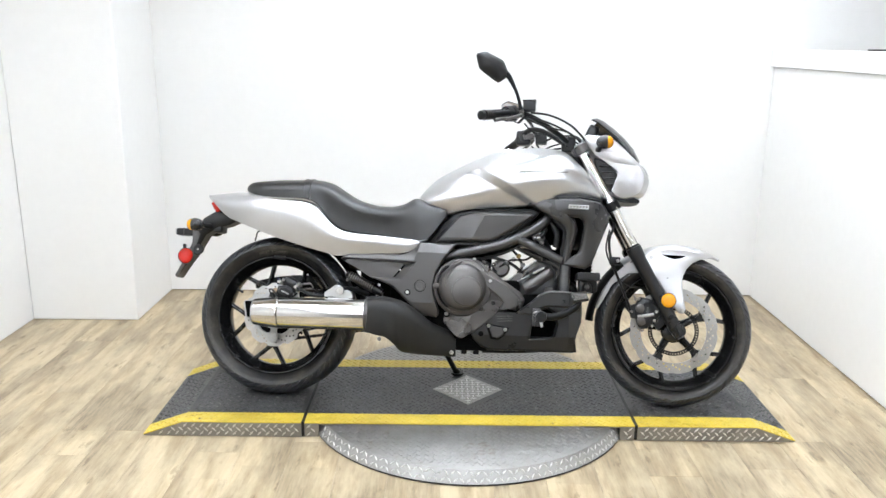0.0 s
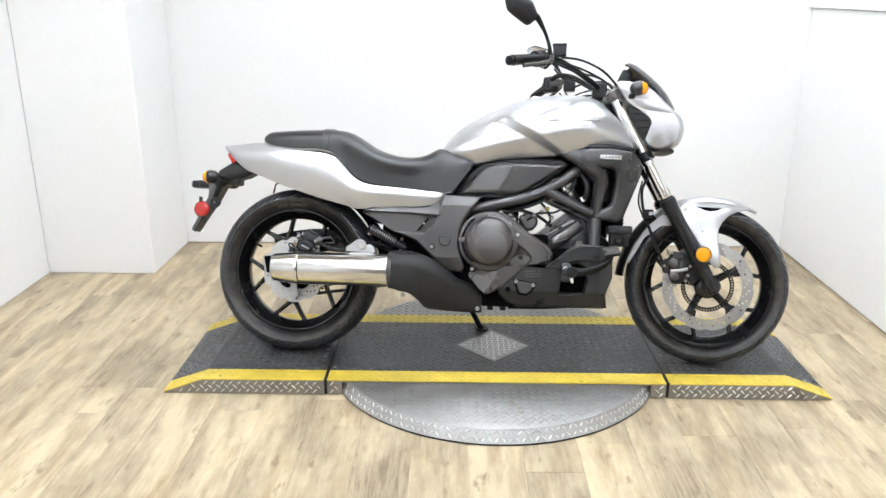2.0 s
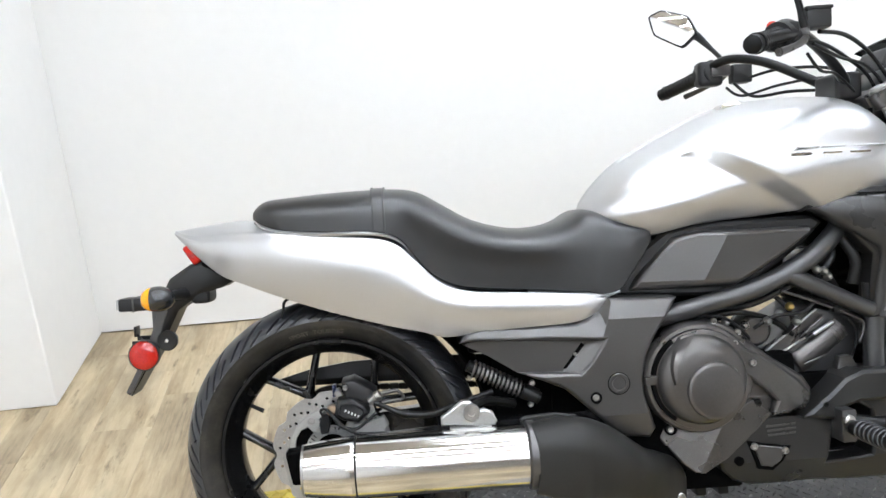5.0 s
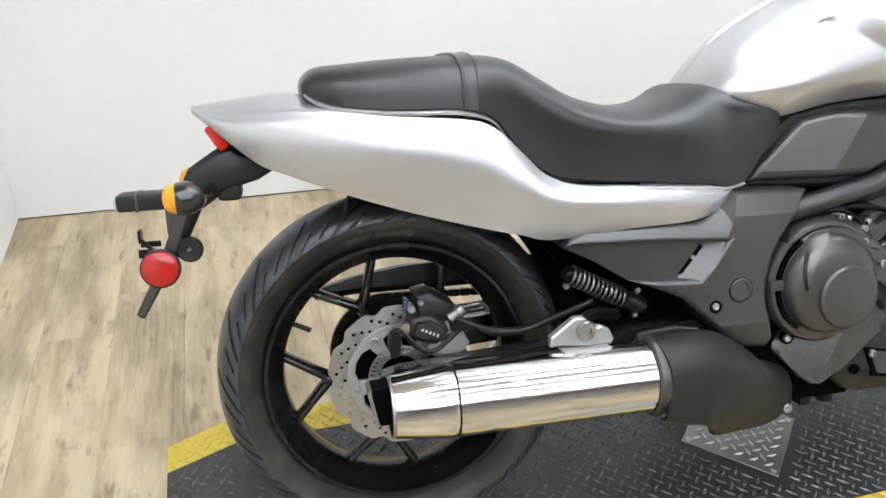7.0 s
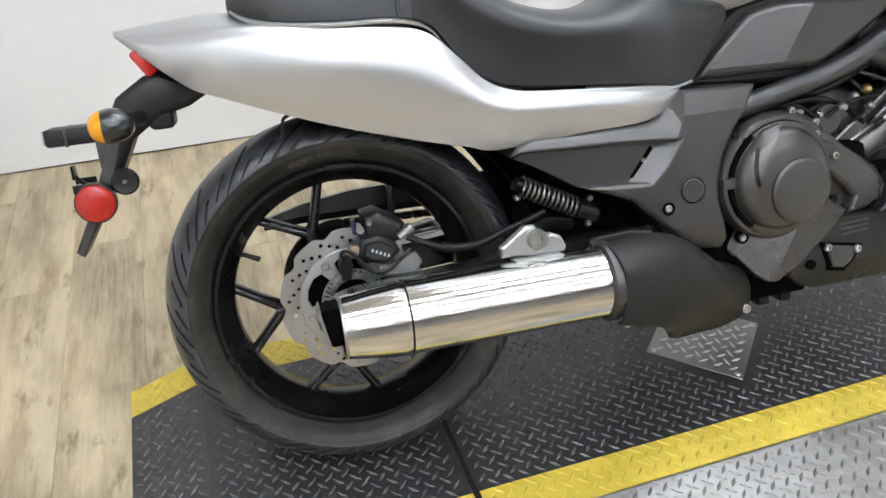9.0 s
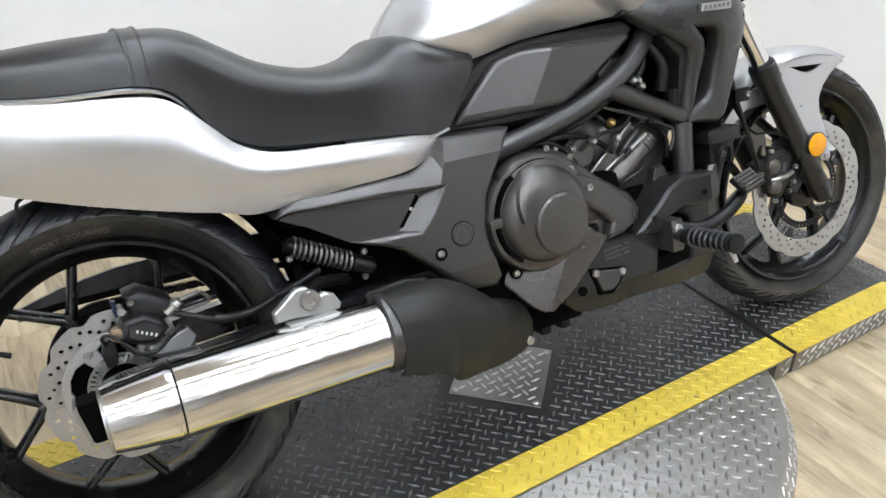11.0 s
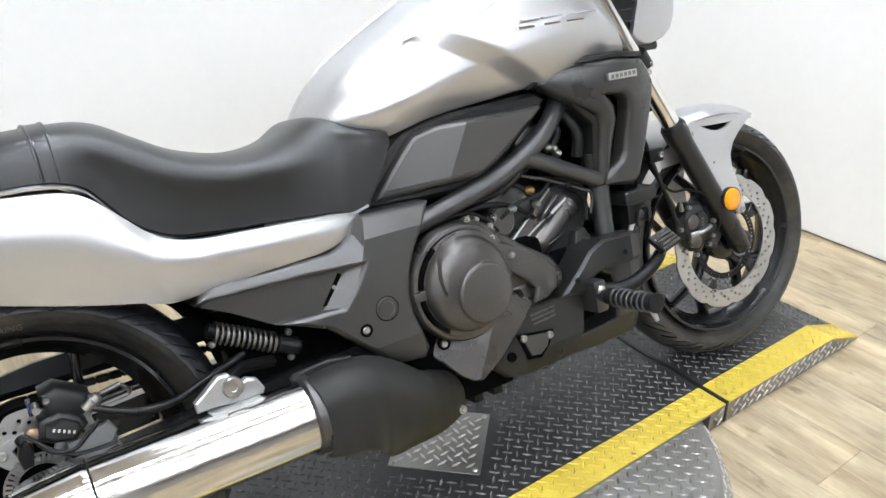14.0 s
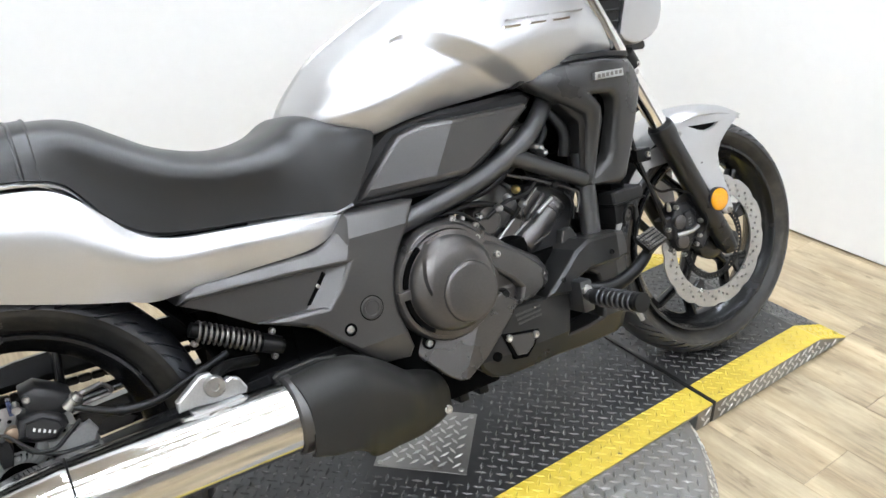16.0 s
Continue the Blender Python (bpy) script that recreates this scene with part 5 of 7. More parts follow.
bp("side_stand", join(tube([(0.62, 0.115, 0.235), (0.645, 0.15, 0.185), (0.685, 0.222, 0.105)], 0.011, 10, 3), tube([(0.685, 0.222, 0.105), (0.694, 0.2385, 0.090)], [0.011, 0.016], 10, 1)), BLACK_STEEL, "black side stand leg, folded out")
bp("stand_pad", lathe([(0, 0.004), (0.026, 0.004), (0.028, 0.0), (0.026, -0.004), (0, -0.004)], steps=20, m=Matrix.Translation((0.697, 0.241, 0.0875)) @ Matrix.Rotation(radians(90 + BIKE_LEAN), 4, "X")), BLACK_STEEL, "flat stand foot")
bp("stand_spring", tube([(0.60, 0.125, 0.25), (0.655, 0.165, 0.17)], 0.006, 8, 1), STEEL, "stand spring")

# -- frame --
both("main_tube", tube([(0.58, -0.11, 0.525), (0.650, -0.128, 0.552), (0.753, -0.133, 0.576), (0.851, -0.135, 0.600), (0.936, -0.135, 0.636), (1.008, -0.128, 0.682), (1.09, -0.09, 0.76), (1.17, -0.03, 0.86)], 0.0195, 16, 6), FRAME_PAINT, "satin black steel frame tube", 60)
both("cross_tube", tube([(0.930, -0.136, 0.627), (1.00, -0.142, 0.592), (1.092, -0.146, 0.546)], [0.0185, 0.0165, 0.0165], 14, 4), FRAME_PAINT, "satin black frame brace", 60)
both("down_tube", tube([(1.108, -0.128, 0.60), (1.107, -0.130, 0.53), (1.100, -0.132, 0.41)], 0.021, 14, 4), FRAME_PAINT, "satin black front down tube", 60)
both("seat_tube", tube([(0.62, -0.11, 0.56), (0.44, -0.115, 0.575), (0.2, -0.10, 0.61), (-0.1, -0.07, 0.68)], 0.014, 12, 5), BLACK_STEEL, "black seat rail", 60)
bp("head_tube", tube([(1.205, 0, 0.83), (1.14, 0, 0.955)], 0.034, 20, 1), FRAME_PAINT, "frame head tube")
# two inner bodies, near-black in place of the shade behind the panels
bp("spine", box((0.62, -0.05, 0.62), (1.13, 0.05, 0.74), 0.02), SHADE_BLACK, "air box body under the tank, coloured near-black as shade")
bp("battery_box", box((0.44, -0.095, 0.36), (0.62, 0.095, 0.60), 0.015), SHADE_BLACK, "inner box behind the side cover, coloured near-black as shade")
bp("pivot_plate", plate([(0.575, 0.20), (0.55, 0.30), (0.60, 0.40), (0.68, 0.40), (0.70, 0.25), (0.66, 0.19)], -0.06, -0.118, rounds=((0.004, 0.004),)), BLACK_STEEL, "black swing arm pivot plate")

# wiring and hoses in the gap above the engine
HOSES = [([(0.77, -0.10, 0.545), (0.83, -0.12, 0.555), (0.90, -0.11, 0.535), (0.95, -0.10, 0.50)], 0.006), ([(0.80, -0.09, 0.56), (0.86, -0.115, 0.57), (0.93, -0.12, 0.60), (0.99, -0.11, 0.63)], 0.007), ([(0.96, -0.115, 0.578), (1.02, -0.128, 0.567), (1.08, -0.13, 0.548), (1.092, -0.13, 0.52), (1.088, -0.128, 0.455)], 0.0045),
         ([(0.91, -0.10, 0.585), (0.93, -0.12, 0.56), (0.945, -0.115, 0.525), (0.93, -0.1, 0.50)], 0.005), ([(1.02, -0.10, 0.70), (1.03, -0.12, 0.66), (1.00, -0.12, 0.62), (1.01, -0.10, 0.57)], 0.008), ([(0.86, -0.12, 0.52), (0.90, -0.135, 0.545), (0.96, -0.13, 0.55), (1.00, -0.12, 0.58)], 0.004),
         ([(1.05, -0.11, 0.70), (1.075, -0.125, 0.65), (1.07, -0.12, 0.60)], 0.012), ([(0.72, -0.11, 0.545), (0.78, -0.128, 0.552), (0.82, -0.13, 0.53), (0.85, -0.12, 0.50)], 0.0035)]
for pts, r in HOSES:
    bp("hose", tube(pts, r, 8, 5), CABLE, "black rubber hose", smooth=60)
bp("starter", lathe([(0, 0.03), (0.030, 0.03), (0.034, 0.02), (0.034, -0.03), (0.026, -0.04), (0, -0.04)], (0.865, -0.08, 0.515), 28), CASE, "dark round starter housing")
bp("injector_body", box((0.93, -0.11, 0.60), (1.03, -0.02, 0.68), 0.014), CASE, "dark throttle body")
bp("intake_pipe", tube([(0.96, -0.06, 0.70), (1.00, -0.08, 0.64), (1.04, -0.07, 0.58)], 0.028, 16, 4), DARK_PLASTIC, "black intake pipe", smooth=60)
for x, y, z, m in ((0.801, -0.118, 0.537, ZINC), (0.912, -0.122, 0.549, STEEL), (0.931, -0.128, 0.562, BRASS), (0.948, -0.118, 0.530, STEEL), (1.005, -0.126, 0.630, ZINC), (0.990, -0.128, 0.634, STEEL), (1.016, -0.122, 0.618, ZINC), (0.885, -0.125, 0.535, STEEL), (0.84, -0.118, 0.528, ZINC)):
    bp("clip", join(lathe([(0, 0), (0.0085, 0), (0.0095, -0.004), (0.0075, -0.010), (0.004, -0.014), (0, -0.014)], (x, y, z), 12)), m, "small metal hose fitting")
horn = bp("horn_cover", join(box((1.148, -0.162, 0.476), (1.236, -0.085, 0.506), 0.009, 3), box((1.158, -0.150, 0.432), (1.226, -0.092, 0.480), 0.008, 2)), DARK_PLASTIC, "black moulded fluid reservoir with a lid")
bp("lid_seam", box((1.146, -0.164, 0.4765), (1.238, -0.083, 0.4800), 0.001, 1), BLACK_STEEL, "", horn)
bp("strap", tube([(1.176, -0.153, 0.428), (1.174, -0.158, 0.452), (1.186, -0.160, 0.470), (1.204, -0.158, 0.462), (1.208, -0.152, 0.430)], 0.004, 8, 4), BLACK_STEEL, "", horn)
bolts([(1.188, -0.151, 0.452)], 0.0085, 0.006, CASE, horn, label="dark screw")
# added blocks: they close see-through gaps with the colour of shade
bp("gap_shade_block", box((1.030, -0.02, 0.40), (1.163, 0.10, 0.60), 0.01), SHADE_BLACK, "added black block that darkens the gap ahead of the cylinders")
bp("frame_shade_block", box((0.655, -0.06, 0.53), (0.83, 0.06, 0.66), 0.01), SHADE_BLACK, "added black block that darkens the gap under the tank")
both("header_pipe", tube([(1.11, -0.05, 0.47), (1.155, -0.05, 0.42), (1.15, -0.05, 0.30), (1.05, -0.05, 0.225), (0.80, -0.06, 0.21)], 0.021, 14, 5), BLACK_STEEL, "blackened exhaust header pipe", 60)

# -- silencer --
MY, MZ = -0.216, 0.322
silencer = bp("silencer", moved(lathe([(0.0572, -0.385), (0.0580, -0.37), (0.0580, -0.047), (0.0572, -0.0445), (0.0572, -0.0435), (0.0585, -0.041), (0.0585, -0.036), (0.0570, -0.02), (0.0525, 0.020), (0.0480, 0.050), (0.0455, 0.052), (0.043, 0.050), (0.043, 0.02)], steps=64), Matrix.Translation((0, MY, MZ)) @ Matrix.Rotation(radians(90), 4, "Z")), MUFFLER, "polished stainless silencer", smooth=30)
bp("end_cap", moved(lathe([(0.0435, 0.02), (0.0452, 0.0515), (0.043, 0.054), (0.030, 0.0545), (0, 0.0545)], steps=40), Matrix.Translation((0, MY, MZ)) @ Matrix.Rotation(radians(90), 4, "Z")), SHADE_BLACK, "black silencer end cap", silencer, 30)
OUTLET = [(-0.046, 0.364), (-0.082, 0.361), (-0.084, 0.354), (-0.074, 0.304), (-0.069, 0.301), (-0.046, 0.301)]
bp("outlet", plate(OUTLET, MY + 0.020, MY - 0.020, rounds=((0.002, 0.002),)), SHADE_BLACK, "black angled silencer outlet", silencer, 30)
bp("outlet_lip", plate([(-0.0825, 0.364), (-0.0880, 0.356), (-0.0775, 0.300), (-0.0725, 0.301), (-0.0822, 0.354)], MY + 0.021, MY - 0.0215, rounds=()), STEEL, "bright outlet edge", silencer, 0)
bp("end_ring", moved(lathe([(0.0450, 0.050), (0.0475, 0.051), (0.0470, 0.0545), (0.0445, 0.055)], steps=48, closed=True), Matrix.Translation((0, MY, MZ)) @ Matrix.Rotation(radians(90), 4, "Z")), STEEL, "thin steel end ring", silencer)
bp("seam_band", moved(lathe([(0.0583, -0.0475), (0.0590, -0.0468), (0.0590, -0.0452), (0.0583, -0.0445)], steps=64), Matrix.Translation((0, MY, MZ)) @ Matrix.Rotation(radians(90), 4, "Z")), BLACK_STEEL, "", silencer)
# heat shield rows: x, outer side y, top z, shoulder z, foot z, inner y of the top
SHIELD = [(0.376, -0.281, 0.386, 0.340, 0.262, -0.216), (0.400, -0.283, 0.389, 0.342, 0.252, -0.216), (0.440, -0.281, 0.390, 0.338, 0.244, -0.212), (0.470, -0.277, 0.385, 0.330, 0.218, -0.206), (0.492, -0.272, 0.378, 0.322, 0.192, -0.200), (0.530, -0.258, 0.358, 0.306, 0.184, -0.190),
          (0.570, -0.236, 0.328, 0.282, 0.181, -0.176), (0.605, -0.206, 0.300, 0.262, 0.179, -0.150), (0.640, -0.172, 0.286, 0.250, 0.177, -0.124), (0.664, -0.152, 0.281, 0.246, 0.175, -0.106), (0.684, -0.137, 0.270, 0.236, 0.174, -0.098), (0.694, -0.131, 0.240, 0.222, 0.175, -0.096)]


def shield_ring(r):
    """Section of the shield: a rounded shoulder that falls to a flat side, turned under at the foot, with the wall's thickness."""
    x, yo, zt, zs, zf, yi = r
    line = [(yi + 0.030, zt - 0.012), (yi, zt)] + [(yi + (yo - yi) * math.sin(a) ** 0.9, zs + (zt - zs) * math.cos(a) ** 0.9) for a in (math.pi / 2 * k / 8 for k in range(1, 9))]
    tuck = 0.055 * smoothstep(0.44, 0.50, x) * (1 - smoothstep(0.53, 0.66, x))
    line += [(yo + 0.002 + tuck * 0.22, zs + (zf - zs) * 0.45), (yo + 0.006 + tuck * 0.85, zf + 0.010), (yo + 0.012 + tuck, zf + 0.002), (yo + 0.022 + tuck, zf)]
    inner = [(y + 0.004, z - 0.004 if k < 8 else z + 0.003) for k, (y, z) in enumerate(line)]
    sweep = lambda z: 0.022 * ((z - 0.322) / 0.066) ** 2 * (0.45 if z < 0.322 else 0.35) if x < 0.38 else 0.0
    return [Vector((x + 0.008 - sweep(z), y, z)) for y, z in line] + [Vector((x + 0.008 - sweep(z), y, z)) for y, z in reversed(inner)]


shield = bp("heat_shield", skin([shield_ring(r) for r in interp(SHIELD, 4)]), HEAT_BLACK, "matt black exhaust heat shield", smooth=50)
bp("shield_lip", skin([[Vector((x, -0.216 + r * math.sin(a), 0.322 + r * math.cos(a))) for a in (radians(-205 + 250 * k / 40) for k in range(41))] for x, r in ((0.366, 0.0595), (0.370, 0.0645), (0.383, 0.0652), (0.383, 0.0595))], False, False), GREY_PLASTIC, "charcoal edge of the shield", shield, 40)
bp("shield_wing", plate([(0.372, 0.352), (0.360, 0.386), (0.368, 0.392), (0.430, 0.395), (0.470, 0.388), (0.440, 0.37)], -0.196, -0.205, rounds=((0.002, 0.002),)), HEAT_BLACK, "", shield, 40)
bp("pipe_cover", tube([(0.50, -0.19, 0.27), (0.58, -0.155, 0.245), (0.68, -0.10, 0.225)], [0.052, 0.042, 0.03], 20, 4), SHADE_BLACK, "", shield, 50)
bolts([(0.687, -0.138, 0.191)], 0.0085, 0.005, parent=shield)
bolts([(0.420, -0.20, 0.236)], 0.008, 0.006, ALLOY, shield)
HANG = [(0.209, 0.386), (0.209, 0.402), (0.250, 0.431), (0.266, 0.430), (0.281, 0.410), (0.292, 0.414), (0.308, 0.407), (0.316, 0.390), (0.312, 0.382), (0.272, 0.381), (0.236, 0.386)]
hanger = bp("hanger_bracket", plate(HANG, -0.196, -0.212, rounds=((0.003, 0.003),)), ALLOY, "bare alloy silencer hanger bracket")
bp("bolt", lathe([(0, 0.0), (0.0165, 0.0), (0.0165, -0.007), (0.0145, -0.010), (0.007, -0.010), (0.0062, -0.005), (0, -0.005)], (0.267, -0.212, 0.410), 28), ZINC, "large flanged hanger bolt", hanger, 40)
bp("foot", box((0.225, -0.228, 0.3745), (0.305, -0.196, 0.383), 0.003), ALLOY, "", hanger)
bp("link", tube([(0.268, -0.19, 0.412), (0.30, -0.16, 0.418), (0.36, -0.12, 0.40)], 0.010, 10, 3), BLACK_STEEL, "black hanger link", hanger)

# -- swing arm, shock, chain side, rear brake --
both("swing_arm", skin([[Vector((x, y + sy * 0.016, z + sz * h)) for sy, sz in ((-1, -1), (1, -1), (1, 1), (-1, 1))] for x, y, z, h in ((-0.055, -0.105, 0.315, 0.020), (-0.02, -0.105, 0.318, 0.026), (0.12, -0.107, 0.326, 0.028), (0.36, -0.112, 0.340, 0.030), (0.62, -0.10, 0.345, 0.034))]), BLACK_GLOSS, "gloss black swing arm", 20)
bp("axle", tube([(0, -0.128, RR), (0, 0.128, RR)], 0.012, 16, 1), STEEL, "steel rear axle")
bolts([(0, -0.122, RR)], 0.016, 0.012, STEEL, label="axle nut")
bp("shock_body", tube([(0.272, -0.104, 0.480), (0.415, -0.108, 0.404)], 0.0125, 14, 1), BLACK_STEEL, "black shock absorber body")
ax0, ax1 = Vector((0.282, -0.104, 0.474)), Vector((0.378, -0.108, 0.424))
d = (ax1 - ax0).normalized()
u = d.orthogonal().normalized()
v = d.cross(u)
bp("spring", tube([ax0.lerp(ax1, k / 150) + 0.0165 * (math.cos(k * 0.5) * u + math.sin(k * 0.5) * v) for k in range(151)], 0.0024, 6, 1), SPRING_GREY, "coil spring", smooth=60)
bp("shock_cap", tube([ax1 + d * 0.002, ax1 + d * 0.035], 0.0165, 16, 1), DARK_PLASTIC, "")
bolts([(0.40, -0.112, 0.438), (0.395, -0.112, 0.395), (0.275, -0.10, 0.455)], 0.006, 0.008)


def brake_disc(name, centre, outer, inner, holes, waves, steer, parent, label, wave=0.0085):
    """A wave-edged disc drilled with rows of holes."""
    cx, cy, cz = centre
    n = waves * 14
    rim = []
    for k in range(n):
        a = 2 * math.pi * k / n
        ph = (a * waves / (2 * math.pi)) % 1.0
        rim.append((cx + (outer + 0.003 - wave * max(0, math.cos(2 * math.pi * ph)) ** 2) * math.cos(a), cz + (outer + 0.003 - wave * max(0, math.cos(2 * math.pi * ph)) ** 2) * math.sin(a)))
    inner_loop = [(cx + inner * math.cos(2 * math.pi * k / 60), cz + inner * math.sin(2 * math.pi * k / 60)) for k in range(60)]
    drilled = []
    for k in range(holes):
        a = 2 * math.pi * k / holes
        r = inner + (outer - inner) * (0.20, 0.42, 0.64)[k % 3]
        drilled.append([(cx + r * math.cos(a) + 0.0036 * math.cos(-2 * math.pi * q / 8), cz + r * math.sin(a) + 0.0036 * math.sin(-2 * math.pi * q / 8)) for q in range(8)])
    return bp(name, plate(rim, cy + 0.0022, cy - 0.0022, holes=[inner_loop, *drilled], rounds=()), DISC_STEEL, label, parent, 30, steer)


brake_disc("brake_disc", (-0.014, -0.056, RR), 0.1215, 0.089, 54, 10, False, rear_wheel, "drilled wave-edged steel brake disc")
CX = -0.014
ring_at = lambda r, a: (CX + r * math.cos(a), RR + r * math.sin(a))
kidneys = [[ring_at(0.044, radians(c - 20)), ring_at(0.048, radians(c - 25)), ring_at(0.072, radians(c - 25)), ring_at(0.0785, radians(c - 14)), ring_at(0.080, radians(c)), ring_at(0.0785, radians(c + 14)), ring_at(0.072, radians(c + 25)), ring_at(0.048, radians(c + 25)), ring_at(0.044, radians(c + 20)), ring_at(0.043, radians(c))] for c in (158 + 72 * k for k in range(5))]
bp("disc_carrier", plate([ring_at(0.0915, 2 * math.pi * k / 60) for k in range(60)], -0.050, -0.0595, holes=[[ring_at(0.036, 2 * math.pi * k / 40) for k in range(40)], *kidneys], rounds=((0.0015, 0.0015),)), ALLOY, "pale alloy disc carrier with openings", rear_wheel, 30)
bp("hub_drum", lathe([(0.0, 0.03), (0.088, 0.03), (0.088, -0.004), (0.0, -0.004)], (CX, -0.040, RR), 48), SHADE_BLACK, "", rear_wheel, 30)
for k in range(5):
    a = radians(122 + 72 * k)
    bp("bolt", bolt_mesh(0.0075, 0.005, (CX + 0.0765 * math.cos(a), -0.0595, RR + 0.0765 * math.sin(a))), ZINC, "", rear_wheel)
tone = [[(CX + r * math.cos(a), RR + r * math.sin(a)) for r, a in ((0.041, q - 0.03), (0.053, q - 0.03), (0.053, q + 0.03), (0.041, q + 0.03))] for q in (2 * math.pi * k / 40 for k in range(40))]
bp("tone_ring", plate([(CX + 0.056 * math.cos(2 * math.pi * k / 48), RR + 0.056 * math.sin(2 * math.pi * k / 48)) for k in range(48)], -0.0655, -0.0685, holes=[[(CX + 0.038 * math.cos(2 * math.pi * k / 40), RR + 0.038 * math.sin(2 * math.pi * k / 40)) for k in range(40)], *tone], rounds=()), STEEL, "slotted steel sensor ring", rear_wheel, 30)
rcal = bp("brake_caliper", join(plate([(0.004, 0.425), (-0.006, 0.396), (0.016, 0.383), (0.046, 0.377), (0.068, 0.396), (0.060, 0.414), (0.035, 0.428)], -0.05, -0.106, rounds=((0.003, 0.004), (0.003, 0.002))), plate([(0.014, 0.459), (0.019, 0.418), (0.037, 0.420), (0.062, 0.408), (0.080, 0.413), (0.083, 0.436), (0.062, 0.450), (0.038, 0.464)], -0.03, -0.094, rounds=((0.003, 0.004), (0.003, 0.002)))), CALIPER, "dark rear brake caliper", smooth=40)
bp("caliper_face", plate([(0.006, 0.399), (0.012, 0.418), (0.036, 0.419), (0.056, 0.406), (0.058, 0.396), (0.044, 0.384), (0.018, 0.389)], -0.10, -0.1105, rounds=((0.002, 0.003),)), CALIPER, "", rcal, 40)
for k in range(5):
    bp("print_bar", plate([(0.0185 + 0.0063 * k, 0.4038 - 0.0031 * k), (0.0214 + 0.0063 * k, 0.4024 - 0.0031 * k), (0.0236 + 0.0063 * k, 0.4068 - 0.0031 * k), (0.0207 + 0.0063 * k, 0.4082 - 0.0031 * k)], -0.109, -0.1111, rounds=()), WHITE_PRINT, "pale cast maker mark bar", rcal, 0)
bp("pad_pin", tube([(0.006, -0.070, 0.440), (0.006, -0.104, 0.440)], 0.006, 12, 1), ZINC, "zinc caliper pin", rcal)
bp("pad_sleeve", box((-0.005, -0.090, 0.430), (0.002, -0.066, 0.454), 0.002), BLUE_STEEL, "bluish steel pad plate", rcal)
bp("slide_pin", lathe([(0, 0.01), (0.011, 0.01), (0.0125, 0.0), (0.011, -0.008), (0.006, -0.010), (0, -0.010)], (-0.007, -0.094, 0.405), 20), BRONZE, "brownish slide pin cap", rcal)
bolts([(0.022, -0.094, 0.449), (0.070, -0.104, 0.388)], 0.0055, 0.007, ZINC, rcal)
bp("banjo", join(tube([(0.070, -0.100, 0.418), (0.092, -0.104, 0.434)], 0.0085, 12, 1), tube([(0.084, -0.102, 0.428), (0.087, -0.104, 0.430)], 0.0115, 12, 1)), ZINC, "zinc hose fitting", rcal)
bp("bleed_tube", join(tube([(0.088, -0.092, 0.431), (0.126, -0.092, 0.437)], 0.0045, 8, 1), tube([(0.094, -0.090, 0.414), (0.134, -0.090, 0.417)], 0.0035, 8, 1), tube([(0.126, -0.092, 0.437), (0.138, -0.091, 0.424), (0.134, -0.090, 0.417)], 0.0035, 8, 3)), CASE, "dark guide arm", rcal)
bp("pad_spring", tube([(-0.004, -0.104, 0.392), (0.012, -0.112, 0.374), (0.040, -0.113, 0.368), (0.062, -0.112, 0.382), (0.084, -0.110, 0.398)], 0.0034, 8, 4), CABLE, "black wire", rcal)
bp("brake_hose", tube([(0.080, -0.106, 0.418), (0.111, -0.115, 0.404), (0.143, -0.118, 0.392), (0.195, -0.120, 0.390), (0.246, -0.118, 0.405), (0.32, -0.11, 0.425)], [0.0055, 0.0055, 0.0075, 0.0068, 0.0062, 0.0062], 10, 6), CABLE, "black rear brake hose", smooth=60)
bp("hose_clip", tube([(0.136, -0.117, 0.394), (0.146, -0.118, 0.3915)], 0.0092, 12, 1), BLACK_STEEL, "")
bp("sensor", join(plate([(-0.028, 0.399), (-0.014, 0.400), (-0.012, 0.380), (-0.018, 0.358), (-0.032, 0.357), (-0.035, 0.378)], -0.066, -0.098, rounds=((0.002, 0.003),)), tube([(-0.024, -0.095, 0.392), (-0.030, -0.102, 0.405), (-0.018, -0.106, 0.410), (0.010, -0.112, 0.380), (0.04, -0.113, 0.360), (0.10, -0.112, 0.356)], 0.003, 6, 4)), CABLE, "black wheel speed sensor")
bolts([(-0.038, -0.090, 0.366), (-0.010, -0.090, 0.366)], 0.005, 0.006)
bp("caliper_bracket", plate([(0.030, 0.350), (0.034, 0.372), (0.068, 0.374), (0.097, 0.384), (0.106, 0.366), (0.09, 0.345)], -0.074, -0.086, rounds=((0.002, 0.002),)), ALLOY, "alloy caliper bracket")
bp("torque_lug", join(plate([(-0.034, 0.226), (-0.024, 0.204), (-0.006, 0.200), (0.006, 0.216), (0.0, 0.24)], -0.070, -0.084, rounds=((0.002, 0.002),)), lathe([(0, 0), (0.008, 0), (0.008, -0.004), (0, -0.004)], (-0.014, -0.084, 0.214), 16)), ALLOY, "small alloy lug below the axle")
bp("sprocket", lathe([(0.05, 0), (0.098, 0), (0.102, 0.003), (0.098, 0.006), (0.05, 0.006)], (CX, 0.078, RR), 48, True), BLACK_STEEL, "dark rear sprocket", rear_wheel, 30)
for k in range(40):
    a = 2 * math.pi * k / 40
    bp("tooth", moved(box((-0.004, 0, 0), (0.004, 0.005, 0.011), 0.0015, 1), Matrix.Translation((CX + 0.100 * math.cos(a), 0.0785, RR + 0.100 * math.sin(a))) @ Matrix.Rotation(radians(90) - a, 4, "Y")), BLACK_STEEL, "", rear_wheel, 0)
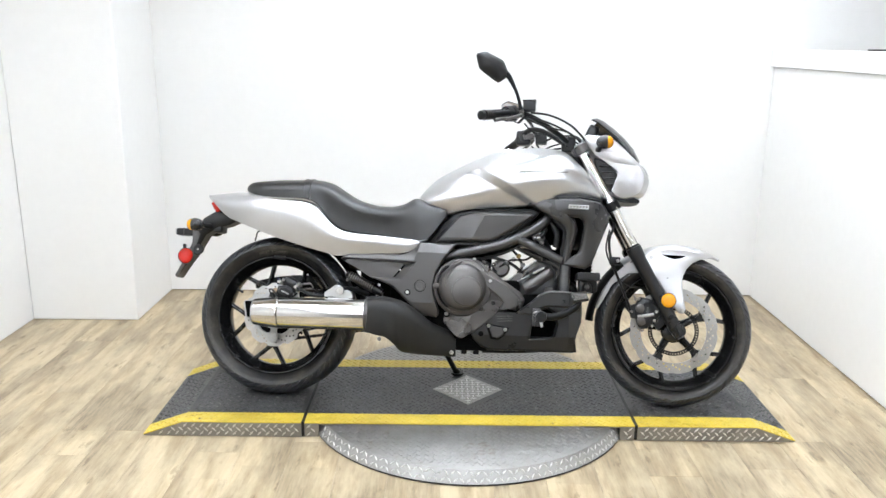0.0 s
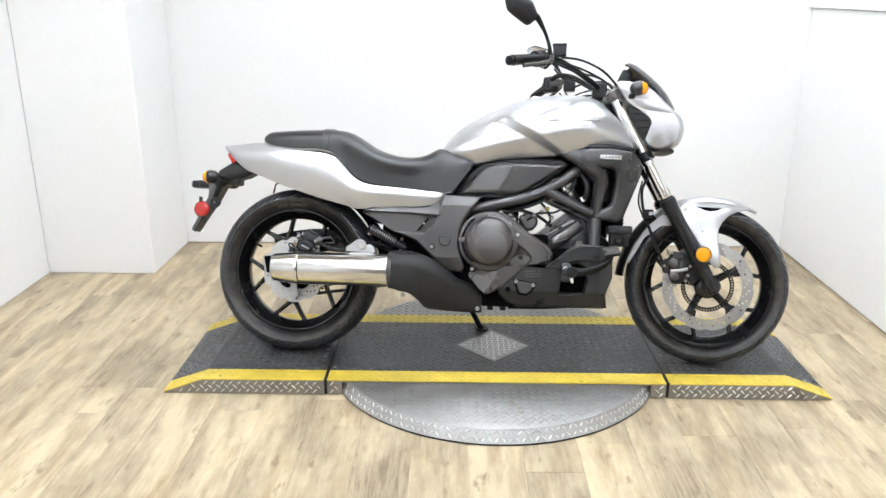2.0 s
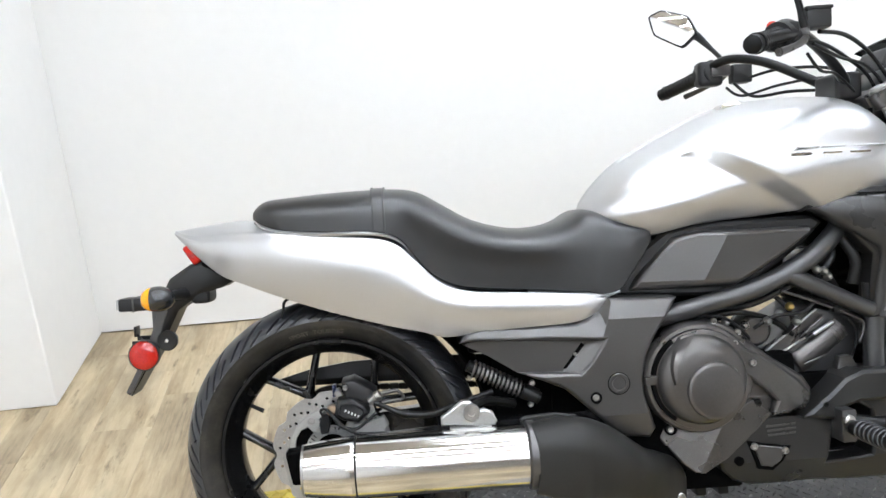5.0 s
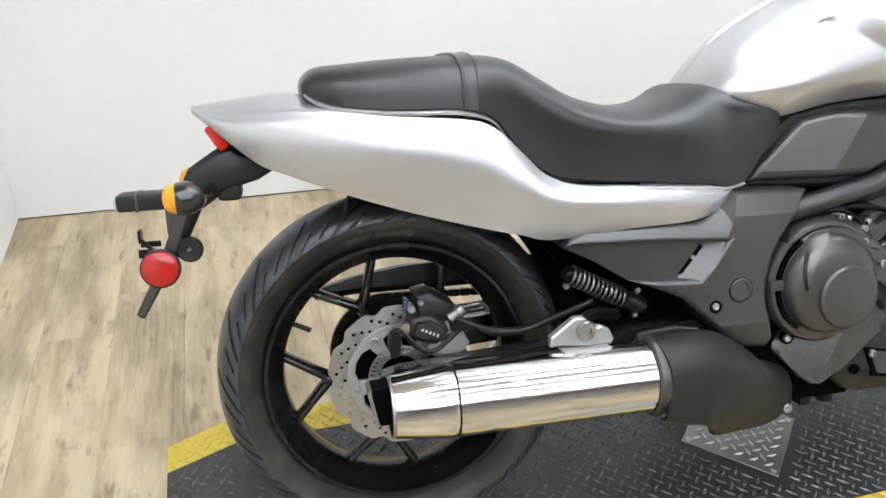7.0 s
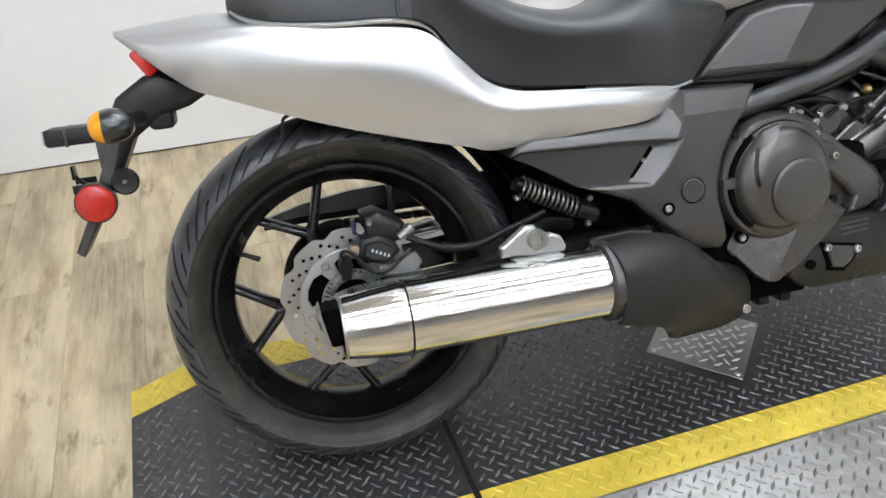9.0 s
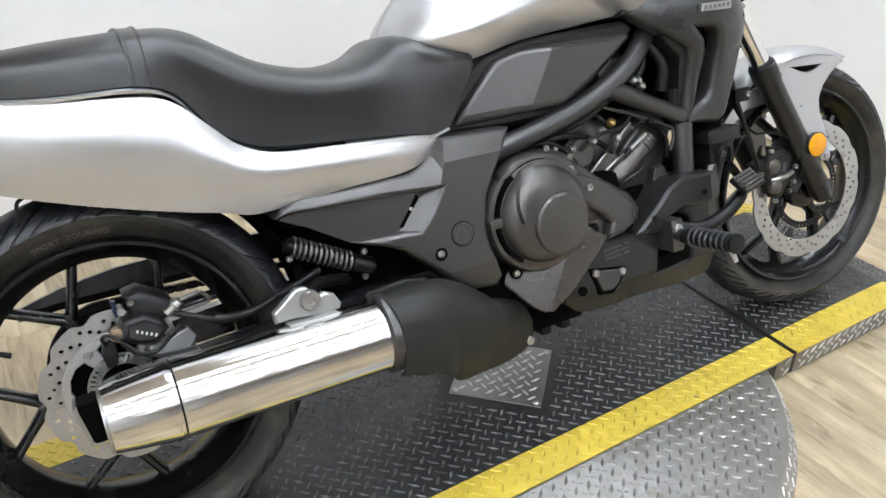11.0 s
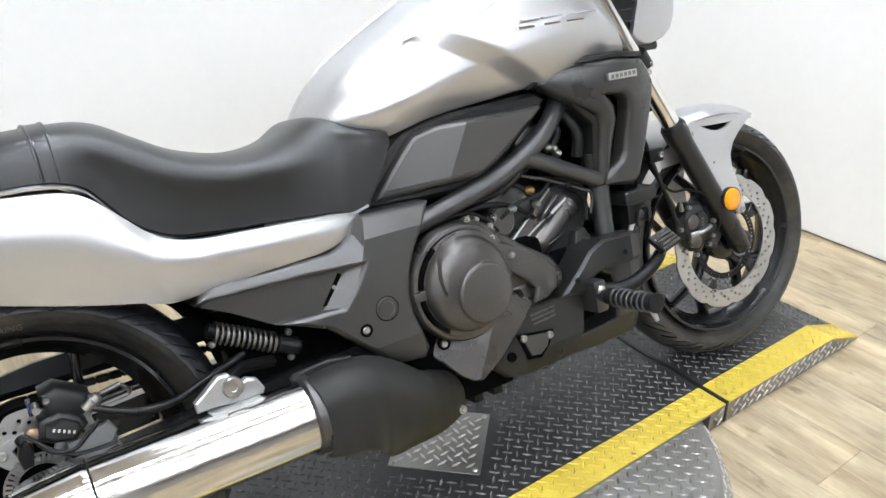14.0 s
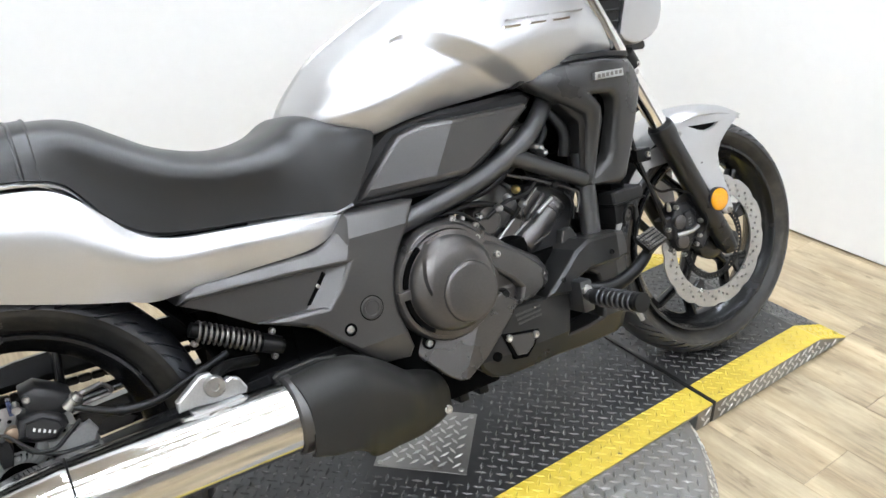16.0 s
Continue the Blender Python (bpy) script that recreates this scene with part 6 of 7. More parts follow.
loop = [Vector((CX + 0.105 * math.cos(a), 0.081, RR + 0.105 * math.sin(a))) for a in (radians(95 + 170 * k / 24) for k in range(25))]
run = [loop[0].lerp(Vector((0.62, 0.081, 0.392)), k / 30) for k in range(30, 0, -1)] + loop + [loop[-1].lerp(Vector((0.62, 0.081, 0.305)), k / 30) for k in range(1, 31)]
links = []
for k in range(0, len(run) - 1):
    p, q = run[k], run[k + 1]
    dd = (q - p).normalized()
    ang = math.atan2(dd.z, dd.x)
    links.append(moved(box((-0.0112, -0.008, -0.0065), (0.0112, 0.008, 0.0065), 0.003, 1), Matrix.Translation((p + q) / 2) @ Matrix.Rotation(-ang, 4, "Y")))
bp("drive_chain", join(*links), CHAIN, "dark steel drive chain", smooth=0)
bp("chain_guard", skin([[Vector((x, y, z)) for y, z in ((0.068, z0), (0.072, z0 + h), (0.105, z0 + h - 0.004), (0.110, z0 - 0.02), (0.104, z0 - 0.02), (0.10, z0 + h - 0.012), (0.075, z0 + h - 0.008), (0.073, z0))] for x, z0, h in ((-0.145, 0.436, 0.006), (-0.07, 0.440, 0.022), (0.02, 0.440, 0.034), (0.15, 0.438, 0.04), (0.4, 0.43, 0.04))]), BLACK_STEEL, "black plastic chain guard", smooth=30)
hug = []
for k in range(17):
    a = radians(10 + 82 * k / 16)
    hug.append([Vector((r * math.cos(a), y, RR + r * math.sin(a))) for y, r in ((-0.09, 0.318), (-0.07, 0.332), (0, 0.338), (0.07, 0.332), (0.09, 0.318), (0.09, 0.322), (0.07, 0.337), (0, 0.343), (-0.07, 0.337), (-0.09, 0.322))])
# mudguard coloured as the shade above the tyre
bp("inner_mudguard", skin(hug), SHADE_BLACK, "inner mudguard over the tyre, coloured near-black as shade", smooth=50)
# added blocks that fill the space before the wheel with shade black
bp("wheel_gap_shade_block", join(box((0.322, -0.088, 0.335), (0.46, 0.088, 0.62), 0.01), box((0.19, -0.098, 0.578), (0.46, 0.098, 0.625), 0.01), box((0.275, -0.088, 0.50), (0.36, 0.088, 0.60), 0.01)), SHADE_BLACK, "added black blocks that darken the gap ahead of the rear wheel")
bp("valve_stem", tube([(-0.200, -0.0, 0.411), (-0.180, -0.012, 0.405), (-0.160, -0.02, 0.397)], [0.006, 0.0042, 0.005], 8, 1), CABLE, "tyre valve stem", rear_wheel)
def sidewall_words(words, start, foot, size):
    """Raised words that follow the rear tyre's sidewall. start: the first letter's angle in degrees, foot: the radius of the letters' feet."""
    cu = bpy.data.curves.new("words", "FONT")
    cu.body, cu.size, cu.extrude, cu.resolution_u = words, size, 0.0006, 2
    tmp = bpy.data.objects.new("words", cu)
    me = bpy.data.meshes.new_from_object(tmp)
    bm = bmesh.new()
    bm.from_mesh(me)
    bpy.data.objects.remove(tmp)
    bpy.data.meshes.remove(me)
    bpy.data.curves.remove(cu)
    for v in bm.verts:
        r, a = foot + v.co.y, radians(start) - v.co.x / (foot + size * 0.35)
        u = (0.2715 - r) / 0.0405
        v.co = Vector((CX + r * math.cos(a), 0.013 - 0.080 * (1 - 0.42 * u**1.4) - 0.0004 - v.co.z, RR + r * math.sin(a)))
    return bm


bp("side_lettering", sidewall_words("SPORT  TOURING", 108, 0.2445, 0.0142), WORN_LETTER, "raised worn letters on the sidewall", rear_wheel, 0)

# -- front wheel brake, fork, mudguard (turned with the handlebar) --
brake_disc("brake_disc", (WB, -0.070, RF), 0.160, 0.122, 72, 12, True, front_wheel, "drilled wave-edged steel brake disc", 0.0045)
for k in range(5):
    a = radians(27 + 72 * k)
    at = lambda r, g: (WB + r * math.cos(g), RF + r * math.sin(g))
    bp("disc_arm", plate([at(0.098, a - 0.10), at(0.126, a - 0.15), at(0.130, a), at(0.126, a + 0.15), at(0.098, a + 0.10)], -0.056, -0.0655, rounds=((0.002, 0.002),)), RIM_BLACK, "", front_wheel, 35, True)
    bp("disc_rivet", bolt_mesh(0.0075, 0.005, (WB + 0.126 * math.cos(a), -0.071, RF + 0.126 * math.sin(a))), ZINC, "", front_wheel, 40, True)
slots = [[at(r, q) for r, q in ((0.084, g - 0.022), (0.0905, g - 0.022), (0.0905, g + 0.022), (0.084, g + 0.022))] for g in (2 * math.pi * k / 56 for k in range(56))]
bp("tone_ring", plate([at(0.094, 2 * math.pi * k / 56) for k in range(56)], -0.066, -0.069, holes=[[at(0.079, 2 * math.pi * k / 48) for k in range(48)], *slots], rounds=()), BLACK_STEEL, "slotted black sensor ring", front_wheel, 30, True)
bp("hub_face", lathe([(0.046, 0.01), (0.046, -0.008), (0.040, -0.016), (0.022, -0.022), (0.0, -0.022)], (WB, -0.056, RF), 36), RIM_BLACK, "", front_wheel, 35, True)

U = Vector((-math.sin(radians(28.2)), 0, math.cos(radians(28.2))))
for s in (-1, 1):
    low, mid, top = Vector((1.540, s * 0.100, 0.300)), Vector((1.372, s * 0.100, 0.613)), Vector((1.168, s * 0.100, 0.993))
    slider = bp("fork_slider", tube([low - U * 0.028, low - U * 0.022, low + U * 0.01, low.lerp(mid, 0.35), low.lerp(mid, 0.85), low.lerp(mid, 0.93), mid - U * 0.003, mid], [0.010, 0.020, 0.0245, 0.0250, 0.0258, 0.0295, 0.0295, 0.024], 24, 1), FORK_BLACK, "black fork slider", None, 50, True)
    bp("fork_tube", tube([mid - U * 0.02, top], 0.0205, 24, 1), CHROME, "chromed fork tube", None, 50, True)
    bp("fork_cap", tube([top, top + U * 0.012, top + U * 0.016], [0.0225, 0.0225, 0.018], 20, 1), STEEL, "", None, 40, True)
    bp("axle_clamp", join(lathe([(0, 0.02), (0.024, 0.02), (0.026, 0.01), (0.026, -0.012), (0.020, -0.016), (0.013, -0.016), (0.012, -0.012), (0, -0.012)], (low.x + 0.004, s * 0.100, 0.302), 24)), FORK_BLACK, "", slider, 40, True)
    bp("seal", tube([mid, mid + U * 0.006], [0.028, 0.0235], 20, 1), CABLE, "", slider, 40, True)
bolts([(1.544, -0.112, 0.302)], 0.010, 0.007, BLACK_STEEL, None, True, "axle pinch bolt")
for zc, name, rad in ((0.985, "upper_clamp", 0.030), (0.765, "lower_clamp", 0.032)):
    x = 1.168 + (0.993 - zc) * math.tan(radians(28.2))
    bp(name, join(*[moved(lathe([(rad * 0.72, -0.017), (rad, -0.017), (rad, 0.017), (rad * 0.72, 0.017)], steps=24, closed=True), Matrix.Translation((x, s * 0.100, zc)) @ Matrix.Rotation(radians(-28.2), 4, "Y") @ Matrix.Rotation(radians(90), 4, "X")) for s in (-1, 1)], moved(box((-0.026, -0.095, -0.014), (0.022, 0.095, 0.014), 0.006), Matrix.Translation((x - 0.01, 0, zc)) @ Matrix.Rotation(radians(-28.2), 4, "Y"))), CASE if zc > 0.9 else BLACK_STEEL, "dark cast fork clamp", None, 40, True)
bolts([(1.307, -0.125, 0.757), (1.298, -0.128, 0.742)], 0.006, 0.006, ZINC, None, True)
lens_disc("fork_reflector", (1.503, -0.122, 0.416), 0.0265, 0.011, AMBER_LENS, "round amber reflector", True)

SIDE = [(1.405, 0.560), (1.424, 0.585), (1.438, 0.601), (1.470, 0.613), (1.511, 0.620), (1.57, 0.619), (1.626, 0.609), (1.670, 0.593), (1.695, 0.582), (1.672, 0.580), (1.627, 0.573), (1.596, 0.558), (1.575, 0.536), (1.562, 0.510), (1.557, 0.480), (1.562, 0.425), (1.569, 0.382), (1.562, 0.368), (1.545, 0.368), (1.520, 0.40), (1.461, 0.504)]
VENT = [(1.482, 0.590), (1.572, 0.585), (1.556, 0.577), (1.530, 0.572), (1.508, 0.577)]
side_in = lambda x, z: 0.022 * smoothstep(0.57, 0.625, z) ** 1.5 + 0.045 * smoothstep(1.60, 1.70, x) - 0.026 * smoothstep(0.52, 0.40, z)
mudguard, _ = both("front_mudguard", plate(SIDE, -0.070, -0.0785, holes=[VENT], rounds=((0.002, 0.002), (0.003, 0.001)), bulge=side_in), SILVER, "silver painted front mudguard", 40, None, True)
# black sheet behind the opening, coloured as the shade within
both("vent", plate([(1.478, 0.594), (1.578, 0.588), (1.530, 0.566)], -0.060, -0.069, rounds=()), SHADE_BLACK, "mudguard vent, a black sheet for its shade", 0, None, True)
arch = []
for k in range(41):
    a = radians(57 + 118 * k / 40)
    taper = smoothstep(57, 75, math.degrees(a))
    hw = 0.012 + 0.056 * taper
    R0 = 0.322 + 0.003 * math.sin(a)
    prof = [(-hw, R0 - 0.016 * taper), (-hw * 0.82, R0 - 0.003 * taper), (-hw * 0.45, R0 + 0.004), (0, R0 + 0.006), (hw * 0.45, R0 + 0.004), (hw * 0.82, R0 - 0.003 * taper), (hw, R0 - 0.016 * taper)]
    path = prof + [(y * 0.97, r - 0.004) for y, r in reversed(prof)]
    arch.append([Vector((WB + r * math.cos(a), y, RF + r * math.sin(a))) for y, r in path])
bp("mudguard_arch", skin(arch[:30]), SILVER, "silver arch over the tyre", mudguard, 50, True)
bp("mudguard_tail", skin([[Vector((WB + (p.x - WB) * 1.004, p.y * 1.04, RF + (p.z - RF) * 1.004)) for p in ring] for ring in arch[24:]]), DARK_PLASTIC, "black rear flap of the mudguard", mudguard, 50, True)
both("mudguard_skirt", plate([(1.405, 0.560), (1.461, 0.504), (1.44, 0.52), (1.36, 0.515), (1.30, 0.47), (1.262, 0.40), (1.246, 0.375), (1.236, 0.378), (1.262, 0.440), (1.31, 0.515), (1.36, 0.555)], -0.058, -0.0665, rounds=((0.002, 0.002),)), SILVER, "silver rear skirt of the mudguard", 40, None, True)
bolts([(1.443, -0.078, 0.580), (1.555, -0.104, 0.378)], 0.008, 0.005, ZINC, mudguard, True)
for k in range(3):
    c = Vector((1.500 + 0.009 * k, 0, 0.500 - 0.015 * k))
    bp("print_bar", plate([(c.x, c.z), (c.x + 0.004, c.z - 0.009), (c.x + 0.010, c.z - 0.006), (c.x + 0.006, c.z + 0.003)], -0.0785, -0.0812, rounds=()), GREY_PRINT, "small grey letter mark", mudguard, 0, True)

fcal = bp("front_caliper", join(plate([(1.385, 0.395), (1.405, 0.425), (1.440, 0.420), (1.462, 0.395), (1.455, 0.335), (1.430, 0.305), (1.400, 0.310), (1.385, 0.345)], -0.055, -0.098, rounds=((0.004, 0.006), (0.004, 0.003)), smooth=0), plate([(1.36, 0.39), (1.39, 0.40), (1.40, 0.34), (1.37, 0.345)], -0.06, -0.09, rounds=((0.003, 0.003),))), CALIPER, "dark front brake caliper", None, 40, True)
bp("caliper_face", plate([(1.416, 0.402), (1.434, 0.406), (1.447, 0.384), (1.440, 0.338), (1.424, 0.326), (1.413, 0.348)], -0.095, -0.104, rounds=((0.003, 0.003),)), CALIPER, "", fcal, 40, True)
for k in range(5):
    bp("print_bar", plate([(1.426, 0.352 + 0.0075 * k), (1.434, 0.354 + 0.0075 * k), (1.434, 0.358 + 0.0075 * k), (1.426, 0.356 + 0.0075 * k)], -0.102, -0.1046, rounds=()), GREY_PRINT, "faint cast maker mark bar", fcal, 0, True)
bolts([(1.398, -0.094, 0.418), (1.462, -0.100, 0.372), (1.455, -0.100, 0.338), (1.372, -0.090, 0.370), (1.378, -0.090, 0.318), (1.412, -0.090, 0.300), (1.447, -0.096, 0.318)], 0.0055, 0.009, ZINC, fcal, True)
bp("caliper_piston", join(lathe([(0, 0.0), (0.017, 0.0), (0.017, -0.010), (0.013, -0.013), (0, -0.013)], (1.408, -0.092, 0.335), 24), lathe([(0, 0.0), (0.017, 0.0), (0.017, -0.010), (0.013, -0.013), (0, -0.013)], (1.404, -0.092, 0.382), 24)), CASE, "round dark caliper piston caps", fcal, 40, True)
bp("bleed_nipple", tube([(1.388, -0.085, 0.412), (1.380, -0.092, 0.432)], [0.006, 0.004], 10, 1), ZINC, "zinc bleed nipple", fcal, 40, True)
bp("caliper_bridge", tube([(1.395, -0.098, 0.352), (1.425, -0.108, 0.356), (1.452, -0.104, 0.362)], 0.006, 10, 3), STEEL, "steel pad pin", fcal, 50, True)
bp("caliper_mount", plate([(1.455, 0.42), (1.49, 0.39), (1.50, 0.33), (1.47, 0.30), (1.45, 0.33)], -0.07, -0.095, rounds=((0.003, 0.003),)), FORK_BLACK, "", fcal, 40, True)
bp("brake_hose", tube([(1.365, -0.092, 0.385), (1.345, -0.10, 0.43), (1.320, -0.105, 0.490), (1.292, -0.108, 0.563), (1.283, -0.10, 0.64), (1.30, -0.085, 0.72), (1.22, -0.06, 0.83)], 0.0052, 8, 6), CABLE, "black front brake hose", None, 60, True)
bp("sensor_wire", tube([(1.46, -0.10, 0.33), (1.475, -0.112, 0.37), (1.45, -0.11, 0.43), (1.40, -0.10, 0.46), (1.345, -0.105, 0.47), (1.305, -0.10, 0.52), (1.272, -0.10, 0.60), (1.285, -0.09, 0.68)], 0.0032, 6, 6), CABLE, "thin black sensor wire", None, 60, True)
bp("hose_clip", box((1.285, -0.118, 0.545), (1.325, -0.085, 0.575), 0.004), BLACK_STEEL, "black hose clamp", None, 35, True)
bolts([(1.315, -0.118, 0.560)], 0.007, 0.006, ZINC, None, True)
bp("hose_loop", tube([(1.335, -0.07, 0.655), (1.365, -0.075, 0.66), (1.385, -0.075, 0.63), (1.39, -0.07, 0.60)], 0.0055, 8, 5), CABLE, "black hose loop", None, 60, True)

# -- headlamp fairing --
FAIR = [(1.176, 1.040), (1.225, 1.043), (1.275, 1.036), (1.318, 1.006), (1.352, 0.972), (1.388, 0.930), (1.411, 0.893), (1.412, 0.860), (1.395, 0.820), (1.360, 0.802), (1.321, 0.798), (1.289, 0.822), (1.312, 0.888), (1.296, 0.914), (1.255, 0.944), (1.218, 0.970)]
cxf, czf = 1.31, 0.92
fair_rings = []
for y, k, ahead in ((-0.104, 0.93, -0.004), (-0.102, 0.965, 0.0), (-0.092, 0.99, 0.004), (-0.06, 1.0, 0.014), (-0.02, 1.0, 0.022), (0.02, 1.0, 0.022), (0.06, 1.0, 0.014), (0.092, 0.99, 0.004), (0.102, 0.965, 0), (0.104, 0.93, -0.004)):
    fair_rings.append([Vector((cxf + (p.x - cxf) * k + ahead * smoothstep(1.25, 1.4, p.x), y, czf + (p.z - czf) * k)) for p in curve_of([(x, 0, z) for x, z in FAIR], 2, True)])
fairing = bp("headlamp_fairing", skin(fair_rings), SILVER, "silver painted headlamp fairing", None, 40, True)
bp("headlamp", ellipsoid((1.375, 0, 0.880), (0.062, 0.082, 0.070), 28, 18), CLEAR_LENS, "clear headlamp lens", fairing, 60, True)
both("fairing_crease", plate([(1.215, 0.978), (1.262, 0.978), (1.345, 0.968), (1.385, 0.925), (1.30, 0.935), (1.262, 0.950)], -0.10, -0.1065, rounds=((0.003, 0.002),)), SILVER, "", 40, None, True)
both("lamp_louvre", plate([(1.222, 0.955), (1.262, 0.940), (1.296, 0.914), (1.312, 0.890), (1.288, 0.828), (1.275, 0.835), (1.235, 0.900)], -0.05, -0.094, rounds=((0.002, 0.003),)), DARK_PLASTIC, "black slatted panel behind the headlamp", 35, None, True)
for k in range(4):
    z = 0.850 + 0.0235 * k
    both("slat", box((1.258 - 0.006 * k, -0.102, z), (1.296 + 0.004 * k - (0.012 if k == 3 else 0), -0.092, z + 0.006), 0.002, 1), DARK_PLASTIC, "", 0, None, True)
bp("chin", skin([[Vector((x, s * w, z)) for s, z in ((-1, zb), (-1, zt), (1, zt), (1, zb))] for x, w, zb, zt in ((1.285, 0.075, 0.795, 0.812), (1.33, 0.08, 0.786, 0.806), (1.375, 0.07, 0.784, 0.806), (1.398, 0.05, 0.788, 0.798))]), DARK_PLASTIC, "black chin below the headlamp", None, 30, True)
screen = []
for j in range(-8, 9):
    y = 0.098 * j / 8
    bend = (j / 8) ** 2
    prof = [(1.240, 1.122), (1.262, 1.112), (1.305, 1.079), (1.345, 1.040), (1.376, 1.002), (1.402, 0.952)]
    row = [(x - 0.030 * bend, z - 0.018 * bend * (1 if i < 3 else 0.6)) for i, (x, z) in enumerate(prof)]
    screen.append([Vector((x, y, z)) for x, z in row] + [Vector((x - 0.004, y, z - 0.004)) for x, z in reversed(row)])
bp("windscreen", skin(screen), SMOKE, "small smoked black windscreen", None, 50, True)
bp("instrument", moved(box((-0.02, -0.065, -0.035), (0.02, 0.065, 0.03), 0.012, 3), pose(1.212, 0, 1.06, 0, 25, 0)), DARK_PLASTIC, "black instrument housing", None, 50, True)
signal("front_signal", (1.255, -0.190, 1.000), (1.235, -0.098, 0.985), 1, True)
signal("front_signal", (1.255, 0.190, 1.000), (1.235, 0.098, 0.985), 1, True)

# -- handlebar and controls --
def bar_line(s, end):
    if s > 0:
        return [(1.118, 0.045, 1.025), (1.085, 0.085, 1.055), (1.02, 0.155, 1.104), (0.965, 0.225, 1.124), (0.930, 0.290, 1.112), end]
    return [(1.118, s * 0.045, 1.025), (1.085, s * 0.085, 1.045), (1.02, s * 0.155, 1.078), (0.965, s * 0.215, 1.096), (0.915, s * 0.275, 1.093), end]


ENDS = {-1: Vector((0.812, -0.372, 1.064)), 1: Vector((0.858, 0.440, 1.072))}
bp("handlebar", join(tube(bar_line(-1, ENDS[-1]), 0.011, 14, 6), tube(bar_line(1, ENDS[1]), 0.011, 14, 6), tube([(1.118, -0.045, 1.025), (1.118, 0.045, 1.025)], 0.011, 14, 1)), BLACK_STEEL, "black steel handlebar", None, 60, True)
bp("bar_clamp", box((1.095, -0.055, 0.985), (1.150, 0.055, 1.045), 0.01, 3), DARK_PLASTIC, "dark cast handlebar clamp", None, 40, True)
for s in (-1, 1):
    end = ENDS[s]
    root = Vector((0.893, s * 0.272, 1.090)) if s < 0 else Vector((0.925, 0.310, 1.098))
    d = (end - root).normalized()
    grip = bp("grip", tube([root + d * 0.008, root + d * 0.016, end - d * 0.012, end - d * 0.006], [0.020, 0.017, 0.017, 0.019], 20, 1), CABLE, "ribbed black rubber grip", None, 40, True)
    for k in range(9):
        c = root.lerp(end, 0.22 + 0.08 * k)
        bp("rib", tube([c, c + d * 0.004], 0.0178, 18, 1), CABLE, "", grip, 40, True)
    bp("bar_end", tube([end - d * 0.004, end + d * 0.012, end + d * 0.016], [0.0165, 0.0165, 0.011], 18, 1), BLACK_STEEL, "", grip, 40, True)
    house = root - d * 0.018
    side = Vector((0.5, -s * 0.1, -0.2))
    bp("switch_housing", join(tube([root + d * 0.010, root - d * 0.036], [0.027, 0.030], 18, 1), moved(box((-0.026, -0.022, -0.028), (0.026, 0.022, 0.024), 0.011, 3), Matrix.Translation(house) @ Matrix.Scale(1.0 if s < 0 else 1.2, 4))), DARK_PLASTIC, "black switch housing", None, 40, True)
    bp("switch", ellipsoid(house + Vector((-0.018, 0, 0.020)), (0.010, 0.010, 0.008), 12, 8), RED_SWITCH if s < 0 else GREY_PRINT, "red engine stop switch" if s < 0 else "grey switch", None, 60, True)
    piv = root - d * 0.030 + Vector((0.035, 0, -0.004))
    bp("lever", tube([piv, piv + d * 0.03 + Vector((0.012, 0, -0.004)), piv + d * 0.09 + Vector((0.012, 0, -0.010)), piv + d * 0.155 + Vector((0.004, 0, -0.014))], [0.009, 0.0075, 0.006, 0.0075], 10, 4), CASE, "dark cast hand lever", None, 60, True)
    bp("perch", moved(box((-0.022, -0.020, -0.014), (0.026, 0.020, 0.014), 0.006), Matrix.Translation(root - d * 0.034 + Vector((0.014, 0, 0)))), CASE, "dark cast lever perch", None, 40, True)
bp("brake_reservoir", box((0.950, -0.262, 1.104), (0.996, -0.222, 1.140), 0.006, 2), DARK_PLASTIC, "dark brake fluid reservoir", None, 40, True)
bp("reservoir_lid", box((0.948, -0.264, 1.138), (0.998, -0.220, 1.145), 0.003, 2), DARK_PLASTIC, "", None, 40, True)
bp("clutch_block", box((0.985, 0.262, 1.070), (1.035, 0.305, 1.118), 0.008, 2), DARK_PLASTIC, "dark control block", None, 40, True)


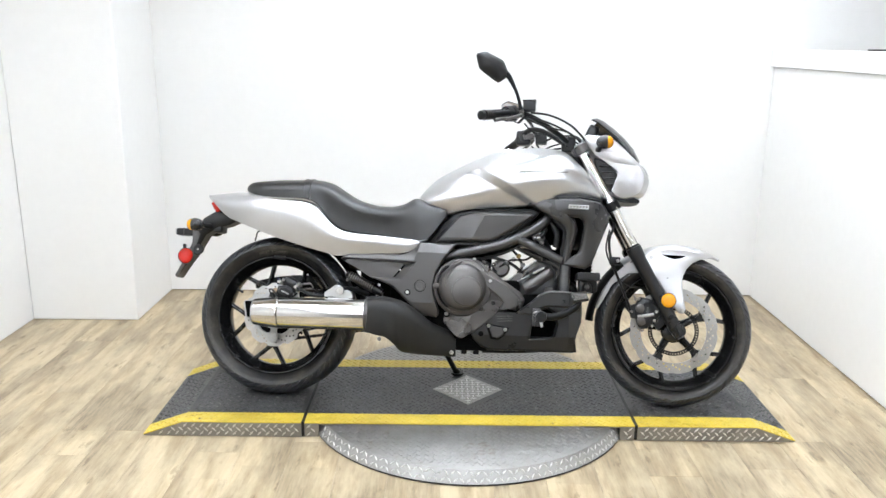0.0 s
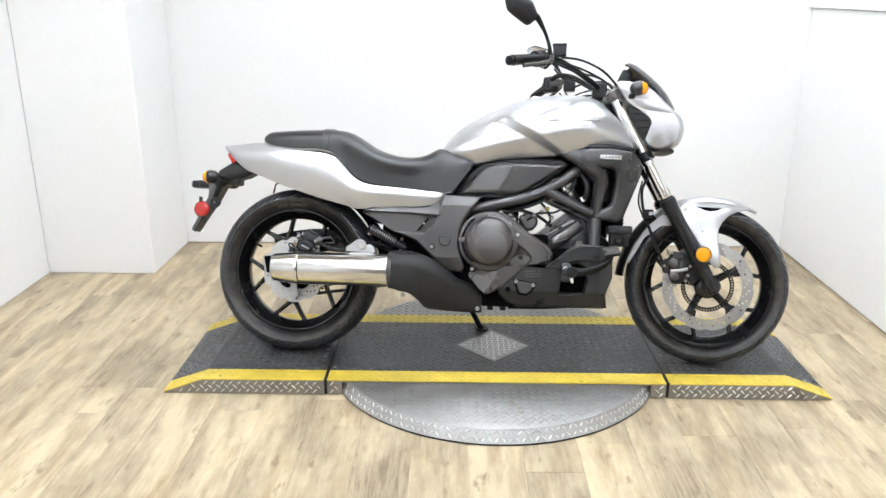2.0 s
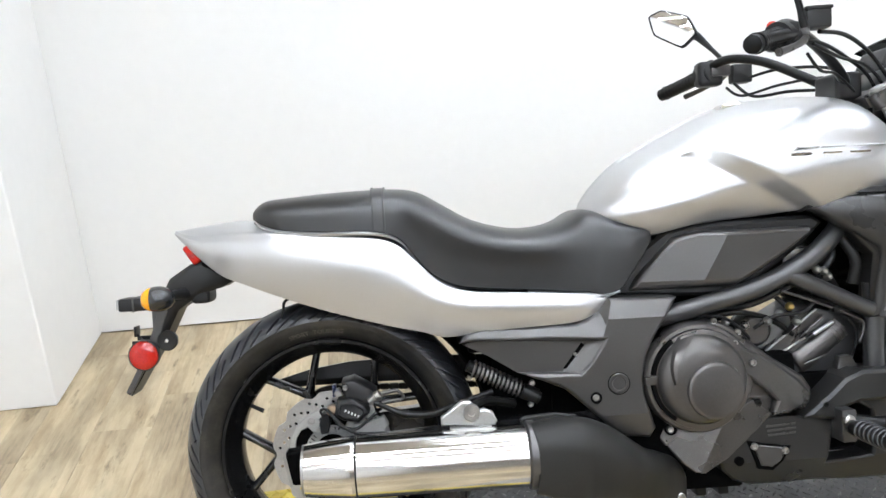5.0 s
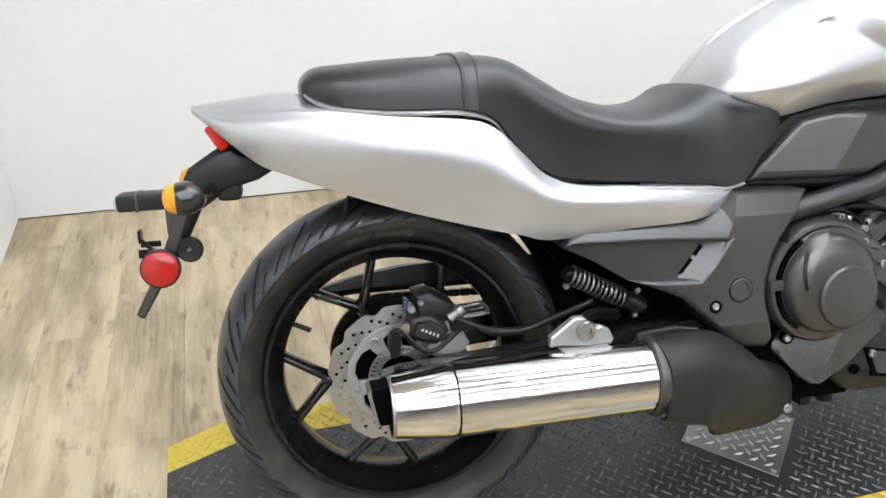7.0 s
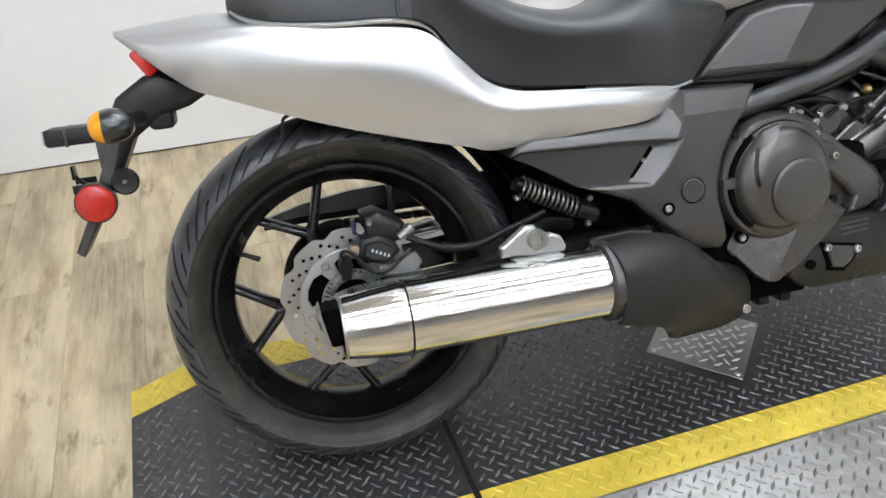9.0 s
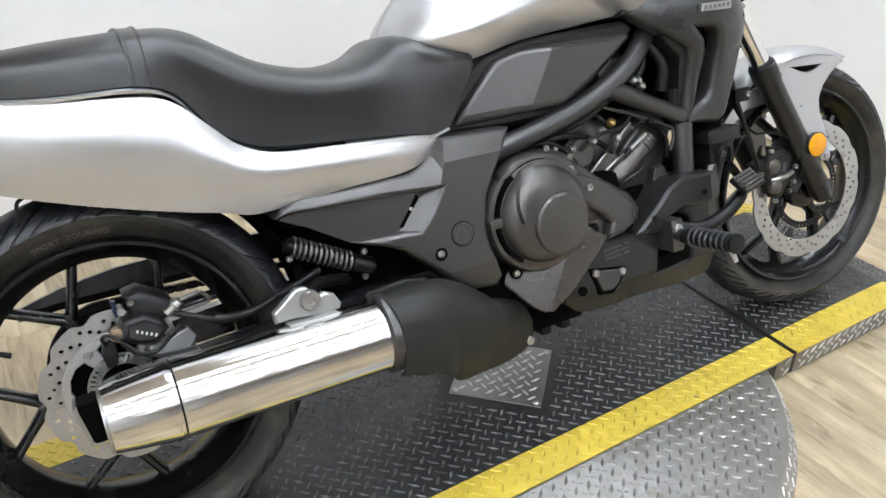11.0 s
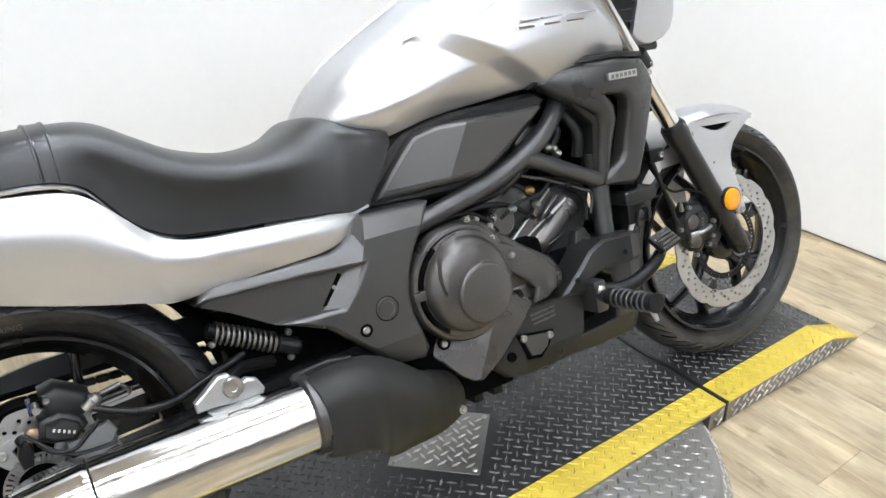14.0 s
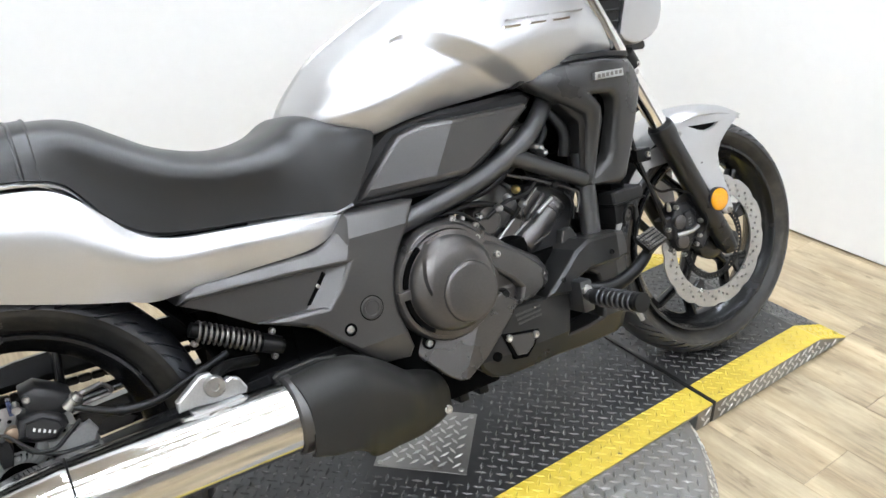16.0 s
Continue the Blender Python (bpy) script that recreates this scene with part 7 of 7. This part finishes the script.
def mirror_head(s, centre, base):
    """A folded rear-view mirror: domed black shell, its glass turned towards the machine."""
    outl = [(-0.068, 0.044), (-0.032, 0.057), (0.041, 0.030), (0.066, -0.022), (0.024, -0.056), (-0.054, -0.010)]
    soft = []
    for i, p in enumerate(outl):
        a, b = Vector(outl[i - 1]), Vector(outl[(i + 1) % len(outl)])
        p = Vector(p)
        soft += [p.lerp(a, 0.20), p.lerp(a, 0.07).lerp(p.lerp(b, 0.07), 0.5), p.lerp(b, 0.20)]
    line = [Vector((p.x, 0, p.y)) for p in soft]
    cx = sum(p.x for p in line) / len(line)
    cz = sum(p.z for p in line) / len(line)
    rings = []
    for k, dep in ((0.93, 0.0), (1.0, 0.003), (1.0, 0.008), (0.93, 0.018), (0.72, 0.028), (0.40, 0.034), (0.08, 0.036)):
        rings.append([Vector((cx + (p.x - cx) * k, dep, cz + (p.z - cz) * k)) for p in line])
    yaw = 28 if s < 0 else -28
    flip = Matrix.Diagonal((1, s, 1, 1))
    m = Matrix.Translation(centre) @ Matrix.Rotation(radians(yaw), 4, "Z") @ flip
    head = bp("mirror", moved(skin(rings), m), DARK_PLASTIC, "black rear-view mirror, folded inwards", None, 60, True)
    glass = skin([[Vector((cx + (p.x - cx) * k, -0.0012 - e, cz + (p.z - cz) * k)) for p in line] for k, e in ((0.90, 0.0), (0.90, 0.0012), (0.87, 0.0016))])
    bp("glass", moved(glass, m), MIRROR, "mirror glass", head, 30, True)
    joint = m @ Vector((0.060, 0.014, -0.026))
    base = Vector(base)
    bp("stem", tube([joint - (Vector(centre) - joint) * -0.15, joint, joint.lerp(base, 0.35) + Vector((0.010, 0, -0.006)), joint.lerp(base, 0.75) + Vector((0.006, 0, 0)), base], [0.013, 0.011, 0.0062, 0.0062, 0.0085], 12, 5), BLACK_STEEL, "black mirror stem", head, 60, True)


mirror_head(-1, (0.835, -0.290, 1.256), (0.942, -0.262, 1.105))
mirror_head(1, (0.880, 0.415, 1.240), (0.985, 0.295, 1.110))

CABLES = [([(0.94, -0.25, 1.085), (1.00, -0.20, 1.085), (1.08, -0.12, 1.07), (1.16, -0.06, 1.03), (1.20, -0.05, 0.95)], 0.005), ([(0.96, -0.26, 1.075), (1.03, -0.21, 1.055), (1.12, -0.13, 1.045), (1.18, -0.09, 1.00), (1.24, -0.07, 0.90)], 0.0045),
          ([(0.98, -0.24, 1.10), (1.05, -0.19, 1.10), (1.13, -0.12, 1.075), (1.19, -0.085, 1.02)], 0.0055), ([(0.955, -0.245, 1.06), (0.99, -0.22, 1.03), (1.05, -0.15, 1.03), (1.12, -0.08, 1.0)], 0.004), ([(0.99, 0.27, 1.07), (1.02, 0.22, 1.03), (1.08, 0.15, 1.03), (1.15, 0.07, 1.02)], 0.005),
          ([(0.97, 0.27, 1.06), (1.00, 0.24, 1.035), (1.07, 0.18, 1.05), (1.15, 0.10, 1.05), (1.20, 0.05, 1.0)], 0.0045), ([(1.02, 0.27, 1.08), (1.08, 0.2, 1.09), (1.16, 0.1, 1.07), (1.20, 0.03, 1.0)], 0.005), ([(1.13, -0.10, 0.94), (1.16, -0.09, 0.90), (1.20, -0.075, 0.85)], 0.006)]
for pts, r in CABLES:
    bp("control_cable", tube(pts, r * 0.78, 8, 6), CABLE, "black control cable", None, 60, True)
bp("ignition_bracket", join(box((1.115, -0.07, 0.925), (1.165, 0.07, 0.975), 0.008), tube([(1.125, -0.095, 0.945), (1.125, -0.06, 0.945)], 0.012, 10, 1)), DARK_PLASTIC, "black ignition lock bracket", None, 40, True)
bolts([(1.130, -0.098, 0.955), (1.137, -0.098, 0.940)], 0.0055, 0.005, ZINC, None, True)
